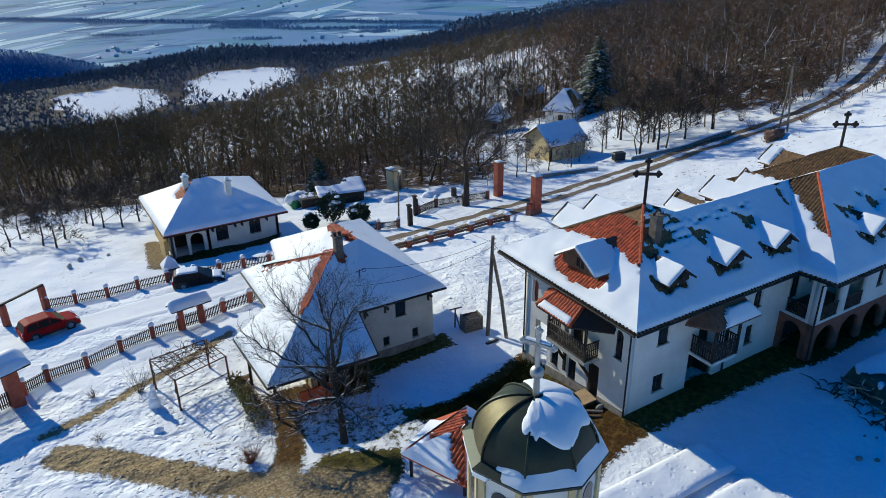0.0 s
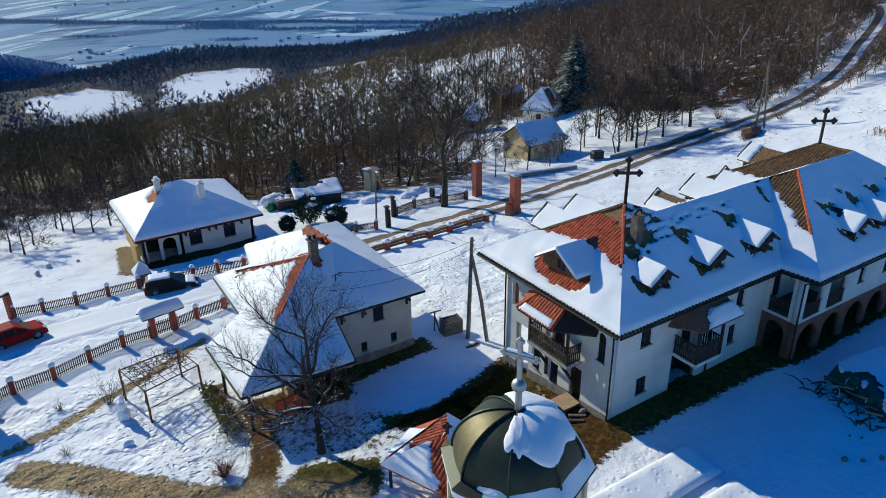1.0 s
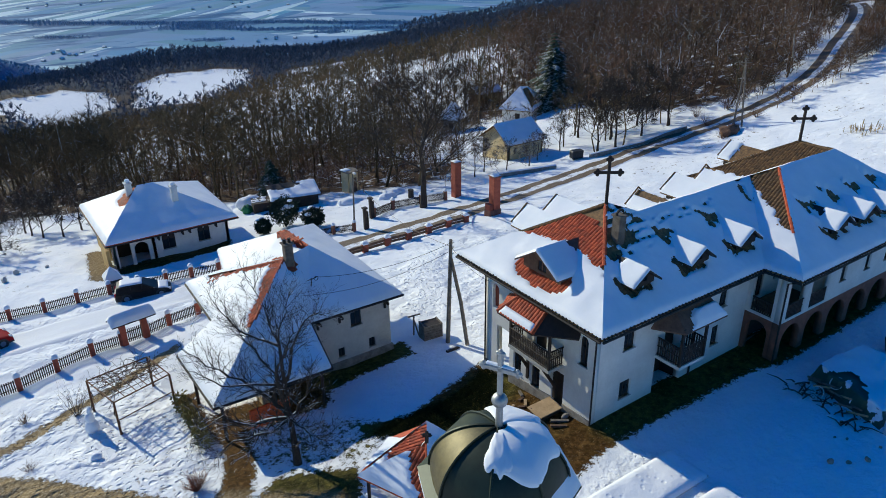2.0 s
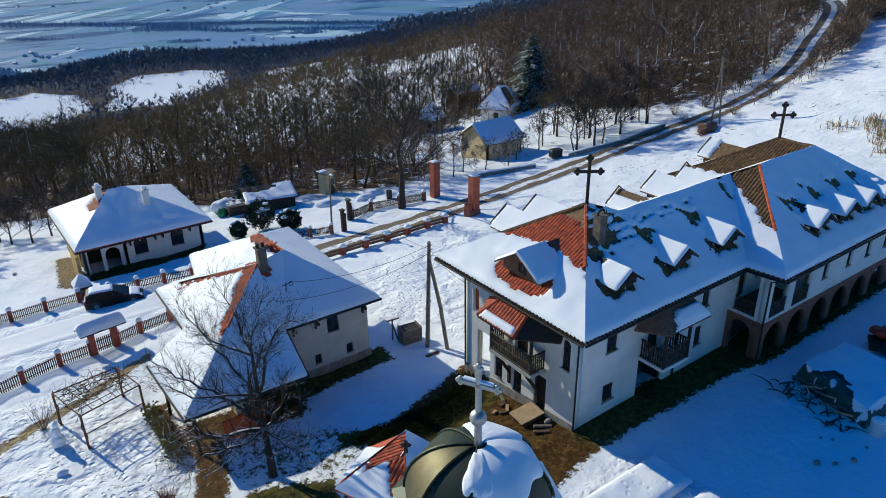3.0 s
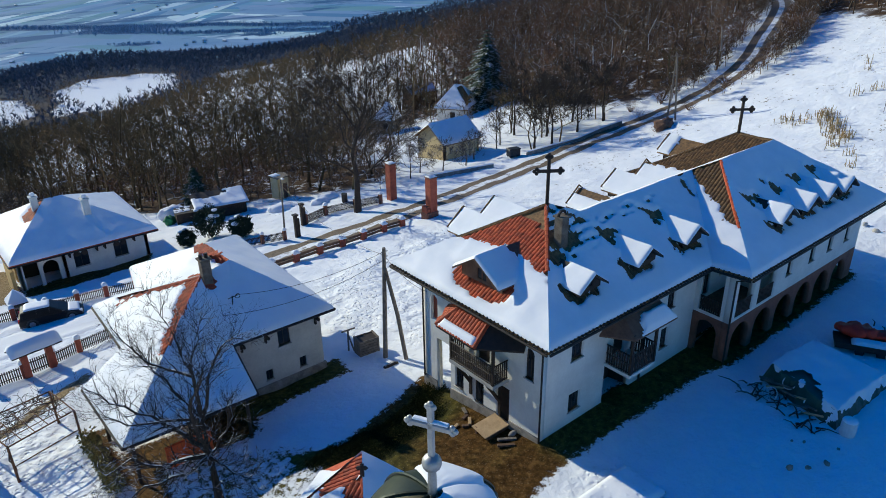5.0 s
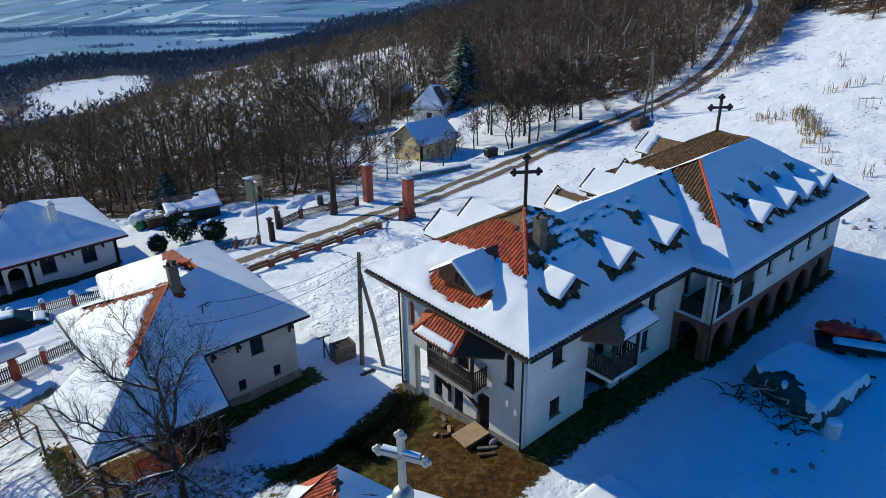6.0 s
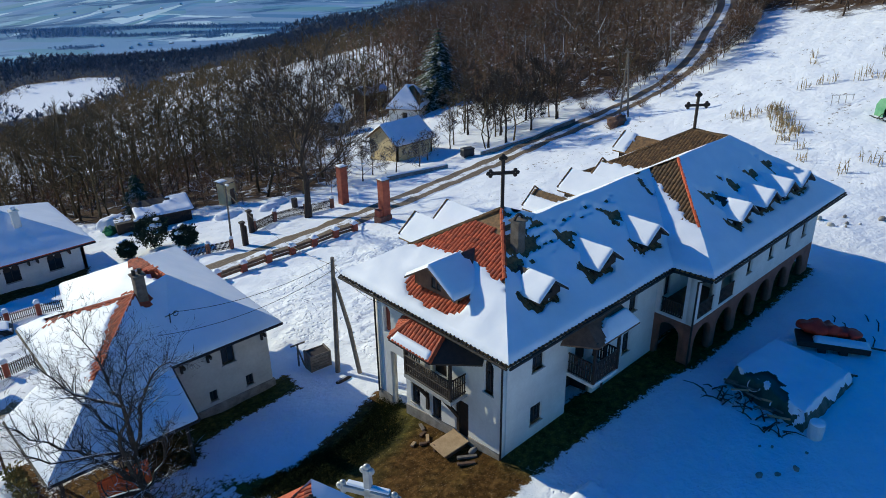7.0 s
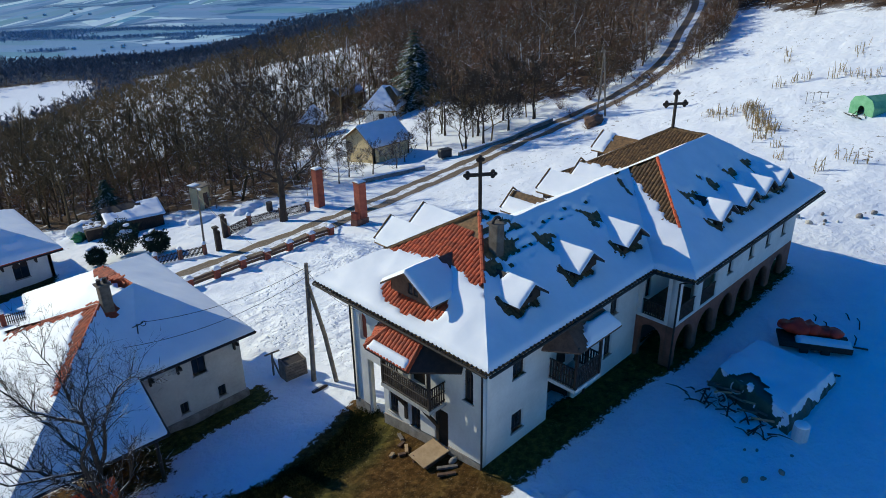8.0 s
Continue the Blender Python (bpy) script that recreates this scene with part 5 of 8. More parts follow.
    slab("wall", rect(2.3, 13.3, -10.5, -4.3), [], 0.3, pose(0, 59.6, 0, 90, 0, 180), "wall", b)
    box("side_panel", -14.0, -13.7, 48.3, 51.5, -8.0, -5.0, "ochre", b, "ochre painted stair parapet")
    for x in (-6.9, -6.2, -3.6, -9.2):
        box("eave_bracket", x - 0.07, x + 0.07, 47.9, 48.55, -4.95, -4.5, "timber", b)
    for x, y, z0, z1 in ((-10.1, 53.6, -2.6, -0.6), (-6.4, 51.2, -2.9, -1.0)):
        bm = bmesh.new()
        quad_box(bm, x - 0.3, x + 0.3, y - 0.3, y + 0.3, z0, z1, 0.04)
        ch = part("chimney", bm, "wall", b, "white rendered chimney")
        box("chimney_cap", x - 0.38, x + 0.38, y - 0.38, y + 0.38, z1, z1 + 0.12, "wall", ch)
        bm = bmesh.new()
        quad_box(bm, x - 0.22, x + 0.22, y - 0.22, y + 0.22, z1 + 0.12, z1 + 0.45, 0.1)
        part("chimney_head", bm, "snow", ch)
    rod("roof_finial", [(-8.5, 54.0, -1.3), (-8.5, 54.0, -0.4)], [0.12, 0.06], "iron", b)
    return b


build_white_house()


# ---- church: a domed drum over the nave ----
def build_church():
    cx, cy = -14.1, -10.35
    b = thing("church", (cx, cy, 0), "white church tower with a dark metal dome half under snow", "church")
    r, n = 1.55, 8
    z0 = 12.0
    # drum
    bm = bmesh.new()
    tube(bm, [(0, 0, -1.0), (0, 0, z0 - 0.15)], 1.55, 8)
    part("drum", bm, "wall", b, "eight-sided white rendered drum")
    for k in range(8):
        a = math.tau * (k + 0.5) / 8
        m = pose(math.cos(a) * 1.432, math.sin(a) * 1.432, 0, 90, 0, math.degrees(a) + 90)
        slab("pilaster", rect(-0.56, -0.40, z0 - 4.0, z0 - 0.18), [], 0.09, m @ Matrix.Translation((0, 0, 0.06)), "cream", b)
        slab("pilaster", rect(0.40, 0.56, z0 - 4.0, z0 - 0.18), [], 0.09, m @ Matrix.Translation((0, 0, 0.06)), "cream", b)
        slab("drum_window", arch(-0.24, 0.24, z0 - 2.2, z0 - 0.55), [], 0.05, m @ Matrix.Translation((0, 0, 0.02)), "glass", b)
    # spreading metal eave
    bm = bmesh.new()
    tube(bm, [(0, 0, z0 - 0.16), (0, 0, z0 - 0.06), (0, 0, z0 + 0.10)], [1.70, 1.74, 1.40], 8)
    part("eave", bm, "dome", b)
    # dome of eight ribs
    def dome_point(k, t, lift=0.0):
        ang = math.tau * k / n
        rr = (1.46 + lift) * math.cos(t * math.pi / 2) ** 0.92 * (math.cos(math.pi / 8) / math.cos(ang % (math.pi / 4) - math.pi / 8)) ** 0.6
        return Vector((math.cos(ang) * rr, math.sin(ang) * rr, z0 + 0.06 + (1.20 + lift) * math.sin(t * math.pi / 2)))
    rows = [i / 12 for i in range(12)] + [0.97]
    for k in range(n):
        bm = bmesh.new()
        grid = [[bm.verts.new(dome_point(k + j / 4, t)) for j in range(5)] for t in rows]
        for g0, g1 in zip(grid, grid[1:]):
            for j in range(4):
                bm.faces.new((g0[j], g0[j + 1], g1[j + 1], g1[j]))
        # panel 3 faces the sun and takes the painted glint colour
        part("dome_panel", bm, "dome_glint" if k == 3 else "dome", b, "", True)
        bm = bmesh.new()
        tube(bm, [dome_point(k, t, 0.02) for t in rows], 0.028, 5)
        part("dome_rib", bm, "dome", b)
    # snow on the shaded side of the dome and on the eave
    def patch(name, k0, k1, t0, t1, thick, seed, ragged=0.12):
        bm = bmesh.new()
        nu, nv = 40, 24
        grid = []
        for i in range(nv + 1):
            row = []
            for j in range(nu + 1):
                u, v = j / nu, i / nv
                e = min(u, 1 - u) * 2.2
                lo = t0 + ragged * (0.5 + noise.noise(Vector((u * 4.5, seed, 0)))) + 0.25 * (1 - min(1, e * 1.6)) ** 2 * (t1 - t0)
                t = lo + (t1 - lo) * v
                edge = min(1.0, min(e * 1.3, v * 5, (1 - v) * 6 + 0.2))
                row.append(bm.verts.new(dome_point(k0 + (k1 - k0) * u + 0.12 * (1 - v) * noise.noise(Vector((v * 3.5, seed, u * 2))), t, 0.012 + thick * math.sqrt(max(0, 1 - (1 - edge) ** 2)) + 0.014 * edge * noise.noise(Vector((u * 5, v * 5, seed))))))
            grid.append(row)
        for g0, g1 in zip(grid, grid[1:]):
            for j in range(nu):
                bm.faces.new((g0[j], g0[j + 1], g1[j + 1], g1[j]))
        part(name, bm, "snow", b, "", True)
    patch("dome_snow", 4.95, 7.9, 0.32, 0.94, 0.06, 1.0, 0.12)
    patch("dome_snow", 4.7, 5.6, 0.45, 0.90, 0.085, 2.0)
    patch("dome_snow", 7.6, 9.6, 0.40, 0.97, 0.07, 4.0)
    bm = bmesh.new()
    rings = []
    for i in range(65):
        a = math.tau * i / 64
        gap = noise.noise(Vector((math.cos(a) * 1.3, math.sin(a) * 1.3, 5.0)))
        f = max(0.0, min(1.0, 0.32 + 0.8 * gap + 0.9 * math.cos(a - radians(288))))
        oct_r = math.cos(math.pi / 8) / math.cos(a % (math.pi / 4) - math.pi / 8)
        o, inn = 1.70 * oct_r, 1.36
        h = (0.13 + 0.07 * noise.noise(Vector((math.cos(a) * 2.6, math.sin(a) * 2.6, 2.0)))) * f - 0.3 * (f < 0.06)
        rings.append([bm.verts.new((math.cos(a) * rr, math.sin(a) * rr, zz)) for rr, zz in ((o, z0 - 0.12), (o + 0.02, z0 - 0.09 + h * 0.6), (o - 0.16, z0 + 0.0 + h), (inn + 0.05, z0 + 0.10 + h * 1.2), (inn - 0.1, z0 + 0.22 + h * 1.3))])
    for r0, r1 in zip(rings, rings[1:]):
        for j in range(4):
            bm.faces.new((r0[j], r1[j], r1[j + 1], r0[j + 1]))
    part("eave_snow", bm, "snow", b, "", True)
    # nave roof below the drum, out towards the apse
    bm = bmesh.new()
    quad_box(bm, -6.0, 1.2, -8.0, -1.2, -1.5, 6.2)
    part("nave", bm, "wall", b)
    roof_body("nave_roof", [[(-6.4, -8.4, 6.2), (1.6, -8.4, 6.2), (1.6, -4.6, 8.2), (-6.4, -4.6, 8.2)], [(-6.4, -0.8, 6.2), (-6.4, -4.6, 8.2), (1.6, -4.6, 8.2), (1.6, -0.8, 6.2)]], 0.15, "snow", b)
    return b


build_church()


def build_dome_cross():
    c = thing("dome_cross", (-14.1, -10.35, 13.05), "polished metal cross on a ball, tipped with snow", "cross", "", "", -62)
    rod("stem", [(0, 0, 0), (0, 0, 0.75)], [0.09, 0.07], "steel", c, "", 10)
    bm = bmesh.new()
    bmesh.ops.create_uvsphere(bm, u_segments=18, v_segments=12, radius=0.165, matrix=Matrix.Translation((0, 0, 0.85)))
    part("ball", bm, "steel", c, "", True)
    bm = bmesh.new()
    quad_box(bm, -0.052, 0.052, -0.045, 0.045, 0.98, 1.98, 0.015)
    part("shaft", bm, "steel", c)
    bm = bmesh.new()
    quad_box(bm, -0.36, 0.36, -0.045, 0.045, 1.53, 1.635, 0.015)
    part("crossbar", bm, "steel", c)
    for x, z in ((-0.36, 1.58), (0.36, 1.58), (0, 1.94)):
        bm = bmesh.new()
        for dx, dz in ((0.05, 0), (-0.05, 0), (0, 0.05), (0, -0.05)):
            bmesh.ops.create_uvsphere(bm, u_segments=10, v_segments=6, radius=0.055, matrix=Matrix.Translation((x + dx, 0, z + dz)) @ Matrix.Diagonal((1, 0.75, 1, 1)))
        part("lobed_end", bm, "steel", c, "", True)
    bm = bmesh.new()
    bmesh.ops.create_uvsphere(bm, u_segments=10, v_segments=6, radius=0.12, matrix=Matrix.Translation((0, 0, 0.10)) @ Matrix.Diagonal((1.6, 1.3, 0.8, 1)))
    part("snow_cap", bm, "snow", c, "", True)
    bm = bmesh.new()
    quad_box(bm, -0.30, 0.30, -0.045, 0.045, 1.645, 1.69, 0.015)
    part("snow_ridge", bm, "snow", c)


build_dome_cross()


# ---- trees ----
def grow_branch(bm, p, d, length, r, depth, rng, spread, sides, twist=0.25, droop=0.0, twigs=0, blade=0.02):
    """A bent tapering limb that forks into thinner ones."""
    pts, radii = [p.copy()], [r]
    n = 4 if depth > 1 else 3
    for i in range(n):
        d = (d + Vector((rng.uniform(-1, 1), rng.uniform(-1, 1), rng.uniform(-0.6, 0.9) - droop)) * twist).normalized()
        p = p + d * (length / n)
        pts.append(p.copy())
        radii.append(r * (1 - 0.55 * (i + 1) / n))
    tube(bm, pts, radii, sides, False)
    if twigs and depth <= 1:
        for k in range(twigs):
            t = rng.uniform(0.15, 1.0) * n
            i = min(n - 1, int(t))
            q = pts[i].lerp(pts[i + 1], t - i)
            a = (d + Vector((rng.gauss(0, 0.7), rng.gauss(0, 0.7), rng.gauss(0.15, 0.6)))).normalized()
            s = a.cross(Vector((rng.gauss(0, 1), rng.gauss(0, 1), rng.gauss(0, 1)))).normalized() * blade * 0.5
            bm.faces.new([bm.verts.new(v) for v in (q - s, q + s, q + a * length * rng.uniform(0.5, 1.1))])
    if depth <= 0:
        return
    kids = 4 if depth > 2 else 3
    for k in range(kids):
        t = rng.uniform(0.35, 1.0) if k else 1.0
        i = min(n - 1, int(t * n))
        q = pts[i].lerp(pts[i + 1], t * n - i) if i < n else pts[-1]
        a = (pts[min(i + 1, n)] - pts[i]).normalized()
        side = a.orthogonal().normalized()
        side.rotate(Matrix.Rotation(rng.uniform(0, math.tau), 3, a))
        nd = (a + side * spread * rng.uniform(0.7, 1.4) + Vector((0, 0, 0.15 - droop))).normalized()
        grow_branch(bm, q, nd, length * rng.uniform(0.55, 0.8), radii[i] * 0.62, depth - 1, rng, spread, max(3, sides - 1), twist, droop, twigs, blade)


def bare_tree(at, height, r, seed, depth=4, spread=0.75, lean=(0, 0), label="", group="", trunk_share=0.3, mat="bark", name="tree", limbs=6, twigs=5, blade=0.02):
    """A leafless tree: trunk with limbs of its own, and a crown of forking twigs."""
    rng = random.Random(seed)
    t = thing(name, (at[0], at[1], ground_z(*at) - 0.1), label or "leafless tree with dark bark and snow on its branches", "tree", group)
    bm = bmesh.new()
    pts = [Vector((lean[0] * k + rng.uniform(-0.06, 0.06) * height * k, lean[1] * k + rng.uniform(-0.06, 0.06) * height * k, height * 0.75 * k)) for k in (0, 0.15, 0.35, 0.6, 0.85, 1.0)]
    pts[0] = Vector((0, 0, 0))
    tube(bm, pts, [r * 1.35, r, r * 0.85, r * 0.6, r * 0.38, r * 0.22], 8, False)
    part("trunk", bm, mat, t)
    bm = bmesh.new()
    for k in range(limbs):
        f = trunk_share + (1 - trunk_share) * (k + rng.uniform(0, 0.6)) / limbs
        i = min(4, int(f * 5))
        q = pts[i].lerp(pts[i + 1], f * 5 - i)
        a = k * 2.4 + rng.uniform(-0.4, 0.4)
        d = Vector((math.cos(a), math.sin(a), 0.35 + 0.9 * f)).normalized()
        grow_branch(bm, q, d, height * (0.42 - 0.22 * f), r * (0.5 - 0.3 * f), depth - 1, rng, spread, 5, twigs=twigs, blade=blade)
    grow_branch(bm, pts[-1], Vector((lean[0] * 0.02, lean[1] * 0.02, 1)).normalized(), height * 0.25, r * 0.22, depth - 2, rng, spread, 4, twigs=twigs, blade=blade)
    part("crown", bm, mat, t)
    return t


def shrub(at, height, width, seed, label, mat="twig", stems=26):
    rng = random.Random(seed)
    s = thing("shrub", (at[0], at[1], ground_z(*at) - 0.05), label, "shrub")
    bm = bmesh.new()
    for k in range(stems):
        a, o = rng.uniform(0, math.tau), rng.uniform(0.2, 1)
        d = Vector((math.cos(a) * o * width / height, math.sin(a) * o * width / height, 1)).normalized()
        grow_branch(bm, Vector((math.cos(a) * 0.1 * o, math.sin(a) * 0.1 * o, 0)), d, height * rng.uniform(0.5, 0.8), 0.014, 1, rng, 0.6, 3)
    part("twig_clump", bm, mat, s)
    return s


def leafy_mass(bm, centre, radius, count, size, rng, squash=(1, 1, 1), shell=0.55):
    """Many small leaf blades spread through an uneven ball."""
    for k in range(count):
        v = Vector((rng.gauss(0, 1), rng.gauss(0, 1), rng.gauss(0, 1))).normalized()
        lump = 0.8 + 0.35 * noise.noise(v * 2.2 + Vector(centre))
        q = Vector(centre) + Vector((v.x * squash[0], v.y * squash[1], v.z * squash[2])) * radius * lump * (shell + (1 - shell) * rng.random())
        d = (v + Vector((rng.uniform(-1, 1), rng.uniform(-1, 1), rng.uniform(-1, 1))) * 0.8).normalized()
        s = d.orthogonal().normalized() * size * 0.5
        a = [bm.verts.new(q - s), bm.verts.new(q + s), bm.verts.new(q + d * size * 1.6 + s * 0.2)]
        bm.faces.new(a)


def evergreen_bush(at, height, width, seed, label):
    rng = random.Random(seed)
    s = thing("evergreen_bush", (at[0], at[1], ground_z(*at)), label, "bush")
    bm = bmesh.new()
    leafy_mass(bm, (0, 0, height * 0.5), height * 0.5, 2600, 0.15, rng, (width / height, width / height, 1))
    part("foliage", bm, "needles", s)
    bm = bmesh.new()
    for k in range(9):
        tube(bm, [(0, 0, -0.1), (rng.uniform(-1, 1) * width * 0.3, rng.uniform(-1, 1) * width * 0.3, height * 0.7)], [0.05, 0.015], 4)
    part("inner_wood", bm, "bark_dark", s)
    rng2 = random.Random(seed + 1)
    for k in range(7):
        bm = bmesh.new()
        a = rng2.uniform(0, math.tau)
        q = Vector((math.cos(a) * width * 0.28, math.sin(a) * width * 0.28 + 0.1, height * rng2.uniform(0.6, 0.92)))
        bmesh.ops.create_icosphere(bm, subdivisions=2, radius=rng2.uniform(0.15, 0.32), matrix=Matrix.Translation(q) @ Matrix.Diagonal((1.3, 1.2, 0.55, 1)))
        for v in bm.verts:
            v.co += v.co.normalized() * 0.06 * noise.noise(v.co * 4)
        part("snow_cushion", bm, "snow", s, "", True)
    return s


def spruce(at, height, width, seed, label, mat="needles"):
    rng = random.Random(seed)
    t = thing("spruce", (at[0], at[1], ground_z(*at)), label, "tree")
    rod("trunk", [(0, 0, -0.2), (0, 0, height)], [0.28, 0.03], "bark_dark", t)
    bm = bmesh.new()
    rows = 22
    for i in range(rows):
        z = height * (0.10 + 0.88 * i / rows)
        reach = width * 0.5 * (1 - i / rows) ** 0.85 + 0.25
        for k in range(11):
            a = k * math.tau / 11 + i * 0.7 + rng.uniform(-0.2, 0.2)
            l = reach * rng.uniform(0.55, 1.15)
            tip = Vector((math.cos(a) * l, math.sin(a) * l, z - l * 0.35 + rng.uniform(-0.1, 0.1)))
            root = Vector((0, 0, z))
            side = Vector((-math.sin(a), math.cos(a), 0))
            for j in range(7):
                q = root.lerp(tip, 0.2 + 0.8 * j / 7)
                w = 0.42 * (1.1 - j / 8) * reach / 2 + 0.12
                for sgn in (-1, 1):
                    fs = [bm.verts.new(q), bm.verts.new(q + (tip - root) * 0.16), bm.verts.new(q + side * sgn * w + (tip - root) * 0.14 - Vector((0, 0, 0.12)))]
                    bm.faces.new(fs)
    part("foliage", bm, mat, t)
    return t


# template trees for the woods, as arrays
def wood_template(seed, height, limbs, twigs, tw, tl):
    rng = np.random.default_rng(seed)
    vs, fs = [], []

    def stick(p, q, r0, r1, sides):
        base = len(vs)
        d = (q - p) / np.linalg.norm(q - p)
        a = np.cross(d, [0.3, 0.9, 0.2])
        a /= np.linalg.norm(a)
        b = np.cross(d, a)
        for c, r in ((p, r0), (q, r1)):
            for k in range(sides):
                w = math.tau * k / sides
                vs.append(c + (a * math.cos(w) + b * math.sin(w)) * r)
        for k in range(sides):
            l = (k + 1) % sides
            fs.append((base + k, base + l, base + sides + l))
            fs.append((base + k, base + sides + l, base + sides + k))
    bend = rng.normal(0, 0.03, (4, 3)) * height
    spine = [np.array([0, 0, height * t]) + bend[i] * (i > 0) * [1, 1, 0] for i, t in enumerate((-0.02, 0.3, 0.62, 0.95))]
    radii = np.array([0.016, 0.012, 0.008, 0.003]) * height
    for i in range(3):
        stick(spine[i], spine[i + 1], radii[i], radii[i + 1], 5 if limbs > 6 else 3)
    tips = []
    for k in range(limbs):
        t = 0.30 + 0.62 * k / limbs
        p = spine[1] + (spine[3] - spine[1]) * (t - 0.3) / 0.65
        a = k * 2.4 + rng.uniform(-0.5, 0.5)
        l = height * (0.36 - 0.22 * t) * rng.uniform(0.8, 1.3)
        q = p + np.array([math.cos(a) * 0.95, math.sin(a) * 0.95, 0.6]) * l
        stick(p, q, 0.005 * height * (1.2 - t), 0.0015 * height, 3)
        tips.append((p, q))
    tips.append((spine[2], spine[3]))
    for k in range(twigs):
        p, q = tips[rng.integers(len(tips))]
        o = p + (q - p) * rng.uniform(0.25, 1.05)
        d = (q - p) / np.linalg.norm(q - p) * 0.8 + rng.normal(0, 0.55, 3) + [0, 0, 0.25]
        d /= np.linalg.norm(d)
        s = np.cross(d, rng.normal(0, 1, 3))
        s /= np.linalg.norm(s)
        base = len(vs)
        l = tl * rng.uniform(0.5, 1.2)
        vs.extend([o - s * tw / 2, o + s * tw / 2, o + d * l])
        fs.append((base, base + 1, base + 2))
    return np.array(vs), np.array(fs)


def plant_wood(name, spots, templates, mat, label, scale):
    """One mesh of many trees on the land."""
    rng = np.random.default_rng(7)
    V, F, off = [], [], 0
    px, py = np.array([q[0] for q in spots]), np.array([q[1] for q in spots])
    for x, y, z in zip(px, py, land(px, py) + relief(px, py)):
        tv, tf = templates[rng.integers(len(templates))]
        k, a = rng.uniform(*scale), rng.uniform(0, math.tau)
        c, s = math.cos(a) * k, math.sin(a) * k
        m = np.array([[c, -s, 0], [s, c, 0], [0, 0, k * rng.uniform(0.85, 1.15)]])
        V.append(tv @ m.T + [x, y, z - 0.15])
        F.append(tf + off)
        off += len(tv)
    V, F = np.concatenate(V), np.concatenate(F)
    me = bpy.data.meshes.new(name)
    me.vertices.add(len(V))
    me.vertices.foreach_set("co", V.astype(np.float32).ravel())
    me.loops.add(len(F) * 3)
    me.loops.foreach_set("vertex_index", F.astype(np.int32).ravel())
    me.polygons.add(len(F))
    me.polygons.foreach_set("loop_start", np.arange(0, len(F) * 3, 3, dtype=np.int32))
    me.update(calc_edges=True)
    return tagged(finish(name, me, mat, None), label, "woodland", "", "stuff")


def valley_houses():
    """White-roofed village houses, far down on the valley floor."""
    rng = random.Random(77)
    house = None
    for (cx, cy), n, sx, sy in (((215, 2130), 11, 70, 45), ((800, 2000), 7, 70, 40), ((980, 2900), 9, 120, 80), ((380, 3420), 5, 110, 60)):
        for k in range(n):
            x, y = cx + rng.gauss(0, 1) * sx, cy + rng.gauss(0, 1) * sy
            m = pose(x, y, ground_z(x, y), 0, 0, rng.choice((35, 52, 128)) + rng.uniform(-8, 8))
            if house is None:
                house = thing("village_house", (x, y, ground_z(x, y)), "small far house with pale walls and a snowy gabled roof", "house", "valley village houses")
                box("wall", -4.8, 4.8, -3.7, 3.7, -1.5, 3.4, "old_wall", house)
                roof_body("roof", [[(-5.4, -4.3, 3.1), (5.4, -4.3, 3.1), (5.4, 0, 6.0), (-5.4, 0, 6.0)], [(5.4, 4.3, 3.1), (-5.4, 4.3, 3.1), (-5.4, 0, 6.0), (5.4, 0, 6.0)]], 0.3, "snow", house)
                house.matrix_basis = m
            else:
                copy_thing(house, m)


valley_houses()


def scatter(x0, x1, y0, y1, gap, seed, keep):
    rng = np.random.default_rng(seed)
    xs, ys = np.meshgrid(np.arange(x0, x1, gap), np.arange(y0, y1, gap))
    xs = xs.ravel() + rng.uniform(-0.5, 0.5, xs.size) * gap * 1.1
    ys = ys.ravel() + rng.uniform(-0.5, 0.5, ys.size) * gap * 1.1
    k = keep(xs, ys) > rng.uniform(0.05, 0.95, xs.size)
    return list(zip(xs[k], ys[k]))


near_t = [wood_template(s, 10.5, 12, 520, 0.045, 1.25) for s in range(6)]
mid_t = [wood_template(20 + s, 9.5, 4, 100, 0.15, 1.9) for s in range(5)]
patchy = lambda x, y: 0.80 - 0.24 * smooth(-2, 14, x) * (1 - smooth(60, 74, x)) * (1 - smooth(110, 150, y)) + 0.32 * np.sin(x * 0.31 + 1.7 * np.sin(y * 0.17)) * np.sin(y * 0.27 + 1.3 * np.sin(x * 0.13))
seen = lambda x, y: (y + 21) > 0.20 * (x + 22) - 4            # the side of the slope that can be seen
wedge = lambda x, y: (x + 22) > -0.42 * (y + 21) - 12
plant_wood("bare_woodland", scatter(-75, 68, 40, 165, 3.4, 1, lambda x, y: patchy(x, y) * woods(x, y) * seen(x, y) * wedge(x, y)), near_t, "wood_near", "dense leafless woodland with brown and grey twigs on a snowy slope", (0.5, 1.25))
far_t = [wood_template(40 + s, 9.5, 2, 30, 0.75, 3.0) for s in range(5)]
belt_t = [wood_template(50 + s, 7.0, 1, 15, 4.0, 4.4) for s in range(4)]
in_view = lambda x, y: ((x + 22) > -0.32 * (y + 21) - 12) & ((x + 22) < 1.1 * (y + 21) + 20)
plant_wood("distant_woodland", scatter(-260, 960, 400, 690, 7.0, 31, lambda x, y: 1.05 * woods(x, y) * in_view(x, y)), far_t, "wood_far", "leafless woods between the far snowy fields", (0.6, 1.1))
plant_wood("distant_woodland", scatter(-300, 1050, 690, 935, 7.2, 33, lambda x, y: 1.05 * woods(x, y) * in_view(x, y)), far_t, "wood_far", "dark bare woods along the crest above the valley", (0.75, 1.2))
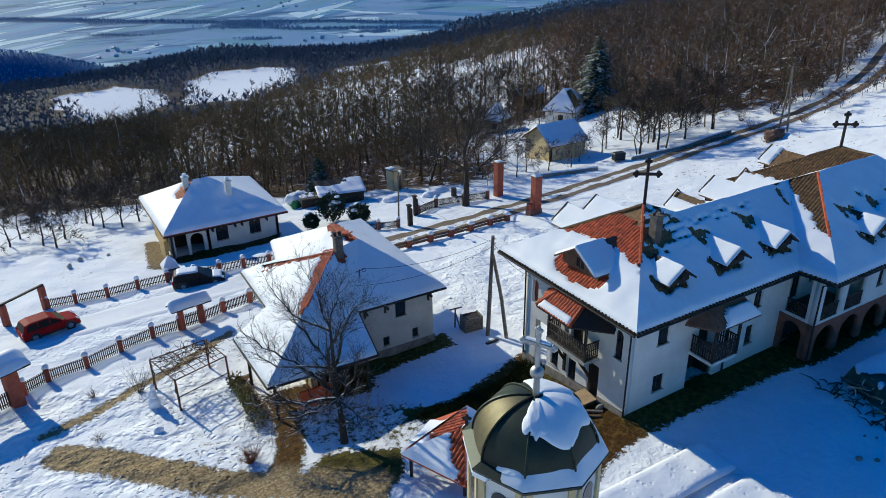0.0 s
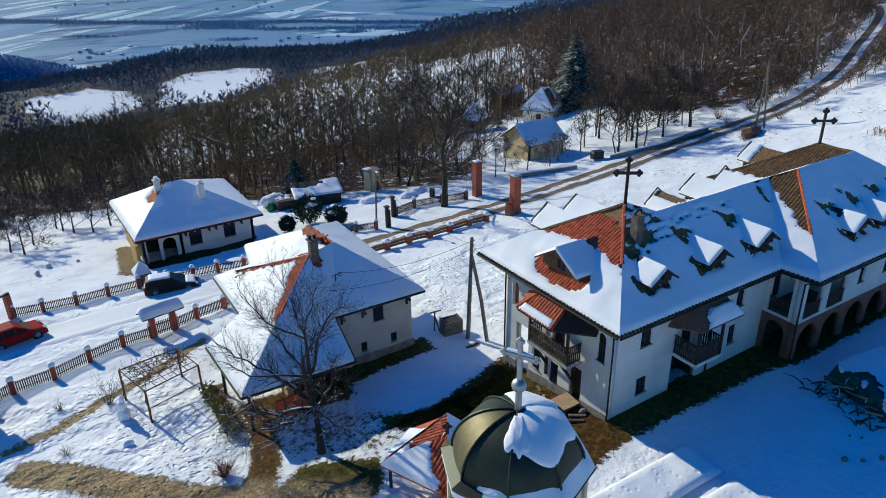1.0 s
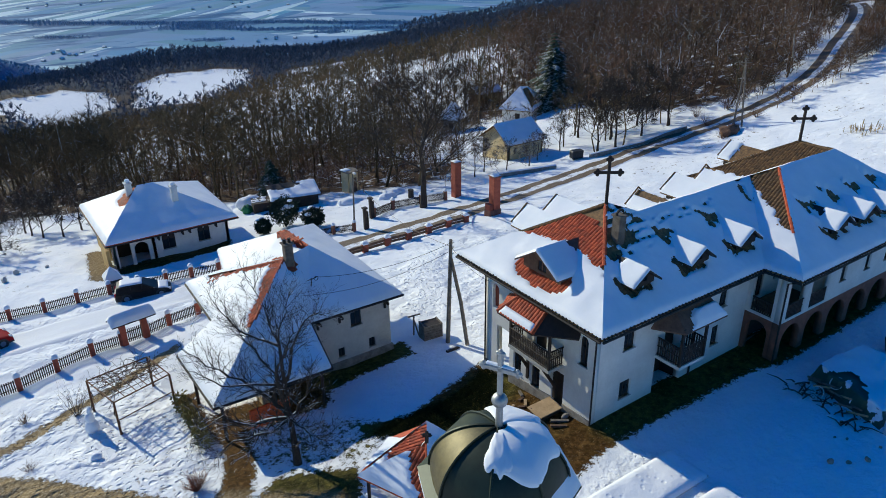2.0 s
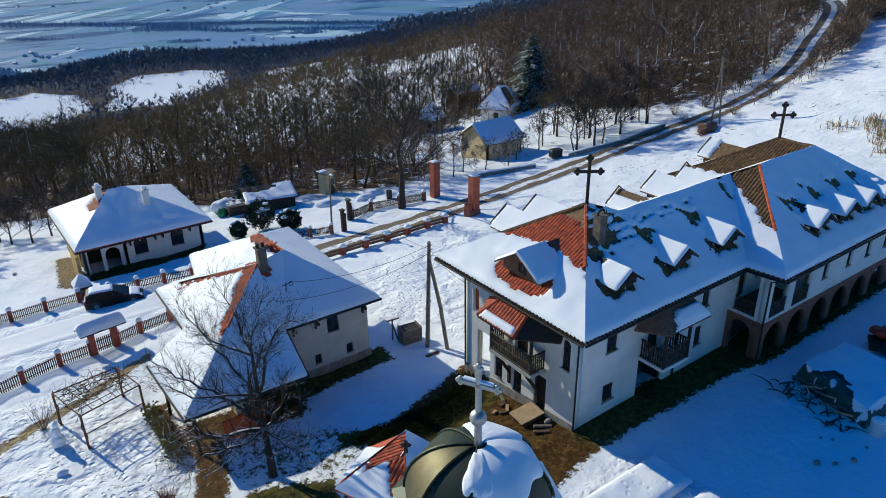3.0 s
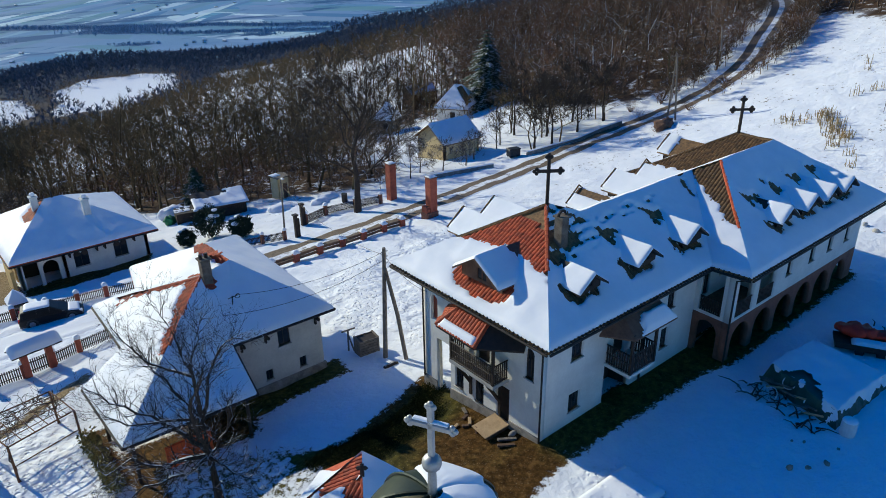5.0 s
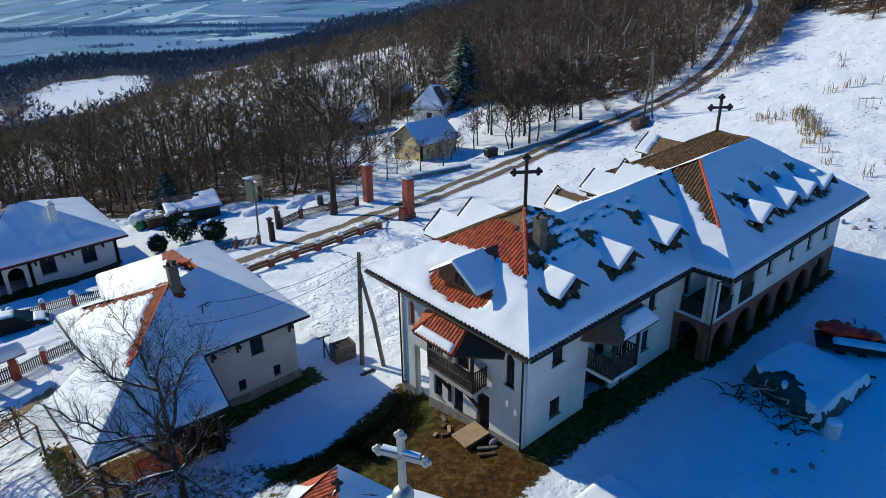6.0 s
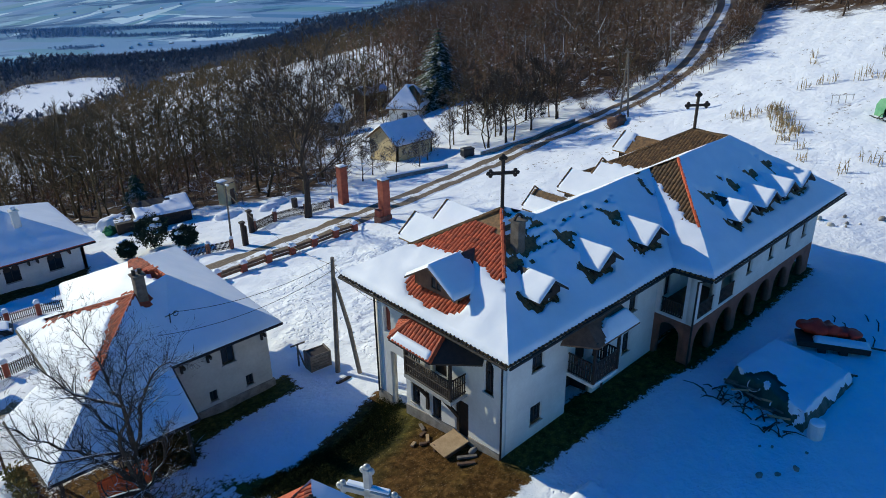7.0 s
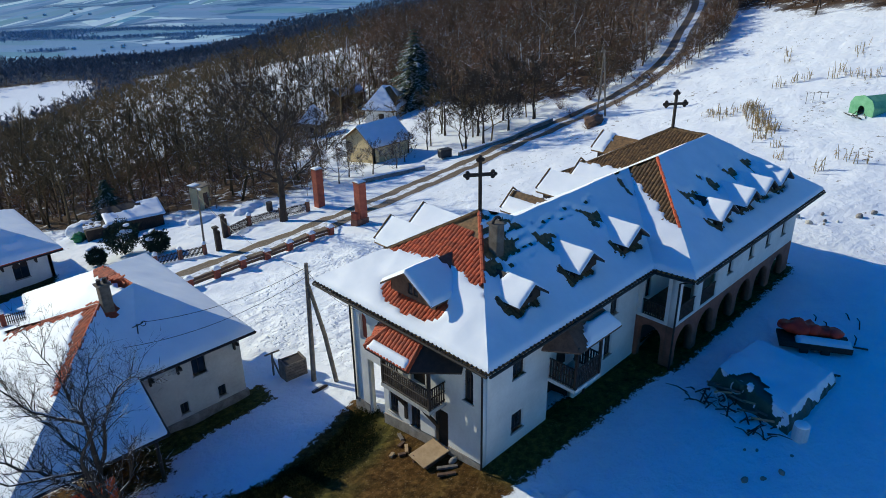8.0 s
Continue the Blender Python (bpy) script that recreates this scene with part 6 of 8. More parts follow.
plant_wood("valley_trees", scatter(-700, 2400, 1450, 3600, 8.2, 32, lambda x, y: valley_woods(x, y) * in_view(x, y)), belt_t, "wood_valley", "tree belts and copses on the valley floor, coloured with blue haze", (0.35, 0.75))
plant_wood("field_scrub", scatter(-40, 520, 470, 690, 7.2, 17, lambda x, y: 0.75 * ((woods(x, y) > 0.04) & (woods(x, y) < 0.75))), mid_t, "wood_near", "scrub along the edges of the far snowy fields", (0.3, 0.75))
brush_t = [wood_template(60 + s, 3.4, 7, 190, 0.05, 1.1) for s in range(4)]
plant_wood("undergrowth", scatter(-60, 130, 40, 125, 2.9, 12, lambda x, y: 1.25 * (1.3 - patchy(x, y)) * np.minimum(1, 1.3 * woods(x - 1, y + 2)) * seen(x, y) * wedge(x, y)), brush_t, "wood_red", "reddish-brown brush under the bare trees", (0.5, 1.1))
plant_wood("bare_woodland", scatter(68, 160, 12, 165, 3.7, 9, lambda x, y: np.maximum(0.7, patchy(x, y)) * woods(x, y) * seen(x, y)), near_t, "wood_red", "tall leafless woodland with reddish-brown twigs above the lane", (0.6, 1.12))
plant_wood("bare_woodland", scatter(-160, 340, 165, 400, 5.1, 2, lambda x, y: woods(x, y) * seen(x, y) * wedge(x, y)), mid_t, "wood_near", "leafless brown woodland further down the slope", (0.7, 1.25))
plant_wood("bare_woodland", scatter(160, 300, -10, 165, 6.0, 6, lambda x, y: woods(x, y) * seen(x, y)), mid_t, "wood_red", "leafless brown woodland behind the hill crest", (0.8, 1.3))

plant_wood("lane_side_trees", scatter(47, 84, 45, 74, 3.6, 41, lambda x, y: 0.42 * (woods(x, y) < 0.6) * smooth(-9, -5.5, -np.abs(sd_line(x, y, ROAD_LINE, 0.0) + 11)) + 0.25 * (woods(x, y) < 0.6) * (y > 50)), near_t, "wood_near", "scattered leafless trees between the wood and the lane", (0.42, 0.85))

rng = random.Random(21)
verge_spots = []
for (xa, ya), (xb, yb) in zip(ROAD_LINE[12:-1], ROAD_LINE[13:]):
    n = int(math.hypot(xb - xa, yb - ya) / 0.55)
    for k in range(n):
        f = k / n
        x, y = xa + (xb - xa) * f, ya + (yb - ya) * f
        thick = min(1.0, max(0.0, (x - 76) / 22))
        if rng.random() < 0.35 + 0.65 * thick:
            for j in range(1 + int(3 * thick)):
                verge_spots.append((x + 0.3 * rng.uniform(2, 3 + 5 * thick), y - rng.uniform(2.7, 3.4 + 3.5 * thick)))
        verge_spots.append((x - 0.3 * rng.uniform(2, 4), y + rng.uniform(2.8, 5.5)))
plant_wood("roadside_brush", verge_spots, brush_t, "wood_red", "brown leafless brush along both sides of the lane", (0.4, 1.1))

# single trees
bare_tree((17.9, 43.1), 14.5, 0.33, 5, 5, 0.55, (0.6, 0.2), "tall leafless tree by the gate, trunk dark, crown dense", "", 0.35, "bark_dark", limbs=10, twigs=6, blade=0.03)


def walnut_tree():
    """The big bare walnut: a forked leaning trunk and long low limbs, each with its own forks and twigs."""
    rng = random.Random(11)
    base = Vector((-12.35, 7.15, ground_z(-12.35, 7.15) - 0.15))
    t = thing("walnut_tree", tuple(base), "leafless walnut tree with snow along its branches beside the cottage", "tree")
    along, deep = Vector((0.86, -0.5, 0)), Vector((0.5, 0.86, 0))
    fork = Vector((-12.2, 7.9, 0.9)) - base
    trunk = [Vector((0, 0, 0)), Vector((-12.28, 7.4, -0.6)) - base, fork, Vector((-12.04, 8.54, 2.4)) - base, Vector((-12.15, 8.23, 4.8)) - base]
    bm = bmesh.new()
    tube(bm, trunk, [0.24, 0.19, 0.17, 0.115, 0.07], 8, False)
    part("trunk", bm, "bark_walnut", t)

    def limb(root, steps, r):
        """steps: sideways, up and away, in metres from the root."""
        pts = [root] + [root + along * a + Vector((0, 0, b)) + deep * c for a, b, c in steps]
        fine = []
        for p, q in zip(pts, pts[1:]):
            for k in range(3):
                w = 0.05 * (p - q).length
                fine.append(p.lerp(q, k / 3) + Vector((rng.uniform(-w, w), rng.uniform(-w, w), rng.uniform(-w, w))) * (len(fine) > 0))
        fine.append(pts[-1])
        n = len(fine) - 1
        bm = bmesh.new()
        tube(bm, fine, [r * (1 - 0.85 * k / n) for k in range(n + 1)], 6, False)
        for k in range(1, n + 1):
            d = (fine[k] - fine[k - 1]).normalized()
            for m in range(2 if k < n * 0.4 else 3):
                side = d.orthogonal().normalized()
                side.rotate(Matrix.Rotation(rng.uniform(0, math.tau), 3, d))
                nd = (d * 0.7 + side * rng.uniform(0.5, 1.0) + Vector((0, 0, 0.25))).normalized()
                grow_branch(bm, fine[k - 1].lerp(fine[k], rng.random()), nd, rng.uniform(0.55, 1.05), max(0.015, r * 0.38 * (1 - 0.6 * k / n)), 2, rng, 0.7, 4, 0.28, 0.0, 2, 0.016)
        part("limb", bm, "bark_walnut", t)

    mid, high = trunk[3], trunk[4]
    limb(fork, [(-0.9, 0.3, -0.4), (-1.6, 0.15, -0.6), (-2.9, 0.9, -0.8), (-4.0, 0.3, -0.9)], 0.13)
    limb(fork, [(-0.9, 1.1, 0.2), (-1.7, 1.7, 0.4), (-3.2, 2.6, 0.5), (-4.5, 3.6, 0.6)], 0.12)
    limb(high, [(-0.9, 0.3, 0.2), (-2.0, 0.8, 0.4), (-2.8, 2.2, 0.5)], 0.085)
    limb(fork, [(-0.1, 1.3, -0.5), (-0.2, 3.2, -0.9), (0.4, 4.4, -1.0), (0.9, 5.5, -1.2)], 0.11)
    limb(fork, [(0.5, -0.1, -0.5), (1.1, -0.3, -0.9), (2.0, -0.8, -1.2)], 0.09)
    limb(mid, [(0.5, 1.9, 0.3), (1.2, 3.3, 0.4), (2.1, 3.7, 0.5)], 0.085)
    limb(high, [(0.1, 1.0, -0.2), (0.5, 1.9, -0.3), (0.8, 3.0, -0.4)], 0.055)
    limb(high, [(-0.35, 0.9, 0.2), (-0.5, 2.0, 0.3), (-1.0, 3.3, 0.4)], 0.065)
    limb(mid, [(-1.2, 0.5, -0.6), (-2.6, 0.9, -1.2), (-3.6, 1.9, -1.4)], 0.08)
    limb(fork, [(-0.8, -0.1, -0.9), (-2.3, 0.1, -1.6), (-3.3, -0.7, -1.9)], 0.10)
    limb(fork, [(0.8, 0.9, 0.4), (1.2, 2.2, 0.7)], 0.07)
    limb(mid, [(-0.8, 0.6, 0.7), (-1.8, 1.8, 1.2), (-2.4, 3.0, 1.4)], 0.08)
    limb(trunk[1], [(0.3, 0.8, -0.5), (0.9, 1.1, -1.1)], 0.06)
    return t


walnut_tree()
for i, (x, y, h) in enumerate(((53.8, 55.8, 9.5), (49.4, 47.5, 6.0), (51.6, 46.3, 9.0), (54.6, 50.1, 8.0), (61.8, 51.6, 8.5), (62.5, 46.5, 8.0), (57.8, 47.2, 5.5))):
    bare_tree((x, y), h, 0.15, 30 + i, 4, 0.65, (0.2, 0.1), "slender leafless tree beside the lane", "trees by the lane", 0.3, "bark_dark", twigs=9, blade=0.04, limbs=8)
for i, (x, y, h) in enumerate(((47.6, 53.1, 4.5), (41.7, 51.2, 3.6), (35.4, 50.1, 3.8), (33.3, 52.2, 4.0), (38.6, 49.3, 3.2), (30.5, 50.5, 5.0), (27.5, 54.0, 6.0))):
    bare_tree((x, y), h, 0.08, 50 + i, 4, 0.8, (0.1, 0.1), "small leafless fruit tree in the snow", "small fruit trees", 0.25, "bark", twigs=6, blade=0.03)
for i, (x, y) in enumerate(((-24.5, 67.8), (-22.1, 70.3), (-18.6, 76.3), (-17.6, 72.5), (-15.6, 70.4), (-19.1, 79.5), (-23.2, 64.3), (-13.3, 73.2), (-28.0, 72.0), (-31.0, 68.0), (-27.0, 77.0), (-10.5, 70.0), (-33.5, 75.5), (-36.0, 70.5))):
    bare_tree((x, y), 5.0 + (i * 37 % 10) * 0.12, 0.10, 70 + i, 4, 0.85, (0.15, 0), "low leafless fruit tree in the orchard", "orchard trees", 0.22, "bark_dark", twigs=8, blade=0.035)
spruce((71.0, 80.5), 14.5, 14.5, 3, "tall dark spruce dusted with snow behind the far cottage", "needles_snowy")
spruce((8.5, 64.5), 5.6, 4.4, 4, "small dark spruce heaped with snow at the wood's edge", "needles_snowy")
evergreen_bush((3.9, 48.6), 3.7, 3.9, 5, "tall dark evergreen bush in the snow")
evergreen_bush((6.1, 46.2), 2.3, 2.8, 6, "round clipped evergreen bush with snow on it")
evergreen_bush((1.3, 48.3), 1.8, 1.9, 7, "low evergreen bush heaped with snow")
shrub((-20.5, 20.5), 2.0, 1.6, 1, "bare upright garden shrub beside the pergola", "bark")
shrub((-16.9, 8.5), 1.05, 0.75, 2, "low reddish-brown twiggy shrub in the snow", "twig_red", 90)
shrub((-23.1, 21.8), 0.6, 0.6, 3, "low dry garden plant in the snow", "twig", 24)
shrub((-23.3, 16.3), 0.5, 0.6, 4, "low dry garden plant beside the path", "twig", 24)
for i, (x, y, h) in enumerate(((63.8, 40.9, 1.8), (66.8, 45.0, 2.2), (70.5, 42.4, 2.4), (75.0, 43.2, 2.6), (62.5, 36.0, 1.4), (80.5, 43.5, 2.4), (86, 45.5, 2.6), (68.5, 36.6, 1.6), (59.2, 35.0, 1.1))):
    shrub((x, y), h, 2.4, 10 + i, "reddish-brown leafless thicket beside the lane", "twig", 46)


def hedge(line, height, width, seed, label, mat="leaves", leaf=0.11, count=150):
    rng = random.Random(seed)
    x0, y0 = line[0]
    h = thing("hedge", (x0, y0, ground_z(x0, y0)), label, "hedge")
    bm = bmesh.new()
    for (xa, ya), (xb, yb) in zip(line, line[1:]):
        n = int(math.hypot(xb - xa, yb - ya) / 0.45) + 1
        for k in range(n):
            x, y = xa + (xb - xa) * k / n, ya + (yb - ya) * k / n
            leafy_mass(bm, (x - x0, y - y0, ground_z(x, y) - ground_z(x0, y0) + height * 0.5), height * 0.6, count, leaf, rng, (width / height, width / height if leaf < 0.1 else 1, 1), 0.3)
    part("foliage", bm, mat, h)
    return h


hedge([(-15.35, 17.2), (-15.5, 11.4)], 1.0, 0.9, 1, "low olive-brown hedge along the cottage wall", "hedge_dry")
for seed, line in ((5, [(-7.4, 5.6), (-6.2, 6.0), (-4.4, 6.1), (-2.4, 6.4), (-0.6, 7.2), (0.2, 7.8)]), (6, [(-6.6, 5.0), (-4.6, 5.2), (-2.6, 5.4), (-0.9, 6.2)])):
    hedge(line, 0.26, 1.5, seed, "dark ivy and brambles over the shaded bank", "ivy", 0.045, 420)
hedge([(-8.2, 6.4), (-7.0, 6.6), (-5.4, 6.5), (-3.8, 6.4), (-2.0, 6.9), (-0.4, 7.7)], 0.30, 0.9, 2, "low trailing evergreen cover on the bank", "ivy", 0.05, 330)


# ---- fences, gates and posts ----
def snow_cap(bm, x0, x1, y0, y1, z, h):
    """A soft cushion of snow on a flat top."""
    n = 4
    grid = []
    for i in range(n + 1):
        row = []
        for j in range(n + 1):
            u, v = j / n, i / n
            e = min(min(u, 1 - u), min(v, 1 - v)) * 4
            row.append(bm.verts.new((x0 + (x1 - x0) * u, y0 + (y1 - y0) * v, z + h * (0.35 + 0.65 * min(1, e)) + 0.02 * noise.noise(Vector((x0 + u, y0 + v, z))))))
        grid.append(row)
    for g0, g1 in zip(grid, grid[1:]):
        for j in range(n):
            bm.faces.new((g0[j], g0[j + 1], g1[j + 1], g1[j]))
    ring = [grid[0][j] for j in range(n)] + [grid[i][n] for i in range(n)] + [grid[n][j] for j in range(n, 0, -1)] + [grid[i][0] for i in range(n, 0, -1)]
    low = [bm.verts.new((v.co.x, v.co.y, z)) for v in ring]
    for k in range(len(ring)):
        l = (k + 1) % len(ring)
        bm.faces.new((ring[k], low[k], low[l], ring[l]))


def pillar_fence(name, posts, label, height=0.95, pillar=0.34, mat="brick", pickets="timber", pitch=0.13, boards=False):
    """Brick pillars with snow caps and picket panels between them."""
    x0, y0 = posts[0]
    f = thing(name, (x0, y0, ground_z(x0, y0)), label, "fence")
    base = ground_z(x0, y0)
    me = bpy.data.meshes.new("picket")
    bm = bmesh.new()
    quad_box(bm, -0.035, 0.035, -0.012, 0.012, 0.02, height * 0.92)
    bm.verts.ensure_lookup_table()
    bm.to_mesh(me)
    bm.free()
    me.materials.append(MAT[pickets])
    for i, (x, y) in enumerate(posts):
        z = ground_z(x, y) - base
        bm = bmesh.new()
        quad_box(bm, x - x0 - pillar / 2, x - x0 + pillar / 2, y - y0 - pillar / 2, y - y0 + pillar / 2, z - 0.3, z + height + 0.12, 0.02)
        p = part("pillar", bm, mat, f)
        bm = bmesh.new()
        snow_cap(bm, x - x0 - pillar * 0.62, x - x0 + pillar * 0.62, y - y0 - pillar * 0.62, y - y0 + pillar * 0.62, z + height + 0.11, 0.26)
        part("snow_cap", bm, "snow", p, "", True)
    for i, ((xa, ya), (xb, yb)) in enumerate(zip(posts, posts[1:])):
        za, zb = ground_z(xa, ya) - base, ground_z(xb, yb) - base
        bm = bmesh.new()
        for hgt in (0.25, height * 0.78):
            tube(bm, [(xa - x0, ya - y0, za + hgt), (xb - x0, yb - y0, zb + hgt)], 0.035, 4)
        r = part("panel", bm, pickets, f)
        if boards:
            d = Vector((xb - xa, yb - ya)).normalized() * pillar / 2
            for hgt in (0.12, 0.42):
                bm = bmesh.new()
                p, q = (xa - x0 + d.x, ya - y0 + d.y), (xb - x0 - d.x, yb - y0 - d.y)
                w = Vector((-d.y, d.x)).normalized() * 0.03
                vs = [bm.verts.new((c[0] + w.x * k, c[1] + w.y * k, zc + hgt + up)) for k in (-1, 1) for up in (0, 0.24) for c, zc in ((p, za), (q, zb))]
                for face in ((0, 1, 3, 2), (4, 6, 7, 5), (0, 4, 5, 1), (2, 3, 7, 6), (0, 2, 6, 4), (1, 5, 7, 3)):
                    bm.faces.new([vs[c] for c in face])
                part("board", bm, pickets, r)
            continue
        n = max(2, int(math.hypot(xb - xa, yb - ya) / pitch))
        ang = math.degrees(math.atan2(yb - ya, xb - xa))
        for k in range(1, n):
            t = k / n
            ob = new("picket", me)
            ob.parent = r
            ob.matrix_basis = pose(xa - x0 + (xb - xa) * t, ya - y0 + (yb - ya) * t - 0.03, za + (zb - za) * t + random.uniform(0, 0.03), 0, 0, ang)
    return f


pillar_fence("picket_fence", [(-24.9, 41.5), (-22.7, 41.2), (-20.2, 41.1), (-17.7, 41.0), (-15.2, 40.9), (-12.9, 40.5), (-10.7, 40.1), (-8.6, 39.7), (-6.3, 39.3), (-4.0, 39.0)], "dark picket fence with red brick pillars capped in snow")
pillar_fence("picket_fence", [(-26.8, 25.2), (-25.4, 26.3), (-23.0, 26.9), (-20.7, 27.8), (-18.4, 28.6), (-16.4, 29.0)], "dark picket fence with brick pillars along the garden")
pillar_fence("picket_fence", [(-14.6, 29.4), (-12.9, 30.0), (-10.6, 30.6), (-8.4, 31.2)], "short dark picket fence with brick pillars beside the garden gate")
pillar_fence("brick_fence", [(0.6, 33.6), (3.2, 33.7), (5.6, 33.8), (8.0, 33.9), (10.4, 34.0), (12.8, 34.2), (15.2, 34.3), (17.4, 34.4)], "low lane fence of brick pillars and dark boards, snow on top", 0.68, 0.5, "brick", "timber_brown", 0.16, True)
pillar_fence("picket_fence", [(4.2, 42.3), (6.2, 41.7), (8.2, 41.0)], "short picket fence beside the lane", 0.9, 0.3, "brick_dark", "timber", 0.11)
pillar_fence("picket_fence", [(12.3, 44.3), (15.2, 45.2), (18.6, 44.7), (21.2, 43.6)], "dark picket fence beside the big tree", 1.05, 0.35, "brick_dark", "timber", 0.11)


def roofed_gate(at, rz, span, label, tall=1.95, pier=0.2, deep=0.0):
    """Two brick posts under a small roof with deep snow, and a picket leaf."""
    g = thing("garden_gate", (at[0], at[1], ground_z(*at)), label, "gate", "roofed garden gates", "", rz)
    for x in (-span / 2, span / 2):
        bm = bmesh.new()
        quad_box(bm, x - pier, x + pier, -pier, pier, -0.4, tall, 0.02)
        part("gate_post", bm, "brick", g)
    x0, y0, y1, e = span / 2 + 0.55 + pier, -0.6 - deep, 0.7 + deep, tall - 0.1
    ridge = e + 0.35 + 0.3 * deep
    roof_body("gate_roof", [[(-x0, y0, e), (x0, y0, e), (x0, 0.05, ridge), (-x0, 0.05, ridge)], [(-x0, 0.05, ridge), (x0, 0.05, ridge), (x0, y1, e), (-x0, y1, e)]], 0.09, "timber", g)
    bm = bmesh.new()
    n, m = 18, 12
    grid = []
    for i in range(m + 1):
        row = []
        for j in range(n + 1):
            u, v = j / n, i / m
            k = min(1.0, min(min(u, 1 - u) * 7, min(v, 1 - v) * 5))
            y = y0 - 0.04 + (y1 - y0 + 0.08) * v
            zr = e + (ridge - e) * (1 - min(1.0, abs(y - 0.05) / ((y1 - y0) / 2)))
            row.append(bm.verts.new(((u - 0.5) * (2 * x0 + 0.1), y, zr + 0.02 + 0.30 * math.sqrt(max(0, 1 - (1 - k) ** 2)) + 0.04 * noise.noise(Vector((u * 5, v * 3, at[0]))))))
        grid.append(row)
    for g0, g1 in zip(grid, grid[1:]):
        for j in range(n):
            bm.faces.new((g0[j], g0[j + 1], g1[j + 1], g1[j]))
    part("roof_snow", bm, "snow", g, "", True)
    bm = bmesh.new()
    k = -span / 2 + pier + 0.1
    while k < span / 2 - pier:
        quad_box(bm, k, k + 0.07, -0.02, 0.02, 0.05, 1.1)
        k += 0.13
    for z in (0.25, 0.85):
        quad_box(bm, -span / 2 + pier + 0.02, span / 2 - pier - 0.02, -0.05, -0.02, z, z + 0.08)
    part("gate_leaf", bm, "timber", g)
    return g


roofed_gate((-15.5, 29.0), 8, 1.5, "garden gate with brick posts under a roof heaped with snow")
roofed_gate((-28.35, 23.6), 24, 2.5, "tall garden gate with thick brick piers under a broad snowy roof", 2.95, 0.38, 0.55)


def timber_portal():
    g = thing("yard_portal", (-26.4, 40.5, ground_z(-26.4, 40.5)), "red-brown gateway of two posts and a beam", "gate", "", "", 35)
    for x in (-1.75, 1.75):
        box("post", x - 0.22, x + 0.22, -0.22, 0.22, -0.4, 2.1, "brick", g, "", 0.02)
    bm = bmesh.new()
    quad_box(bm, -2.0, 2.0, -0.1, 0.1, 2.05, 2.2, 0.01)
    part("beam", bm, "timber", g)
    return g


timber_portal()


def entrance_pillar(at, label, step=False):
    p = thing("entrance_pillar", (at[0], at[1], ground_z(*at)), label, "pillar", "entrance pillars")
    bm = bmesh.new()
    quad_box(bm, -0.42, 0.42, -0.42, 0.42, -0.5, 4.05, 0.02)
    part("shaft", bm, "brick", p)
    bm = bmesh.new()
    quad_box(bm, -0.5, 0.5, -0.5, 0.5, 4.05, 4.16, 0.02)
    part("cap", bm, "brick_dark", p)
    bm = bmesh.new()
    snow_cap(bm, -0.45, 0.45, -0.45, 0.45, 4.16, 0.12)
    part("snow_cap", bm, "snow", p, "", True)
    if step:
        box("buttress", -0.95, 0.5, -0.5, 0.5, -0.5, 0.6, "brick_dark", p, "", 0.03)
        bm = bmesh.new()
        quad_box(bm, -0.92, -0.5, -0.4, 0.4, 0.55, 1.25, 0.02)
        part("side_post", bm, "brick", p)
    return p


entrance_pillar((22.8, 43.7), "tall square red brick pillar at the lane")
entrance_pillar((21.0, 34.3), "tall square red brick pillar on a stepped base", True)
for x, y in ((9.3, 40.6), (11.8, 44.0)):
    t = thing("gate_post", (x, y, ground_z(x, y)), "heavy dark timber gate post with a carved head", "post", "timber gate posts")
    box("post", -0.16, 0.16, -0.16, 0.16, -0.4, 2.2, "timber", t, "", 0.02)
    box("post_head", -0.25, 0.25, -0.25, 0.25, 2.2, 2.38, "timber", t, "", 0.03)
    box("back_stay", 0.2, 0.36, -0.12, 0.12, -0.4, 1.9, "timber", t, "", 0.02)

lamp_post = thing("lamp_post", (8.2, 41.0, ground_z(8.2, 41.0)), "weathered grey lamp post leaning slightly", "lamp post")
rod("pole", [(0, 0, -0.4), (0.25, 0, 6.2)], [0.11, 0.07], "timber_grey", lamp_post, "", 8)
rod("arm", [(0.25, 0, 6.1), (0.1, -0.5, 6.35)], 0.03, "iron", lamp_post)
box("lantern", -0.02, 0.22, -0.85, -0.45, 6.27, 6.42, "plastic_white", lamp_post, "", 0.03)


def utility_poles():
    p = thing("utility_pole", (0.3, 12.7, ground_z(0.3, 12.7)), "dark timber utility pole with a leaning strut and cables", "pole")
    top = Vector((-0.15, -0.7, 7.45))
    rod("pole", [(0, 0, -0.5), (-0.07, -0.35, 3.5), top], [0.15, 0.13, 0.10], "timber_grey", p, "", 8)
    rod("strut", [(0.75, -1.25, -0.5), (0.35, -1.0, 3.2), (-0.12, -0.66, 6.2)], [0.13, 0.12, 0.10], "timber_grey", p, "", 8)
    for z in (7.2, 6.9, 6.5):
        rod("insulator", [top + Vector((0.08, 0, z - 7.45)), top + Vector((0.22, 0, z - 7.40))], 0.045, "plastic_white", p)
    return p


utility_poles()


def cable(name, a, b, sag, label, r=0.014):
    c = thing(name, a, label, "cable", "overhead cables")
    d = Vector(b) - Vector(a)
    rod("wire", [d * (k / 14) - Vector((0, 0, sag * 4 * (k / 14) * (1 - k / 14))) for k in range(15)], r, "iron", c, "", 4)


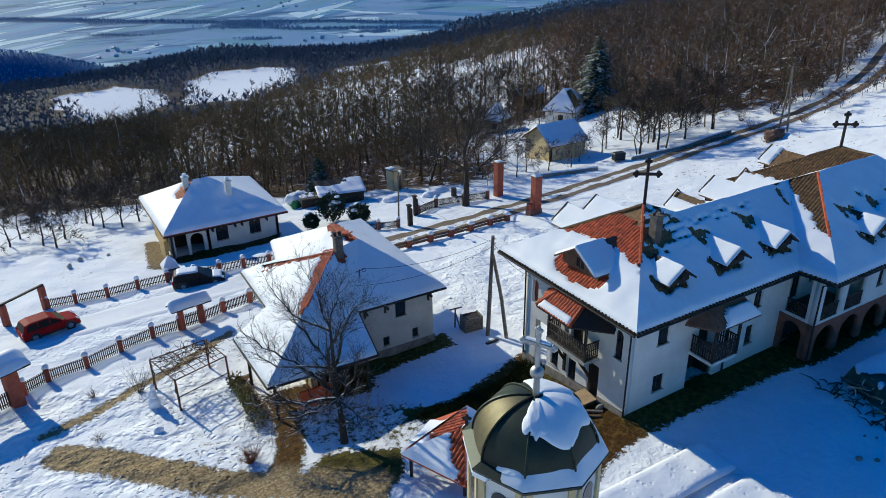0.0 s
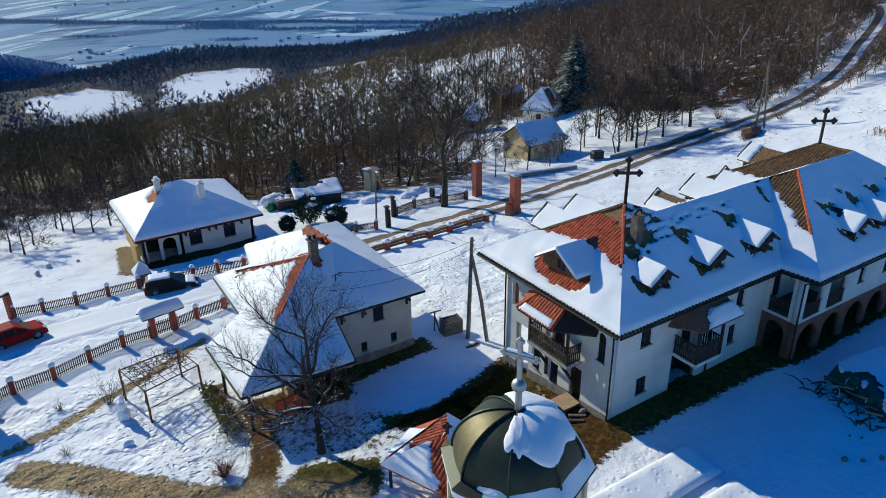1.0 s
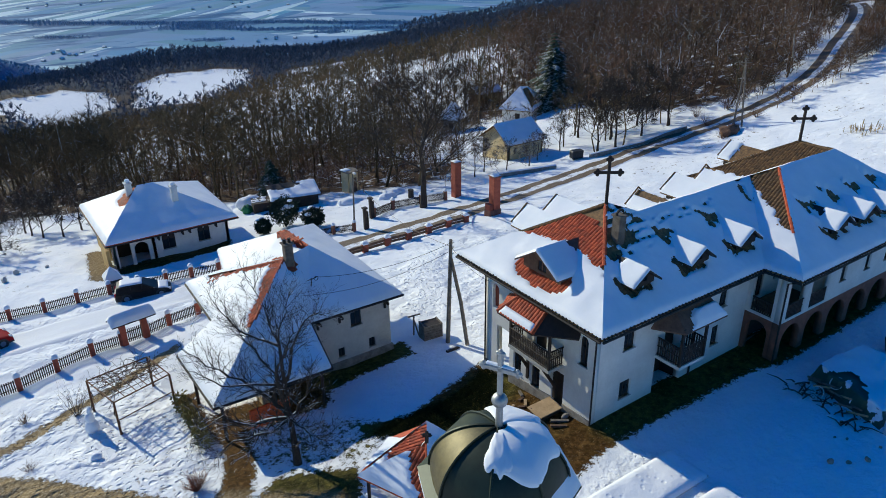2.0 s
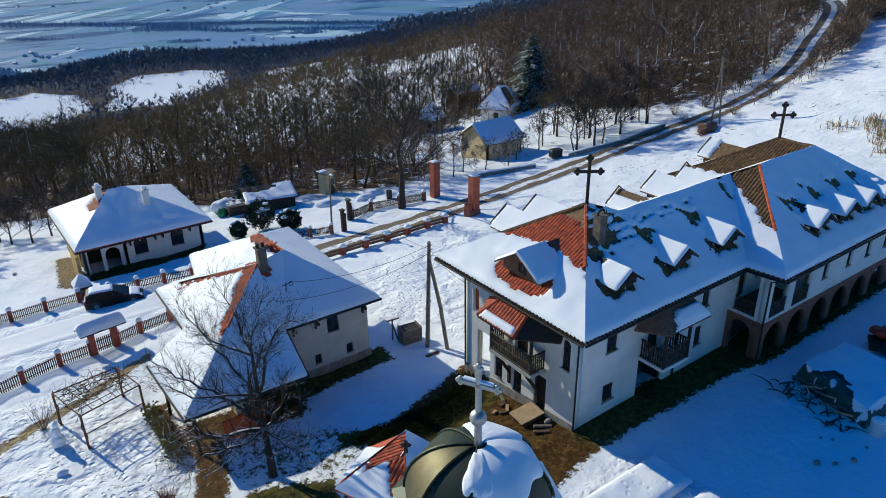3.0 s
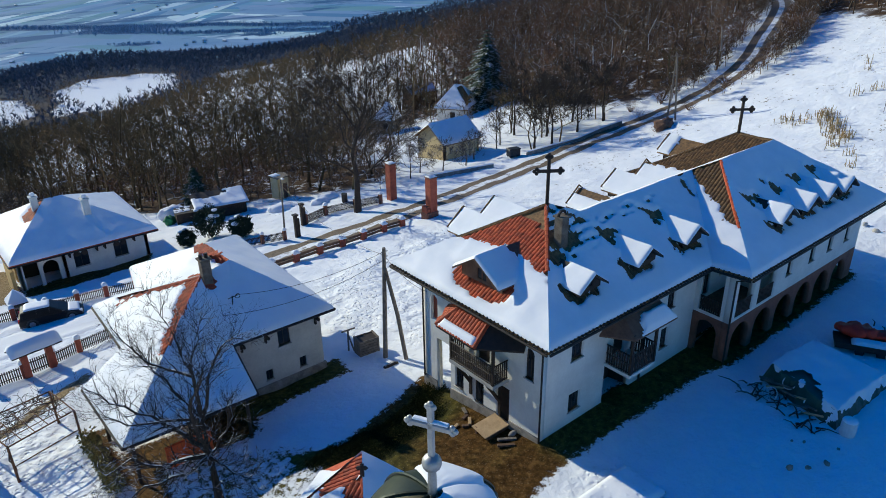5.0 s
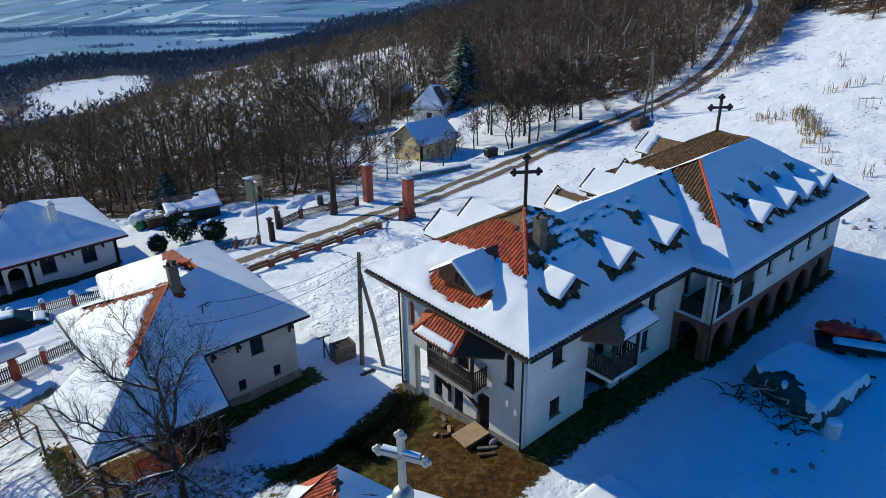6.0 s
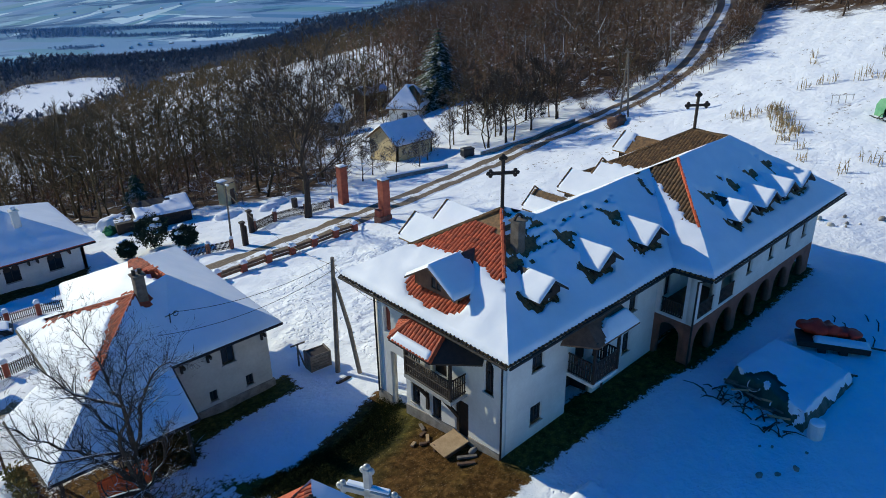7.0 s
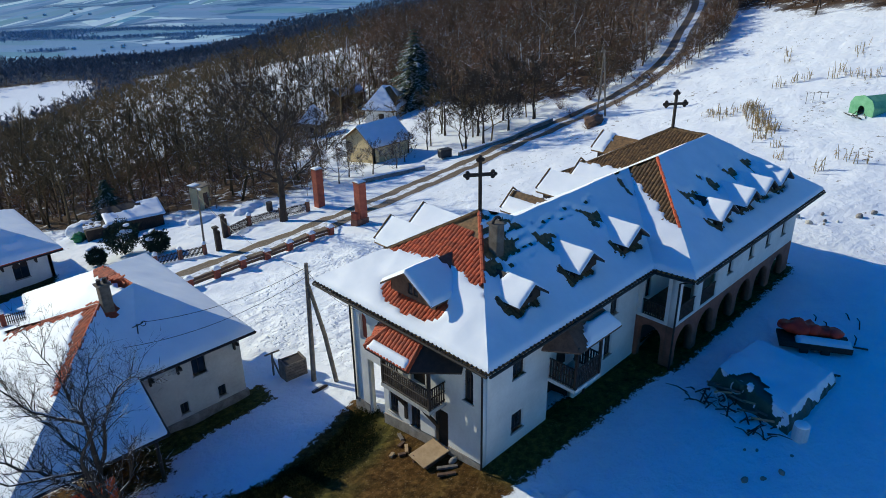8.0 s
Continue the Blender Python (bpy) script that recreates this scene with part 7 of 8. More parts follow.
cable("overhead_cable", (0.1, 12.0, 5.4), (-6.9, 16.0, 3.6), 0.5, "thin dark cable from the pole to the cottage roof")
cable("overhead_cable", (0.1, 12.0, 4.9), (-8.2, 15.2, 3.1), 0.6, "second thin dark cable to the cottage roof")
cable("overhead_cable", (0.2, 12.0, 5.1), (-0.02, 8.0, 4.6), 0.3, "thin dark cable from the pole to the lodging wall")
cable("overhead_cable", (0.1, 12.0, 5.2), (8.3, 40.9, -0.2), 0.9, "thin dark cable between pole and lamp post")
bracket = thing("cable_bracket", (-7.2, 15.9, 3.1), "iron cable bracket on the cottage roof", "bracket")
rod("mast", [(0, 0, -0.1), (0.05, 0, 0.55)], 0.03, "iron", bracket)
rod("arm", [(-0.2, 0, 0.45), (0.35, 0, 0.5)], 0.025, "iron", bracket)
rod("coil", [(0.35 + 0.13 * math.cos(a), 0, 0.45 + 0.13 * math.sin(a)) for a in [k * 0.6 for k in range(11)]], 0.02, "iron", bracket)


def a_frame_pole():
    p = thing("utility_pole", (64.5, 36.6, ground_z(64.5, 36.6)), "weathered two-legged timber utility pole on a brushy mound", "pole")
    top = Vector((0.2, 0.4, 8.6))
    rod("leg", [(0.5, 1.0, -0.5), top], [0.14, 0.10], "timber_grey", p, "", 7)
    rod("leg", [(-0.5, -1.0, -0.5), top], [0.14, 0.10], "timber_grey", p, "", 7)
    rod("crossarm", [top + Vector((-0.7, 0.5, -0.3)), top + Vector((0.7, -0.5, -0.3))], 0.06, "timber_grey", p, "", 5)


a_frame_pole()


# ---- garden ----
def pergola():
    corners = [(-19.6, 20.1), (-18.8, 16.5), (-15.6, 17.6), (-16.1, 21.0)]
    x0, y0 = corners[0]
    base = ground_z(x0, y0)
    p = thing("vine_pergola", (x0, y0, base), "rusty iron vine pergola with bare tangled vines", "pergola")
    top = [Vector((x - x0, y - y0, ground_z(x, y) - base + 2.15)) for x, y in corners]
    for (x, y), t in zip(corners, top):
        rod("post", [(x - x0, y - y0, ground_z(x, y) - base - 0.3), t], 0.06, "rust", p)
    for a, b in zip(top, top[1:] + top[:1]):
        rod("rail", [a, b], 0.04, "rust", p)
    for k in range(1, 5):
        t = k / 5
        rod("crossbar", [top[0].lerp(top[3], t), top[1].lerp(top[2], t)], 0.028, "rust", p)
        rod("crossbar", [top[0].lerp(top[1], t), top[3].lerp(top[2], t)], 0.022, "rust", p)
    mid = [Vector((t.x, t.y, t.z - 1.2)) for t in top]
    rod("rail", [mid[1], mid[2]], 0.03, "rust", p)
    rng = random.Random(8)
    bm = bmesh.new()
    for k in range(130):
        u, v = rng.random(), rng.random()
        q = top[0].lerp(top[3], u).lerp(top[1].lerp(top[2], u), v * 0.75)
        pts = [q]
        d = Vector((rng.uniform(-1, 1), rng.uniform(-1, 1), rng.uniform(-0.2, 0.4)))
        for i in range(7):
            d = (d + Vector((rng.uniform(-1, 1), rng.uniform(-1, 1), rng.uniform(-0.7, 0.6))) * 0.7).normalized()
            q = q + d * 0.2
            pts.append(q.copy())
        tube(bm, pts, [0.02 - 0.002 * i for i in range(8)], 3, False)
    for i in (0, 1, 3):
        q = Vector(top[i])
        pts = [Vector((q.x + 0.1, q.y, q.z - 2.2))]
        for k in range(6):
            pts.append(Vector((q.x + rng.uniform(-0.15, 0.15), q.y + rng.uniform(-0.15, 0.15), q.z - 2.2 + 0.38 * (k + 1))))
        tube(bm, pts, 0.035, 4, False)
    part("vine", bm, "bark_dark", p)
    return p


pergola()


def lump(name, at, balls, mat, label, category, rough=0.08, sub=3, sink=0.0):
    """A soft heap moulded from a few rounded masses, resting on the ground."""
    t = thing(name, (at[0], at[1], ground_z(*at) - sink), label, category)
    bm = bmesh.new()
    for (x, y, z), (rx, ry, rz) in balls:
        r = bmesh.ops.create_icosphere(bm, subdivisions=sub, radius=1.0)
        for v in r["verts"]:
            v.co = Vector((v.co.x * rx + x, v.co.y * ry + y, v.co.z * rz + z))
            v.co += Vector((noise.noise(v.co * 1.7 + Vector(at + (0,))), noise.noise(v.co * 1.7 + Vector((5, 2, 1))), noise.noise(v.co * 2.1))) * rough * 2
    part("mass", bm, mat, t, "", True)
    return t


def rock(name, at, s, seed, label, category, mat="stone"):
    """An angular broken stone."""
    rng = random.Random(seed)
    r = thing(name, (at[0], at[1], ground_z(*at)), label, category, "", "", rng.uniform(0, 360))
    bm = bmesh.new()
    bmesh.ops.create_icosphere(bm, subdivisions=2, radius=1.0)
    cuts = [Vector((rng.gauss(0, 1), rng.gauss(0, 1), rng.gauss(0.2, 0.8))).normalized() for k in range(9)]
    for v in bm.verts:
        for c in cuts:
            d = v.co.dot(c) - 0.72
            if d > 0:
                v.co -= c * d
        v.co = Vector((v.co.x * s, v.co.y * s * 0.75, v.co.z * s * 0.85 + s * 0.3))
    part(name, bm, mat, r)
    return r


lump("snowman", (-20.0, 17.9), [((0, 0, 0.3), (0.36, 0.34, 0.5)), ((0, 0, 0.85), (0.25, 0.24, 0.40)), ((0.02, 0, 1.35), (0.14, 0.14, 0.22))], "snow", "melting snowman of three lumps in the garden", "snowman", 0.03)
lump("snow_lump", (-20.3, 15.0), [((0, 0, 0.12), (0.3, 0.25, 0.25))], "snow", "small lump of snow in the garden", "snow heap", 0.04)
for i, (x, y, k) in enumerate(((-22.5, 53.5, 0.42), (-21.4, 55.3, 0.34), (-18.7, 55.2, 0.24))):
    rock("field_stone", (x, y), k, 80 + i, "pointed grey stone crusted with snow in the open field", "stone", "old_wall")


def well_house():
    w = thing("well_house", (-14.6, 42.4, ground_z(-14.6, 42.4)), "small stone well under a snowy pyramid roof", "well")
    box("shaft", -0.5, 0.5, -0.5, 0.5, -0.4, 0.7, "stone", w, "", 0.05)
    for x in (-0.43, 0.43):
        for y in (-0.43, 0.43):
            box("post", x - 0.06, x + 0.06, y - 0.06, y + 0.06, 0.7, 1.1, "timber", w)
    c = [(-0.72, -0.72, 1.05), (0.72, -0.72, 1.05), (0.72, 0.72, 1.05), (-0.72, 0.72, 1.05)]
    top = (0, 0, 2.0)
    polys = [[c[i], c[(i + 1) % 4], top] for i in range(4)]
    roof_body("roof", polys, 0.08, "timber", w)
    for q in polys:
        snow_sheet("roof_snow", [(p[0], p[1], p[2] + 0.01) for p in q], w, (0,), None, 0.12, 0.16, 0.02)


well_house()


def prayer_shelter():
    """The small tiled roof beside the church."""
    z = ground_z(-9, 1.2)
    s = thing("tiled_shelter", (-9.0, 1.2, z), "small open shelter with an orange tiled roof partly under snow", "shelter")
    o = Vector((-9.0, 1.2, z))
    P = lambda x, y, h: tuple(Vector((x, y, h)) - o)
    r0, r1 = P(-7.7, 2.68, 1.94), P(-8.45, 1.5, 1.94)
    l, bq, rr, far = P(-11.35, 2.6, 0.8), P(-9.9, -0.75, 0.8), P(-6.1, 0.6, 0.8), P(-8.9, 4.0, 0.8)
    left, right = [r0, l, r1], [r1, bq, rr, r0]
    front, back = [r1, l, bq], [r0, rr, far, l]
    roof = roof_body("roof", [left, right, front, back], 0.08, "tile", s)
    R0, R1, B = Vector(r0), Vector(r1), Vector(bq)
    b1 = lambda p: 0.55 - seg_dist(p, R0, R1.lerp(Vector(l), 0.35)) * 1.0
    b2 = lambda p: max(0.62 - seg_dist(p, R1, R1.lerp(B, 0.5)), 0.25 - seg_dist(p, R1, B))
    up = lambda q: [(p[0], p[1], p[2] + 0.012) for p in q]
    snow_sheet("roof_snow", up(left), s, (0,), b1, 0.12, 0.16, 0.02)
    snow_sheet("roof_snow", up(front), s, (1,), b2, 0.12, 0.16, 0.02)
    snow_sheet("roof_snow", up(right), s, (1,), None, 0.12, 0.18, 0.02)
    snow_sheet("roof_snow", up(back), s, (1,), None, 0.12, 0.2, 0.02)
    tm = tile_mesh("tile")
    lay_tiles(left, b1, tm, roof, 80)
    lay_tiles(front, b2, tm, roof, 50)
    ridge_tiles("hip_tiles", bq, r1, s, "tile", 0.09)
    for x, y in ((-10.9, 2.5), (-9.7, -0.3), (-6.6, 0.8), (-8.8, 3.6)):
        rod("post", [P(x, y, ground_z(x, y) - 0.2), P(x, y, 0.95)], 0.08, "timber", s)
    c = roof_cross((-8.45, 1.5, 1.95), 0.62, 0.36, "iron", "small dark iron cross on the shelter roof", 0.045, -40)
    return s


prayer_shelter()


def terrace():
    """Low snow-covered platforms beside the church."""
    for x0, x1, y0, y1, h in ((-9.0, 1.55, -5.75, -3.68, 0.20), (-9.0, 1.4, -14.5, -6.45, 0.34)):
        z = 0.0
        t = thing("terrace", ((x0 + x1) / 2, (y0 + y1) / 2, z), "low concrete terrace under trodden snow", "terrace", "church terraces", "structure")
        a, b, c, d = x0 - (x0 + x1) / 2, x1 - (x0 + x1) / 2, y0 - (y0 + y1) / 2, y1 - (y0 + y1) / 2
        box("slab", a, b, c, d, -0.5, h + 0.1, "concrete", t, "", 0.02)
        snow_sheet("terrace_snow", [(a - 0.02, c - 0.02, h + 0.1), (b + 0.03, c - 0.02, h + 0.1), (b + 0.03, d + 0.02, h + 0.1), (a - 0.02, d + 0.02, h + 0.1)], t, (0, 1, 2, 3), None, 0.16, 0.22, 0.10, mat="snow_trodden")


terrace()


# ---- cars ----
def car(at, rz, length, width, height, paint, label, suv=False, snow=0.0):
    """A parked car: x forward, standing on its wheels."""
    c = thing("car", (at[0], at[1], ground_z(*at) + 0.02), label, "car", "", "", rz)
    L, W, H = length / 2, width / 2, height
    belt = H * 0.58
    prof_low = [(-L, 0.38), (-L + 0.02, belt * 0.95), (-L + 0.10, belt), (L * 0.52, belt), (L * 0.86, belt * 0.86), (L - 0.03, belt * 0.66), (L, 0.38), (L - 0.1, 0.22), (-L + 0.1, 0.22)]
    prof_cab = [(-L + 0.12, belt), (-L + (0.22 if suv else 0.35), H * 0.93), (-L + 0.75, H), (L * 0.02, H), (L * 0.52, belt)]

    def loft(name, prof, mat, w_low, w_top, z_low, z_top, parent):
        bm = bmesh.new()
        cols = []
        for s in (-1, -0.86, 0.86, 1):
            col = []
            for x, z in prof:
                k = min(1, max(0, (z - z_low) / max(z_top - z_low, 0.01)))
                w = w_low + (w_top - w_low) * k
                inset = 0.05 if abs(s) == 1 else 0.0
                col.append(bm.verts.new((x * (1 - inset * 0.4), w * s, z - (inset * 0.6 if z > z_low + 0.05 else 0))))
            cols.append(col)
        n = len(prof)
        for c0, c1 in zip(cols, cols[1:]):
            for i in range(n):
                j = (i + 1) % n
                bm.faces.new((c0[i], c0[j], c1[j], c1[i]))
        bm.faces.new(cols[0][::-1])
        bm.faces.new(cols[-1])
        return part(name, bm, mat, parent, "", False)
    body = loft("body", prof_low, paint, W, W, 0.2, belt, c)
    loft("cabin", prof_cab, paint, W * 0.97, W * 0.78, belt, H, c)
    side = [(-L + 0.34, belt + 0.04), (-L + (0.36 if suv else 0.50), H * 0.90), (-L + 0.80, H * 0.93), (L * 0.00, H * 0.93), (L * 0.40, belt + 0.04)]
    for s in (-1, 1):
        bm = bmesh.new()
        vs = []
        for x, z in side:
            k = (z - belt) / (H - belt)
            vs.append(bm.verts.new((x, s * (W * 0.97 + (W * 0.78 - W * 0.97) * k + 0.006), z)))
        bm.faces.new(vs)
        part("side_glass", bm, "car_glass", c)
        for x in (-L * 0.42, -L * 0.02):
            bm = bmesh.new()
            quad_box(bm, x - 0.03, x + 0.03, s * W * 0.86 - 0.05, s * W * 0.86 + 0.07, belt, H * 0.94)
            part("door_pillar", bm, paint, c)
        bm = bmesh.new()
        quad_box(bm, L * 0.36, L * 0.46, s * (W + 0.02) - 0.08, s * (W + 0.02) + 0.08, belt + 0.02, belt + 0.17, 0.02)
        part("wing_mirror", bm, paint, c)
        bm = bmesh.new()
        quad_box(bm, L - 0.30, L - 0.04, s * W * 0.72 - 0.18, s * W * 0.72 + 0.18, belt * 0.62, belt * 0.82, 0.03)
        part("headlight", bm, "lamp_glass", c)
        bm = bmesh.new()
        quad_box(bm, -L - 0.012, -L + 0.12, s * W * 0.84 - 0.12, s * W * 0.84 + 0.12, belt * 0.72, belt * 1.08, 0.02)
        part("tail_light", bm, "tail_glass", c)
    bm = bmesh.new()
    q = [(L * 0.50, belt + 0.02, 0.90), (L * 0.04, H * 0.965, 0.74)]
    bm.faces.new([bm.verts.new((x + 0.01, s * W * k, z + 0.01)) for s, (x, z, k) in ((-1, q[0]), (1, q[0]), (1, q[1]), (-1, q[1]))])
    part("windscreen", bm, "car_glass", c)
    bm = bmesh.new()
    q = [(-L + 0.115, belt + 0.06, 0.88), (-L + (0.21 if suv else 0.32), H * 0.90, 0.76)]
    bm.faces.new([bm.verts.new((x - 0.012, s * W * k, z + 0.005)) for s, (x, z, k) in ((-1, q[0]), (1, q[0]), (1, q[1]), (-1, q[1]))])
    part("rear_window", bm, "car_glass", c)
    bm = bmesh.new()
    quad_box(bm, -L + 0.03, L - 0.03, -W - 0.012, W + 0.012, 0.2, 0.36, 0.03)
    part("sill_trim", bm, "plastic_dark", c)
    bm = bmesh.new()
    quad_box(bm, L - 0.02, L + 0.015, -0.45, 0.45, 0.32, 0.52, 0.01)
    part("grille", bm, "plastic_dark", c)
    r = 0.33 if not suv else 0.36
    for x in (-L * 0.60, L * 0.62):
        for s in (-1, 1):
            bm = bmesh.new()
            bmesh.ops.create_cone(bm, cap_ends=True, segments=20, radius1=r, radius2=r, depth=0.22, matrix=Matrix.Translation((x, s * (W - 0.09), r - 0.02)) @ Matrix.Rotation(math.pi / 2, 4, "X"))
            bmesh.ops.bevel(bm, geom=[e for e in bm.edges if abs(e.verts[0].co.y - e.verts[1].co.y) < 1e-4], offset=0.03, segments=2, affect="EDGES")
            w = part("wheel", bm, "rubber", c)
            bm = bmesh.new()
            bmesh.ops.create_cone(bm, cap_ends=True, segments=16, radius1=r * 0.62, radius2=r * 0.55, depth=0.03, matrix=Matrix.Translation((x, s * (W + 0.025), r - 0.02)) @ Matrix.Rotation(-s * math.pi / 2, 4, "X"))
            part("rim", bm, "alloy", w)
            bm = bmesh.new()
            bmesh.ops.create_cone(bm, cap_ends=True, segments=20, radius1=r + 0.06, radius2=r + 0.06, depth=0.05, matrix=Matrix.Translation((x, s * (W - 0.015), r - 0.02)) @ Matrix.Rotation(math.pi / 2, 4, "X"))
            part("wheel_arch", bm, "plastic_dark", c)
    if snow:
        snow_sheet("roof_snow", [(-L + 0.45, -W * 0.72, H), (L * 0.02, -W * 0.72, H), (L * 0.02, W * 0.72, H), (-L + 0.45, W * 0.72, H)], c, (0, 1, 2, 3), None, snow, 0.14, 0.03)
        snow_sheet("bonnet_snow", [(L * 0.54, -W * 0.85, belt), (L * 0.90, -W * 0.85, belt * 0.84), (L * 0.90, W * 0.85, belt * 0.84), (L * 0.54, W * 0.85, belt)], c, (0, 1, 2, 3), None, snow * 0.8, 0.14, 0.03)
    return c


car((-24.9, 35.6), 15, 4.15, 1.76, 1.48, "red_paint", "red family car parked on the snowy yard", False)
car((-12.9, 38.6), -12, 4.4, 1.80, 1.42, "black_paint", "black off-road car with snow on its roof by the fence", True, 0.09)


# ---- outbuildings beyond the lane ----
def gabled(name, x0, x1, y0, y1, z_eave, z_ridge, along, wall, label, overhang=0.35, snow=0.2, category="house", roof_mat="tile_brown", drop=3.6, melt=None):
    """A plain gabled building; along: the ridge's axis."""
    b = thing(name, ((x0 + x1) / 2, (y0 + y1) / 2, z_eave - drop), label, category)
    o = Vector(((x0 + x1) / 2, (y0 + y1) / 2, z_eave - drop))
    P = lambda x, y, z: tuple(Vector((x, y, z)) - o)
    h = overhang
    if along == "x":
        ym = (y0 + y1) / 2
        k = (z_ridge - z_eave) / (ym - y0)
        polys = [[P(x0 - h, y0 - h, z_eave - k * h), P(x1 + h, y0 - h, z_eave - k * h), P(x1 + h, ym, z_ridge), P(x0 - h, ym, z_ridge)], [P(x1 + h, y1 + h, z_eave - k * h), P(x0 - h, y1 + h, z_eave - k * h), P(x0 - h, ym, z_ridge), P(x1 + h, ym, z_ridge)]]
        gable = [P(0, y0, 0)[1], P(0, y1, 0)[1]]
    else:
        xm = (x0 + x1) / 2
        k = (z_ridge - z_eave) / (xm - x0)
        polys = [[P(x0 - h, y1 + h, z_eave - k * h), P(x0 - h, y0 - h, z_eave - k * h), P(xm, y0 - h, z_ridge), P(xm, y1 + h, z_ridge)], [P(x1 + h, y0 - h, z_eave - k * h), P(x1 + h, y1 + h, z_eave - k * h), P(xm, y1 + h, z_ridge), P(xm, y0 - h, z_ridge)]]
    roof_body("roof", polys, 0.12, roof_mat, b)
    for q in polys:
        snow_sheet("roof_snow", [(p[0], p[1], p[2] + 0.012) for p in q], b, (0, 1, 3), melt, snow, 0.45, 0.05)
    wz = z_eave - drop - o.z - 1.5
    X0, Y0, ze = P(x0, y0, z_eave)
    X1, Y1, zr = P(x1, y1, z_ridge)
    if along == "x":
        g = [(0, wz), (Y1 - Y0, wz), (Y1 - Y0, ze - 0.12), ((Y1 - Y0) / 2, zr - 0.15), (0, ze - 0.12)]
        slab("gable_wall", g, [], 0.3, facing("-x", X0, Y1), wall, b)
        slab("gable_wall", g, [], 0.3, facing("+x", X1, Y0), wall, b)
        slab("side_wall", rect(0, X1 - X0, wz, ze - 0.1), [], 0.28, facing("-y", X0, Y0), wall, b)
        slab("side_wall", rect(0, X1 - X0, wz, ze - 0.1), [], 0.28, facing("+y", X1, Y1), wall, b)
    else:
        g = [(0, wz), (X1 - X0, wz), (X1 - X0, ze - 0.12), ((X1 - X0) / 2, zr - 0.15), (0, ze - 0.12)]
        slab("gable_wall", g, [], 0.3, facing("-y", X0, Y0), wall, b)
        slab("gable_wall", g, [], 0.3, facing("+y", X1, Y1), wall, b)
        slab("side_wall", rect(0, Y1 - Y0, wz, ze - 0.1), [], 0.28, facing("-x", X0, Y1), wall, b)
        slab("side_wall", rect(0, Y1 - Y0, wz, ze - 0.1), [], 0.28, facing("+x", X1, Y0), wall, b)
    return b, o


gabled("yellow_barn", 39.3, 45.6, 54.6, 60.4, -5.35, -3.4, "x", "cream", "pale yellow rendered barn with a snowy gabled roof", 0.45, 0.2, "barn", "tile_brown", 3.0)


def hipped(name, corners, ridge, wall, label, category, roof_mat, inset, base, snow=0.2):
    """A small house under a hipped roof: four eave corners and the ridge's two ends."""
    cx, cy = sum(c[0] for c in corners) / 4, sum(c[1] for c in corners) / 4
    o = Vector((cx, cy, base))
    b = thing(name, tuple(o), label, category)
    c = [tuple(Vector(q) - o) for q in corners]
    r0, r1 = (tuple(Vector(q) - o) for q in ridge)
    polys = [[c[0], c[1], r0], [c[1], c[2], r1, r0], [c[2], c[3], r1], [c[3], c[0], r0, r1]]
    roof_body("roof", polys, 0.12, roof_mat, b)
    for q in polys:
        snow_sheet("roof_snow", [(p[0], p[1], p[2] + 0.012) for p in q], b, (0,), None, snow, 0.45, 0.05)
    low = [Vector((p[0] * inset, p[1] * inset, 0)) for p in c]
    top = c[0][2] - 0.1
    for p, q in zip(low, low[1:] + low[:1]):
        d = q - p
        turn = math.degrees(math.atan2(d.y, d.x))
        slab("wall", rect(0, d.length, -2.5, top), [], 0.25, pose(p.x, p.y, 0, 90, 0, turn), wall, b)
    d = low[1] - low[0]
    slab("window", rect(d.length * 0.45, d.length * 0.45 + 0.9, top - 1.6, top - 0.6), [], 0.08, pose(low[0].x, low[0].y, 0, 90, 0, math.degrees(math.atan2(d.y, d.x))) @ Matrix.Translation((0, 0, 0.04)), "timber", b)
    return b


hipped("far_cottage", [(59.0, 81.6, -8.7), (62.6, 76.4, -8.7), (70.4, 81.4, -8.7), (66.8, 86.8, -8.7)], [(64.4, 82.2, -5.5), (65.4, 81.2, -5.5)], "wall", "small white cottage with a steep snowy hipped roof among trees", "house", "tile_brown", 0.86, -11.6)
hipped("thatched_hut", [(51.7, 90.6, -11.3), (53.9, 87.2, -11.3), (57.6, 89.4, -11.3), (55.4, 92.8, -11.3)], [(54.5, 90.1, -8.5), (54.9, 89.8, -8.5)], "timber_grey", "little hut with a steep snowy pyramid roof among trees", "hut", "timber_grey", 0.72, -13.6)
gabled("far_shed", 68.5, 74.5, 100.5, 104.0, -10.4, -9.4, "x", "timber_brown", "reddish timber shed with thin snow on its roof", 0.5, 0.12, "shed", "timber_brown", 2.4)
gabled("far_shed", 73.0, 78.5, 82.0, 87.0, -8.2, -6.6, "x", "timber_grey", "dim grey shed half hidden by trees", 0.4, 0.2, "shed", "timber_grey", 2.4)


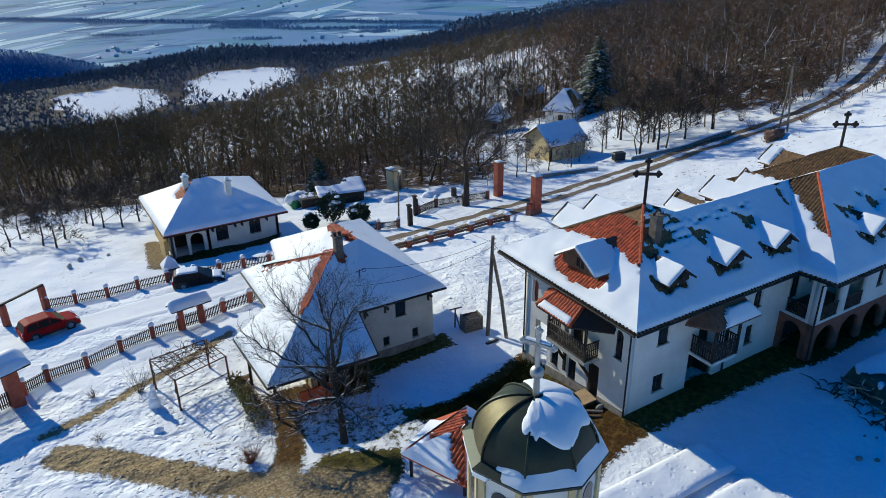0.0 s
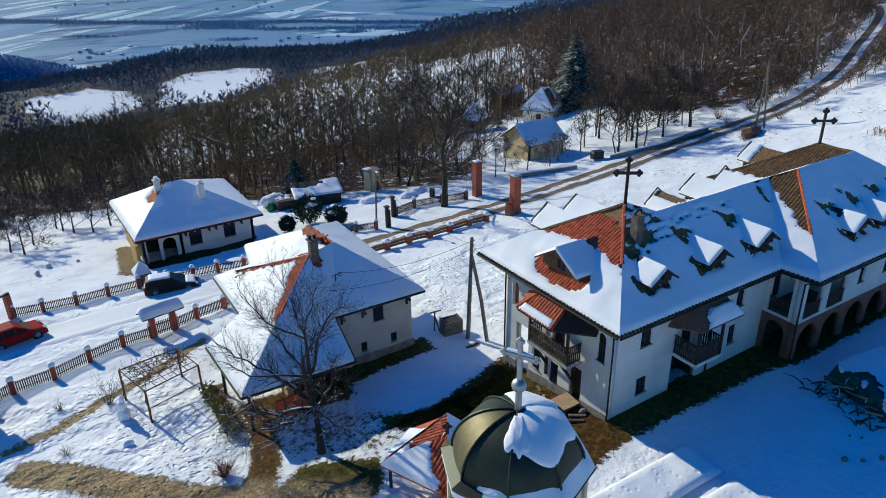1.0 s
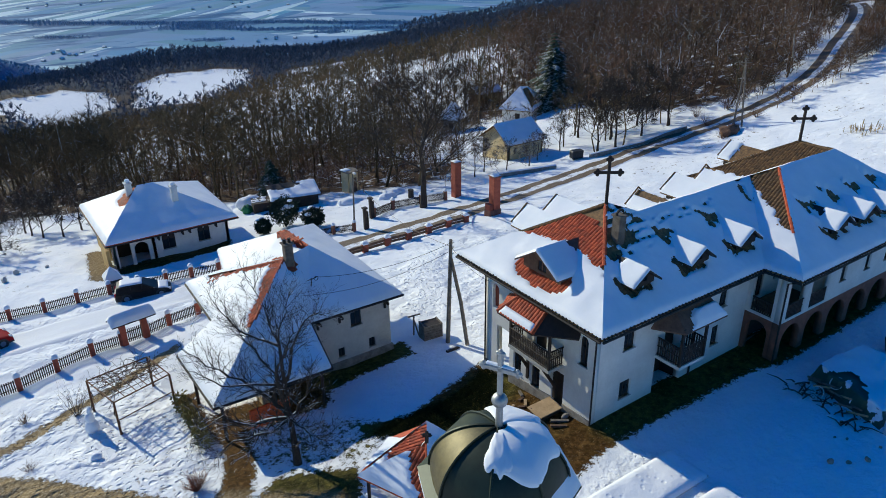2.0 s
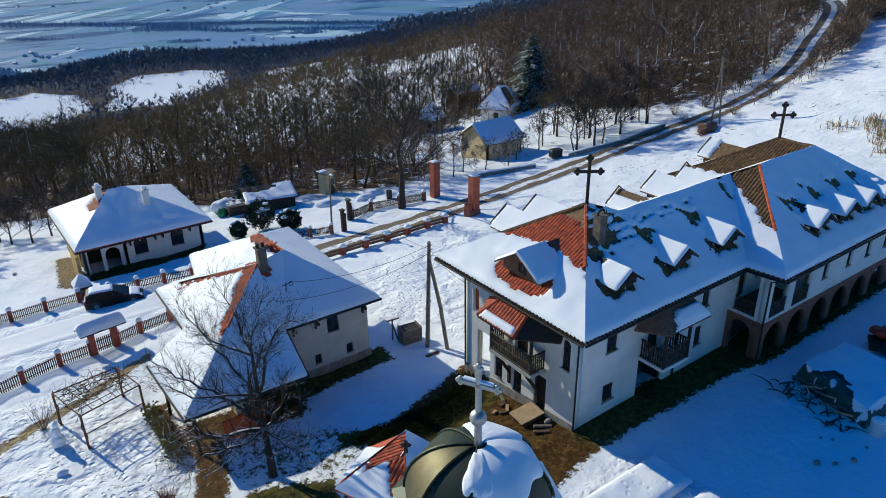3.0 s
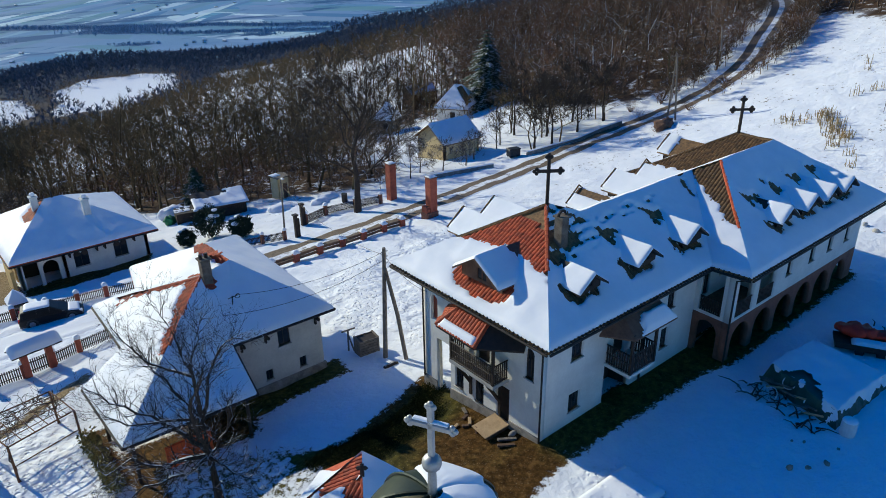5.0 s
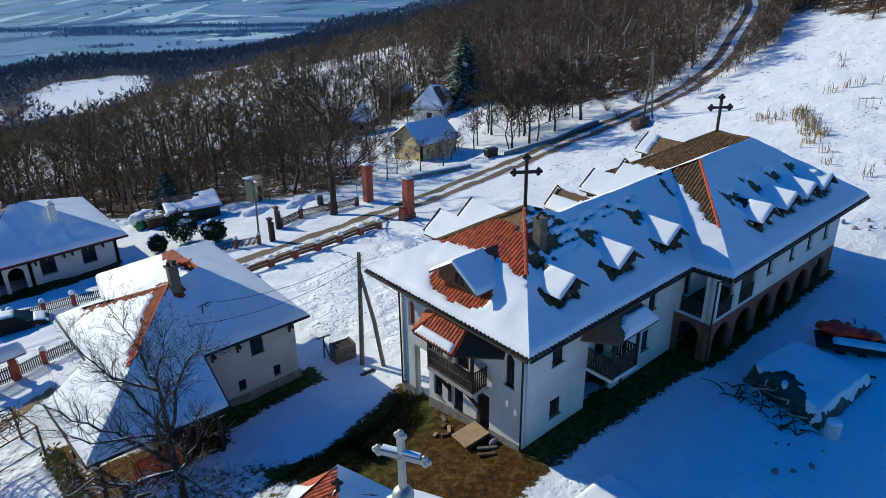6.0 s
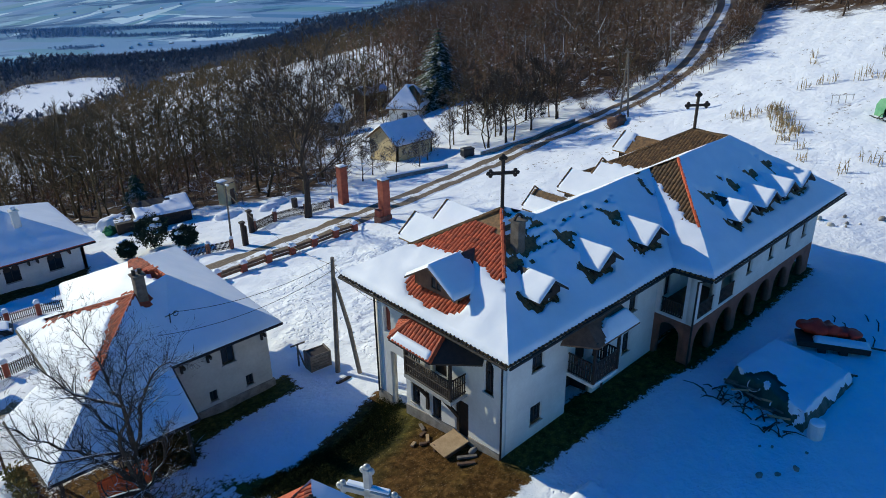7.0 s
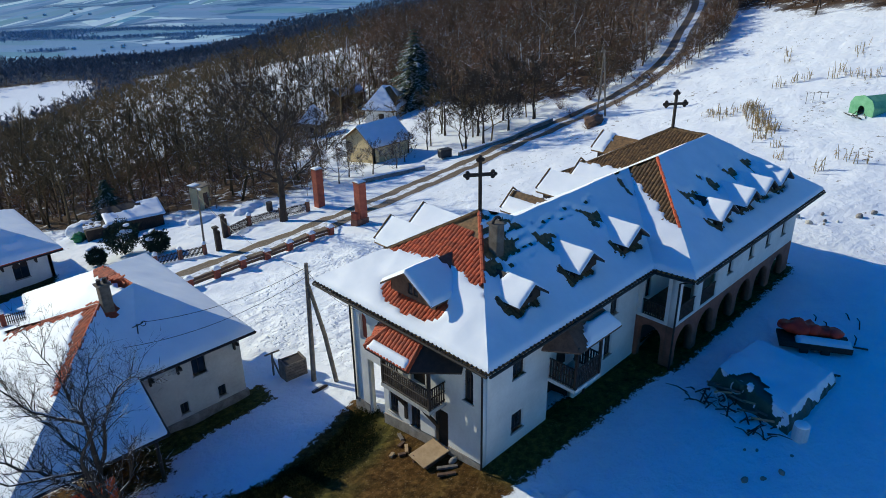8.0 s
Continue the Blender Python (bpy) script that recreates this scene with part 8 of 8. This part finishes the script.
def dark_shed():
    b = thing("dark_shed", (8.5, 57.4, ground_z(8.5, 57.4)), "low black timber shed with snow sliding off its roof", "shed", "", "", -12)
    for k in range(24):
        box("board", -2.7 + k * 0.225, -2.49 + k * 0.225, -1.45, -1.40, -0.6, 1.75, "timber", b)
    box("body", -2.68, 2.68, -1.39, 1.4, -0.7, 1.75, "void", b)
    roof = [(-3.0, -1.8, 1.75), (3.0, -1.8, 1.75), (3.0, 1.7, 2.5), (-3.0, 1.7, 2.5)]
    roof_body("roof", [roof], 0.1, "timber", b)
    snow_sheet("roof_snow", [(p[0], p[1], p[2] + 0.01) for p in roof], b, (0, 1, 2, 3), lambda p: 0.9 - math.hypot((p.x + 1.2) * 0.45, p.y - 1.2), 0.11, 0.22, 0.03)
    box("lean_to", -4.9, -2.72, -1.0, 1.2, -0.7, 1.3, "timber", b)
    snow_sheet("lean_to_snow", [(-5.0, -0.4, 1.32), (-2.7, -0.4, 1.36), (-2.7, 1.3, 1.45), (-5.0, 1.3, 1.4)], b, (0, 1, 2, 3), lambda p: 0.25 * noise.noise(p * 1.5), 0.08, 0.2, 0.03)


dark_shed()
lump("green_net_heap", (2.9, 58.8), [((0, 0, 0.45), (0.6, 0.45, 0.55)), ((0.55, 0.2, 0.3), (0.45, 0.45, 0.4))], "net_green", "crumpled green netting heaped by the shed", "netting", 0.16)
lump("brush_heap", (4.6, 62.2), [((0, 0, 0.5), (1.8, 1.0, 0.9))], "snow", "heap of scrap under snow behind the shed", "heap", 0.15)


def privy():
    p = thing("outhouse", (16.4, 58.0, ground_z(16.4, 58.0)), "narrow white rendered outhouse with a brown door", "outhouse", "", "", 10)
    slab("wall", rect(-0.75, 0.75, -0.5, 2.75), [rect(-0.1, 0.55, 0.1, 2.0)], 0.12, facing("-y", 0, -0.75), "cream", p)
    for m in (facing("-x", -0.75, 0.75), facing("+x", 0.75, -0.75)):
        slab("wall", rect(0, 1.5, -0.5, 2.75), [], 0.12, m, "cream", p)
    slab("wall", rect(-0.75, 0.75, -0.5, 2.75), [], 0.12, pose(0, 0.75, 0, 90, 0, 180), "wall", p)
    slab("door", rect(-0.1, 0.55, 0.1, 2.0), [], 0.05, facing("-y", 0, -0.69), "timber_brown", p)
    box("roof", -0.95, 0.95, -0.98, 0.95, 2.75, 2.87, "timber_grey", p)
    bm = bmesh.new()
    snow_cap(bm, -0.9, 0.2, -0.2, 0.9, 2.87, 0.09)
    part("roof_snow", bm, "snow", p, "", True)


privy()
for i, (x, y, w) in enumerate(((13.6, 52.6, 1.0), (17.6, 50.6, 0.8), (19.5, 52.0, 0.9))):
    lump("snow_heap", (x, y), [((0, 0, 0.1), (w * 1.6, w, 0.5))], "snow", "uneven heap of snow in the yard", "snow heap", 0.12)
drum_bin = thing("waste_barrel", (19.3, 48.0, ground_z(19.3, 48.0)), "dark metal waste barrel", "barrel")
rod("barrel", [(0, 0, -0.05), (0, 0, 0.95)], 0.33, "iron", drum_bin, "", 14)


def low_wall(pts, h, label):
    x0, y0 = pts[0]
    base = ground_z(x0, y0)
    w = thing("retaining_wall", (x0, y0, base), label, "wall", "lane walls")
    for (xa, ya), (xb, yb) in zip(pts, pts[1:]):
        ang = math.atan2(yb - ya, xb - xa)
        l = math.hypot(xb - xa, yb - ya)
        za, zb = ground_z(xa, ya) - base, ground_z(xb, yb) - base
        bm = bmesh.new()
        quad_box(bm, 0, l, -0.14, 0.14, -0.5, h, 0.02)
        for v in bm.verts:
            v.co.z += za + (zb - za) * v.co.x / l
        bm.transform(pose(xa - x0, ya - y0, 0, 0, 0, math.degrees(ang)))
        part("wall_panel", bm, "stone", w)
        bm = bmesh.new()
        quad_box(bm, 0, l, -0.17, 0.17, h, h + 0.12, 0.05)
        for v in bm.verts:
            v.co.z += za + (zb - za) * v.co.x / l + 0.03 * noise.noise(v.co * 2)
        bm.transform(pose(xa - x0, ya - y0, 0, 0, 0, math.degrees(ang)))
        part("wall_snow", bm, "snow", w)


low_wall([(31.5, 47.4), (35.6, 46.3), (39.6, 45.2)], 0.5, "low grey concrete wall along the lane")
low_wall([(46.0, 45.6), (50.0, 44.6), (54.0, 43.9), (58.0, 43.4), (61.8, 42.7)], 0.45, "long low concrete wall along the lane")
bin_t = thing("waste_container", (44.9, 47.0, ground_z(44.9, 47.0)), "dark green waste container on wheels", "waste bin", "", "", -15)
bm = bmesh.new()
quad_box(bm, -0.8, 0.8, -0.5, 0.5, 0.15, 1.05, 0.05)
part("body", bm, "plastic_dark", bin_t)
box("lid", -0.84, 0.84, -0.54, 0.54, 1.05, 1.18, "plastic_dark", bin_t, "", 0.04)
for x in (-0.6, 0.6):
    for y in (-0.35, 0.35):
        rod("castor", [(x, y - 0.04, 0.08), (x, y + 0.04, 0.08)], 0.09, "rubber", bin_t, "", 8)


lump("brush_heap", (61.3, 35.6), [((0, 0, 0.3), (1.7, 1.0, 0.8)), ((1.2, 0.4, 0.3), (1.0, 0.8, 0.7))], "twig", "brown heap of earth and cut brush beside the lane", "heap", 0.2)


# ---- things by the cottage ----
t_post = thing("clothes_post", (-0.7, 15.2, ground_z(-0.7, 15.2)), "weathered T-shaped clothes post", "post")
rod("post", [(0, 0, -0.3), (0.05, 0, 1.45)], 0.06, "timber_grey", t_post)
rod("arm", [(-0.35, 0.1, 1.42), (0.5, -0.1, 1.5)], 0.05, "timber_grey", t_post)
rod("stay", [(0.3, -0.35, -0.3), (0.04, 0, 1.2)], 0.05, "timber_grey", t_post)
crate = thing("timber_crate", (0.0, 14.2, ground_z(0.0, 14.2)), "old grey slatted timber crate", "crate", "", "", -8)
for k in range(6):
    box("slat", -0.65, 0.65, -0.42, -0.39, 0.02 + k * 0.18, 0.16 + k * 0.18, "timber_grey", crate)
    box("slat", -0.65, 0.65, 0.39, 0.42, 0.02 + k * 0.18, 0.16 + k * 0.18, "timber_grey", crate)
for x in (-0.6, 0.6):
    box("corner_post", x - 0.05, x + 0.05, -0.45, 0.45, -0.1, 1.1, "timber_grey", crate)
box("lining", -0.6, 0.6, -0.38, 0.38, 0, 1.02, "timber", crate)
lump("fallen_branch_heap", (-0.1, 11.6), [((0, 0, 0.05), (0.5, 0.18, 0.12))], "bark_dark", "dark piece of wood lying on the snow", "branch", 0.05)


# ---- at the lodging door ----
ramp_t = thing("door_ramp", (-0.75, 2.35, ground_z(-0.75, 2.35)), "plywood board laid as a ramp to the door", "ramp", "", "", 0)
bm = bmesh.new()
quad_box(bm, -0.7, 0.7, -0.55, 0.55, 0.28, 0.33, 0.005)
bm.transform(pose(0, 0, 0, 0, -7, -6))
part("board", bm, "board", ramp_t)
for y in (-0.4, 0.4):
    box("bearer", -0.6, 0.7, y - 0.06, y + 0.06, -0.15, 0.26, "timber_brown", ramp_t)
rng = random.Random(3)
for i, (x, y, l, a, mt) in enumerate(((-0.9, 3.7, 0.55, 50, "board"), (-1.3, 3.55, 0.35, -30, "timber_brown"), (-0.8, 4.15, 0.4, 10, "timber_brown"), (-0.75, 1.25, 0.9, -35, "timber_grey"), (-1.1, 0.95, 0.8, -35, "timber_brown"), (-0.45, 4.6, 0.5, 70, "timber_grey"), (-1.6, 3.9, 0.3, 20, "board"))):
    w = thing("wood_offcut", (x, y, ground_z(x, y)), "loose sawn timber offcut on the bare ground", "timber", "timber offcuts", "", a)
    box("offcut", -l / 2, l / 2, -0.08, 0.08, -0.03, 0.07, mt, w, "", 0.01)
lump("door_stone", (-0.35, 1.35), [((0, 0, 0.08), (0.22, 0.17, 0.14))], "stone", "grey stone beside the door", "stone", 0.05, 2)


# ---- courtyard heap, trailer and barrel ----
def tarp_heap():
    """A flat-topped stack: dark green sheet hanging down its near side, snow on top and creeping over the edges."""
    o = Vector((13.0, -6.6, ground_z(13.0, -6.6)))
    h = thing("tarpaulin_heap", tuple(o), "stack of timber under a green tarpaulin and deep snow", "heap")
    left, back, right, front = (Vector((x - o.x, y - o.y)) for x, y in ((11.95, -4.55), (15.75, -4.75), (15.5, -8.55), (10.75, -8.3)))
    n, m = 84, 84

    def at(u, v, out=0.0):
        """u runs from the near side to the far one, v from the front corner to the left one; below 0 and above 1 the sides fall."""
        uc, vc = min(max(u, 0), 1), min(max(v, 0), 1)
        q = front.lerp(right, uc).lerp(left.lerp(back, uc), vc)
        du, dv = u - uc, v - vc
        q = q + (right - front).normalized() * du * 1.1 + (left - front).normalized() * dv * 1.1
        fall = max(abs(du), abs(dv))
        top = 0.78 + 0.10 * noise.noise(Vector((q.x, q.y, 0)) * 0.9) + 0.06 * math.sin(uc * 5.0) + 0.10 * vc
        fold = 0.12 * noise.noise(Vector((q.x * 2.4, q.y * 2.4, 4.0)))
        z = top - max(0.0, fall) * 3.1 + fold * min(1.0, fall * 8)
        return Vector((q.x + fold * (fall > 0) * 1.6, q.y + fold * (fall > 0), max(z, -0.12) + out))

    def surface(name, lift, mat, keep):
        bm = bmesh.new()
        grid = [[bm.verts.new(at(-0.3 + 1.6 * i / n, -0.3 + 1.6 * j / m, lift)) for j in range(m + 1)] for i in range(n + 1)]
        for i in range(n):
            for j in range(m):
                u, v = -0.3 + 1.6 * (i + 0.5) / n, -0.3 + 1.6 * (j + 0.5) / m
                if keep(u, v, grid[i][j].co):
                    bm.faces.new((grid[i][j], grid[i + 1][j], grid[i + 1][j + 1], grid[i][j + 1]))
        bmesh.ops.delete(bm, geom=[v for v in bm.verts if not v.link_faces], context="VERTS")
        part(name, bm, mat, h, "", True)

    def snowy(u, v, c):
        wave = 0.16 * noise.noise(Vector((c.x * 1.1, c.y * 1.1, 2.0))) + 0.07 * noise.noise(Vector((c.x * 3.4, c.y * 3.4, 5.0)))
        near = u + wave - 0.10 + 0.13 * math.sin(v * 7.5 + 0.6)
        side = v + 0.6 * wave + 0.14
        return (near > 0 or noise.noise(Vector((c.x * 1.9, c.y * 1.9, 9.0))) > 0.34) and side > 0
    surface("tarpaulin", 0.0, "tarp_green", lambda u, v, c: True)
    surface("snow", 0.09, "snow", snowy)
    rng = random.Random(5)
    edge = left - front
    away = Vector((edge.y, -edge.x)).normalized()
    if away.dot(front - right) < 0:
        away = -away
    for k in range(46):
        q = front + edge * rng.uniform(-0.05, 1.05) + away * rng.uniform(0.5, 1.9)
        a, l, up = rng.uniform(0, math.tau), rng.uniform(0.3, 1.1), rng.uniform(0.0, 0.14)
        d = Vector((math.cos(a), math.sin(a))) * l
        rod("branch", [(q.x, q.y, -0.02), (q.x + d.x * 0.5 + 0.05, q.y + d.y * 0.5, 0.05 + up), (q.x + d.x, q.y + d.y, 0.02 + 1.6 * up)], [0.04, 0.032, 0.016], "bark_dark", h, "", 4)
    for k in range(9):
        q = front + edge * (0.08 + 0.1 * k) + away * rng.uniform(0.15, 0.5)
        d = edge.normalized() * rng.uniform(0.5, 0.9) + away * rng.uniform(-0.2, 0.5)
        z = rng.uniform(0.15, 0.6)
        rod("plank_end", [(q.x, q.y, z), (q.x + d.x, q.y + d.y, z - rng.uniform(0.05, 0.3))], 0.06, "timber_grey" if k % 3 else "board", h, "", 4)
    for k in range(7):
        q = right + (back - right) * rng.uniform(-0.05, 0.35) + (right - front).normalized() * rng.uniform(0.1, 0.4)
        rod("plank_end", [(q.x - 0.3, q.y + 0.1, 0.55), (q.x + 0.3, q.y - 0.2, 0.3)], 0.06, "timber", h, "", 4)
    return h


def cycle_wheel(at, tilt, rz, r=0.33):
    w = thing("cycle_wheel", at, "old wire-spoked cycle wheel lying against the heap", "wheel", "cycle wheels", "", rz)
    bm = bmesh.new()
    ring = [Vector((math.cos(a) * r, 0, math.sin(a) * r)) for a in (math.tau * k / 20 for k in range(21))]
    tube(bm, ring, 0.028, 5, False)
    bm.transform(pose(0, 0, r * math.cos(radians(tilt)), tilt))
    part("tyre", bm, "plastic_white", w)
    bm = bmesh.new()
    for k in range(10):
        a = math.tau * k / 10
        tube(bm, [(0, 0, 0), (math.cos(a) * r, 0, math.sin(a) * r)], 0.008, 3, False)
    tube(bm, [(0, -0.05, 0), (0, 0.05, 0)], 0.035, 6)
    bm.transform(pose(0, 0, r * math.cos(radians(tilt)), tilt))
    part("spokes", bm, "iron", w)
    return w


tarp_heap()
cycle_wheel((10.55, -5.35, ground_z(10.55, -5.35) - 0.02), 38, 70, 0.36)
cycle_wheel((11.5, -5.75, ground_z(11.5, -5.75) + 0.42), 42, 75, 0.33)
brl = thing("plastic_barrel", (10.5, -9.0, ground_z(10.5, -9.0)), "white plastic barrel with snow on its lid", "barrel")
rod("barrel", [(0, 0, -0.05), (0, 0, 0.1), (0, 0, 0.5), (0, 0, 0.75)], [0.31, 0.33, 0.34, 0.32], "plastic_white", brl, "", 18)
bm = bmesh.new()
bmesh.ops.create_uvsphere(bm, u_segments=16, v_segments=8, radius=0.33, matrix=Matrix.Translation((0, 0, 0.75)) @ Matrix.Diagonal((1, 1, 0.35, 1)))
part("snow_lid", bm, "snow", brl, "", True)
for i, (x, y, k) in enumerate(((6.5, -8.4, 0.19), (7.1, -8.9, 0.14), (7.9, -9.3, 0.18), (8.6, -8.0, 0.09), (8.3, -7.6, 0.08), (9.2, -9.2, 0.09))):
    rock("stone", (x, y), k, 40 + i, "dark angular stone poking out of the snow", "stone")



def trailer():
    t = thing("flat_trailer", (18.3, -6.7, ground_z(18.3, -6.7)), "low timber trailer bed under snow", "trailer", "", "", -62)
    box("bed", -1.7, 1.7, -0.75, 0.75, 0.25, 0.42, "timber", t, "", 0.02)
    bm = bmesh.new()
    quad_box(bm, -1.7, 1.7, -0.80, -0.74, 0.25, 0.55)
    part("side_board", bm, "timber", t)
    snow_sheet("bed_snow", [(-0.9, -0.74, 0.44), (1.75, -0.74, 0.44), (1.75, 0.1, 0.44), (-0.9, 0.1, 0.44)], t, (0, 1, 2, 3), None, 0.22, 0.18, 0.03)
    for x in (-0.5, 0.5):
        for y in (-0.7, 0.7):
            rod("wheel", [(x, y - 0.06, 0.1), (x, y + 0.06, 0.1)], 0.22, "rubber", t, "", 12)
    rod("drawbar", [(1.7, 0, 0.3), (2.6, 0.1, 0.2)], 0.05, "iron", t)
    return t


trailer()
lump("red_tarp_bundle", (18.7, -6.4), [((-0.45, 0.95, 0.72), (0.5, 0.55, 0.36)), ((-0.2, 0.5, 0.74), (0.52, 0.6, 0.36)), ((0.05, 0.05, 0.72), (0.5, 0.62, 0.33)), ((0.28, -0.4, 0.70), (0.48, 0.6, 0.32)), ((0.5, -0.9, 0.66), (0.42, 0.5, 0.28))], "tarp_red", "long bundle wrapped in red tarpaulin on the trailer", "tarpaulin", 0.12)
for i, (x, y, l, a) in enumerate(((21.5, -8.0, 0.7, 30), (22.3, -7.3, 0.5, 75), (19.7, -8.3, 0.6, 10), (20.8, -6.6, 0.35, 50), (21.0, -5.9, 0.4, 15))):
    s = thing("stick", (x, y, ground_z(x, y)), "short dark stick standing out of the snow", "stick", "sticks in the snow", "", a)
    rod("stick", [(0, 0, -0.1), (l * 0.5, 0, l * 0.5), (l * 0.6, 0.15, l * 0.75)], [0.04, 0.035, 0.02], "bark_dark", s, "", 5)


# ---- hillside plot ----
def dry_stalks(at, spread, count, height, seed, label):
    rng = random.Random(seed)
    x0, y0 = at
    z0 = ground_z(x0, y0)
    s = thing("dry_stalks", (x0, y0, z0), label, "plant", "dry stalk rows")
    for k in range(count):
        bm = bmesh.new()
        dx, dy = rng.gauss(0, 1) * spread[0], rng.gauss(0, 1) * spread[1]
        z = ground_z(x0 + dx, y0 + dy) - z0
        h = height * rng.uniform(0.5, 1.15)
        lean = Vector((rng.uniform(-0.25, 0.25), rng.uniform(-0.25, 0.25), 0)) * h
        base = Vector((dx, dy, z - 0.05))
        tube(bm, [base, base + lean * 0.4 + Vector((0, 0, h * 0.6)), base + lean + Vector((0, 0, h))], [0.04, 0.035, 0.015], 3, False)
        for j in range(4):
            q = base + lean * (0.3 + 0.15 * j) + Vector((0, 0, h * (0.35 + 0.15 * j)))
            a = rng.uniform(0, math.tau)
            d = Vector((math.cos(a), math.sin(a), -0.3)) * rng.uniform(0.2, 0.45)
            w = Vector((-math.sin(a), math.cos(a), 0)) * 0.06
            bm.faces.new([bm.verts.new(q - w), bm.verts.new(q + w), bm.verts.new(q + d)])
        part("stalk", bm, "grass", s)


for i, (x, y, n) in enumerate(((65.8, 17.3, 16), (63.8, 16.2, 16), (61.4, 14.6, 18), (59.4, 13.2, 16), (57.5, 11.9, 14), (55.4, 11.9, 6), (63.8, 20.9, 10), (63.1, 18.4, 8))):
    dry_stalks((x, y), (0.8, 0.5), n * 2, 0.95, 100 + i, "row of dry brown maize stalks in the snow")
for i, (x, y) in enumerate(((72.6, 17.3), (73.5, 16.5), (74.3, 15.7), (75.0, 14.4), (75.5, 12.1), (76.2, 10.9), (75.4, 9.6), (82.6, 19.9), (83.5, 11.9), (47.3, 3.2), (50.7, 2.6), (50.2, 1.1), (50.2, 7.7), (53.0, 9.5), (85.1, 21.1), (85.6, 12.4), (74.6, 8.2), (75.2, 7.4), (77.5, 12.1))):
    dry_stalks((x, y), (0.4, 0.4), 5, 1.3, 130 + i, "few dry brown stalks standing in the snow")
trellis = thing("garden_trellis", (67.8, 11.0, ground_z(67.8, 11.0)), "thin grey garden trellis on the snowy slope", "trellis", "", "", -40)
for k in range(4):
    rod("stake", [(k * 0.8 - 1.2, 0, -0.2), (k * 0.8 - 1.2, 0, 1.1)], 0.03, "timber_grey", trellis)
rod("rail", [(-1.3, 0, 1.0), (1.3, 0, 1.0)], 0.025, "timber_grey", trellis)


def polytunnel():
    p = thing("green_shelter", (63.4, 5.2, ground_z(63.4, 5.2)), "faded green sheeted shelter on the hillside", "shelter", "", "", -28)
    outline = [(-1.5, 0.0), (-1.5, 1.1), (-1.1, 1.75), (0, 2.1), (1.1, 1.75), (1.5, 1.1), (1.5, 0.0)]
    bm = bmesh.new()
    rows = []
    for k in range(6):
        y = k * 0.9
        rows.append([bm.verts.new((0.0 + y + 0, x + 0.04 * noise.noise(Vector((x, y, z))), z - 0.1 + 0.05 * noise.noise(Vector((x * 2, y, z))))) for x, z in outline])
    for r0, r1 in zip(rows, rows[1:]):
        for i in range(6):
            bm.faces.new((r0[i], r0[i + 1], r1[i + 1], r1[i]))
    bm.faces.new(rows[-1])
    part("cover", bm, "sheet_green", p)
    slab("front_sheet", [(x, z) for x, z in outline], [arch(-0.4, 0.4, -0.05, 1.0)], 0.03, facing("-x", 0.0, 0), "sheet_green", p)
    rng = random.Random(2)
    for k in range(7):
        a = rng.uniform(0, math.tau)
        rod("scrap_pole", [(-0.8 + rng.uniform(-0.5, 0.3), rng.uniform(-1.4, 1.0), 0.0), (-0.8 + math.cos(a), math.sin(a), 0.35)], 0.04, "timber", p)


polytunnel()
for i, (x, y, k) in enumerate(((34.9, -0.5, 0.3), (36.0, -1.2, 0.22), (38.2, -2.8, 0.3), (35.6, 0.6, 0.24), (37.2, -0.6, 0.2), (39.4, -3.4, 0.3), (36.6, -1.9, 0.16), (35.2, -1.4, 0.14))):
    rock("rubble_stone", (x, y), k, 60 + i, "grey broken stone in the snow beside the lodging", "stone", "stone" if i % 3 else "old_wall")
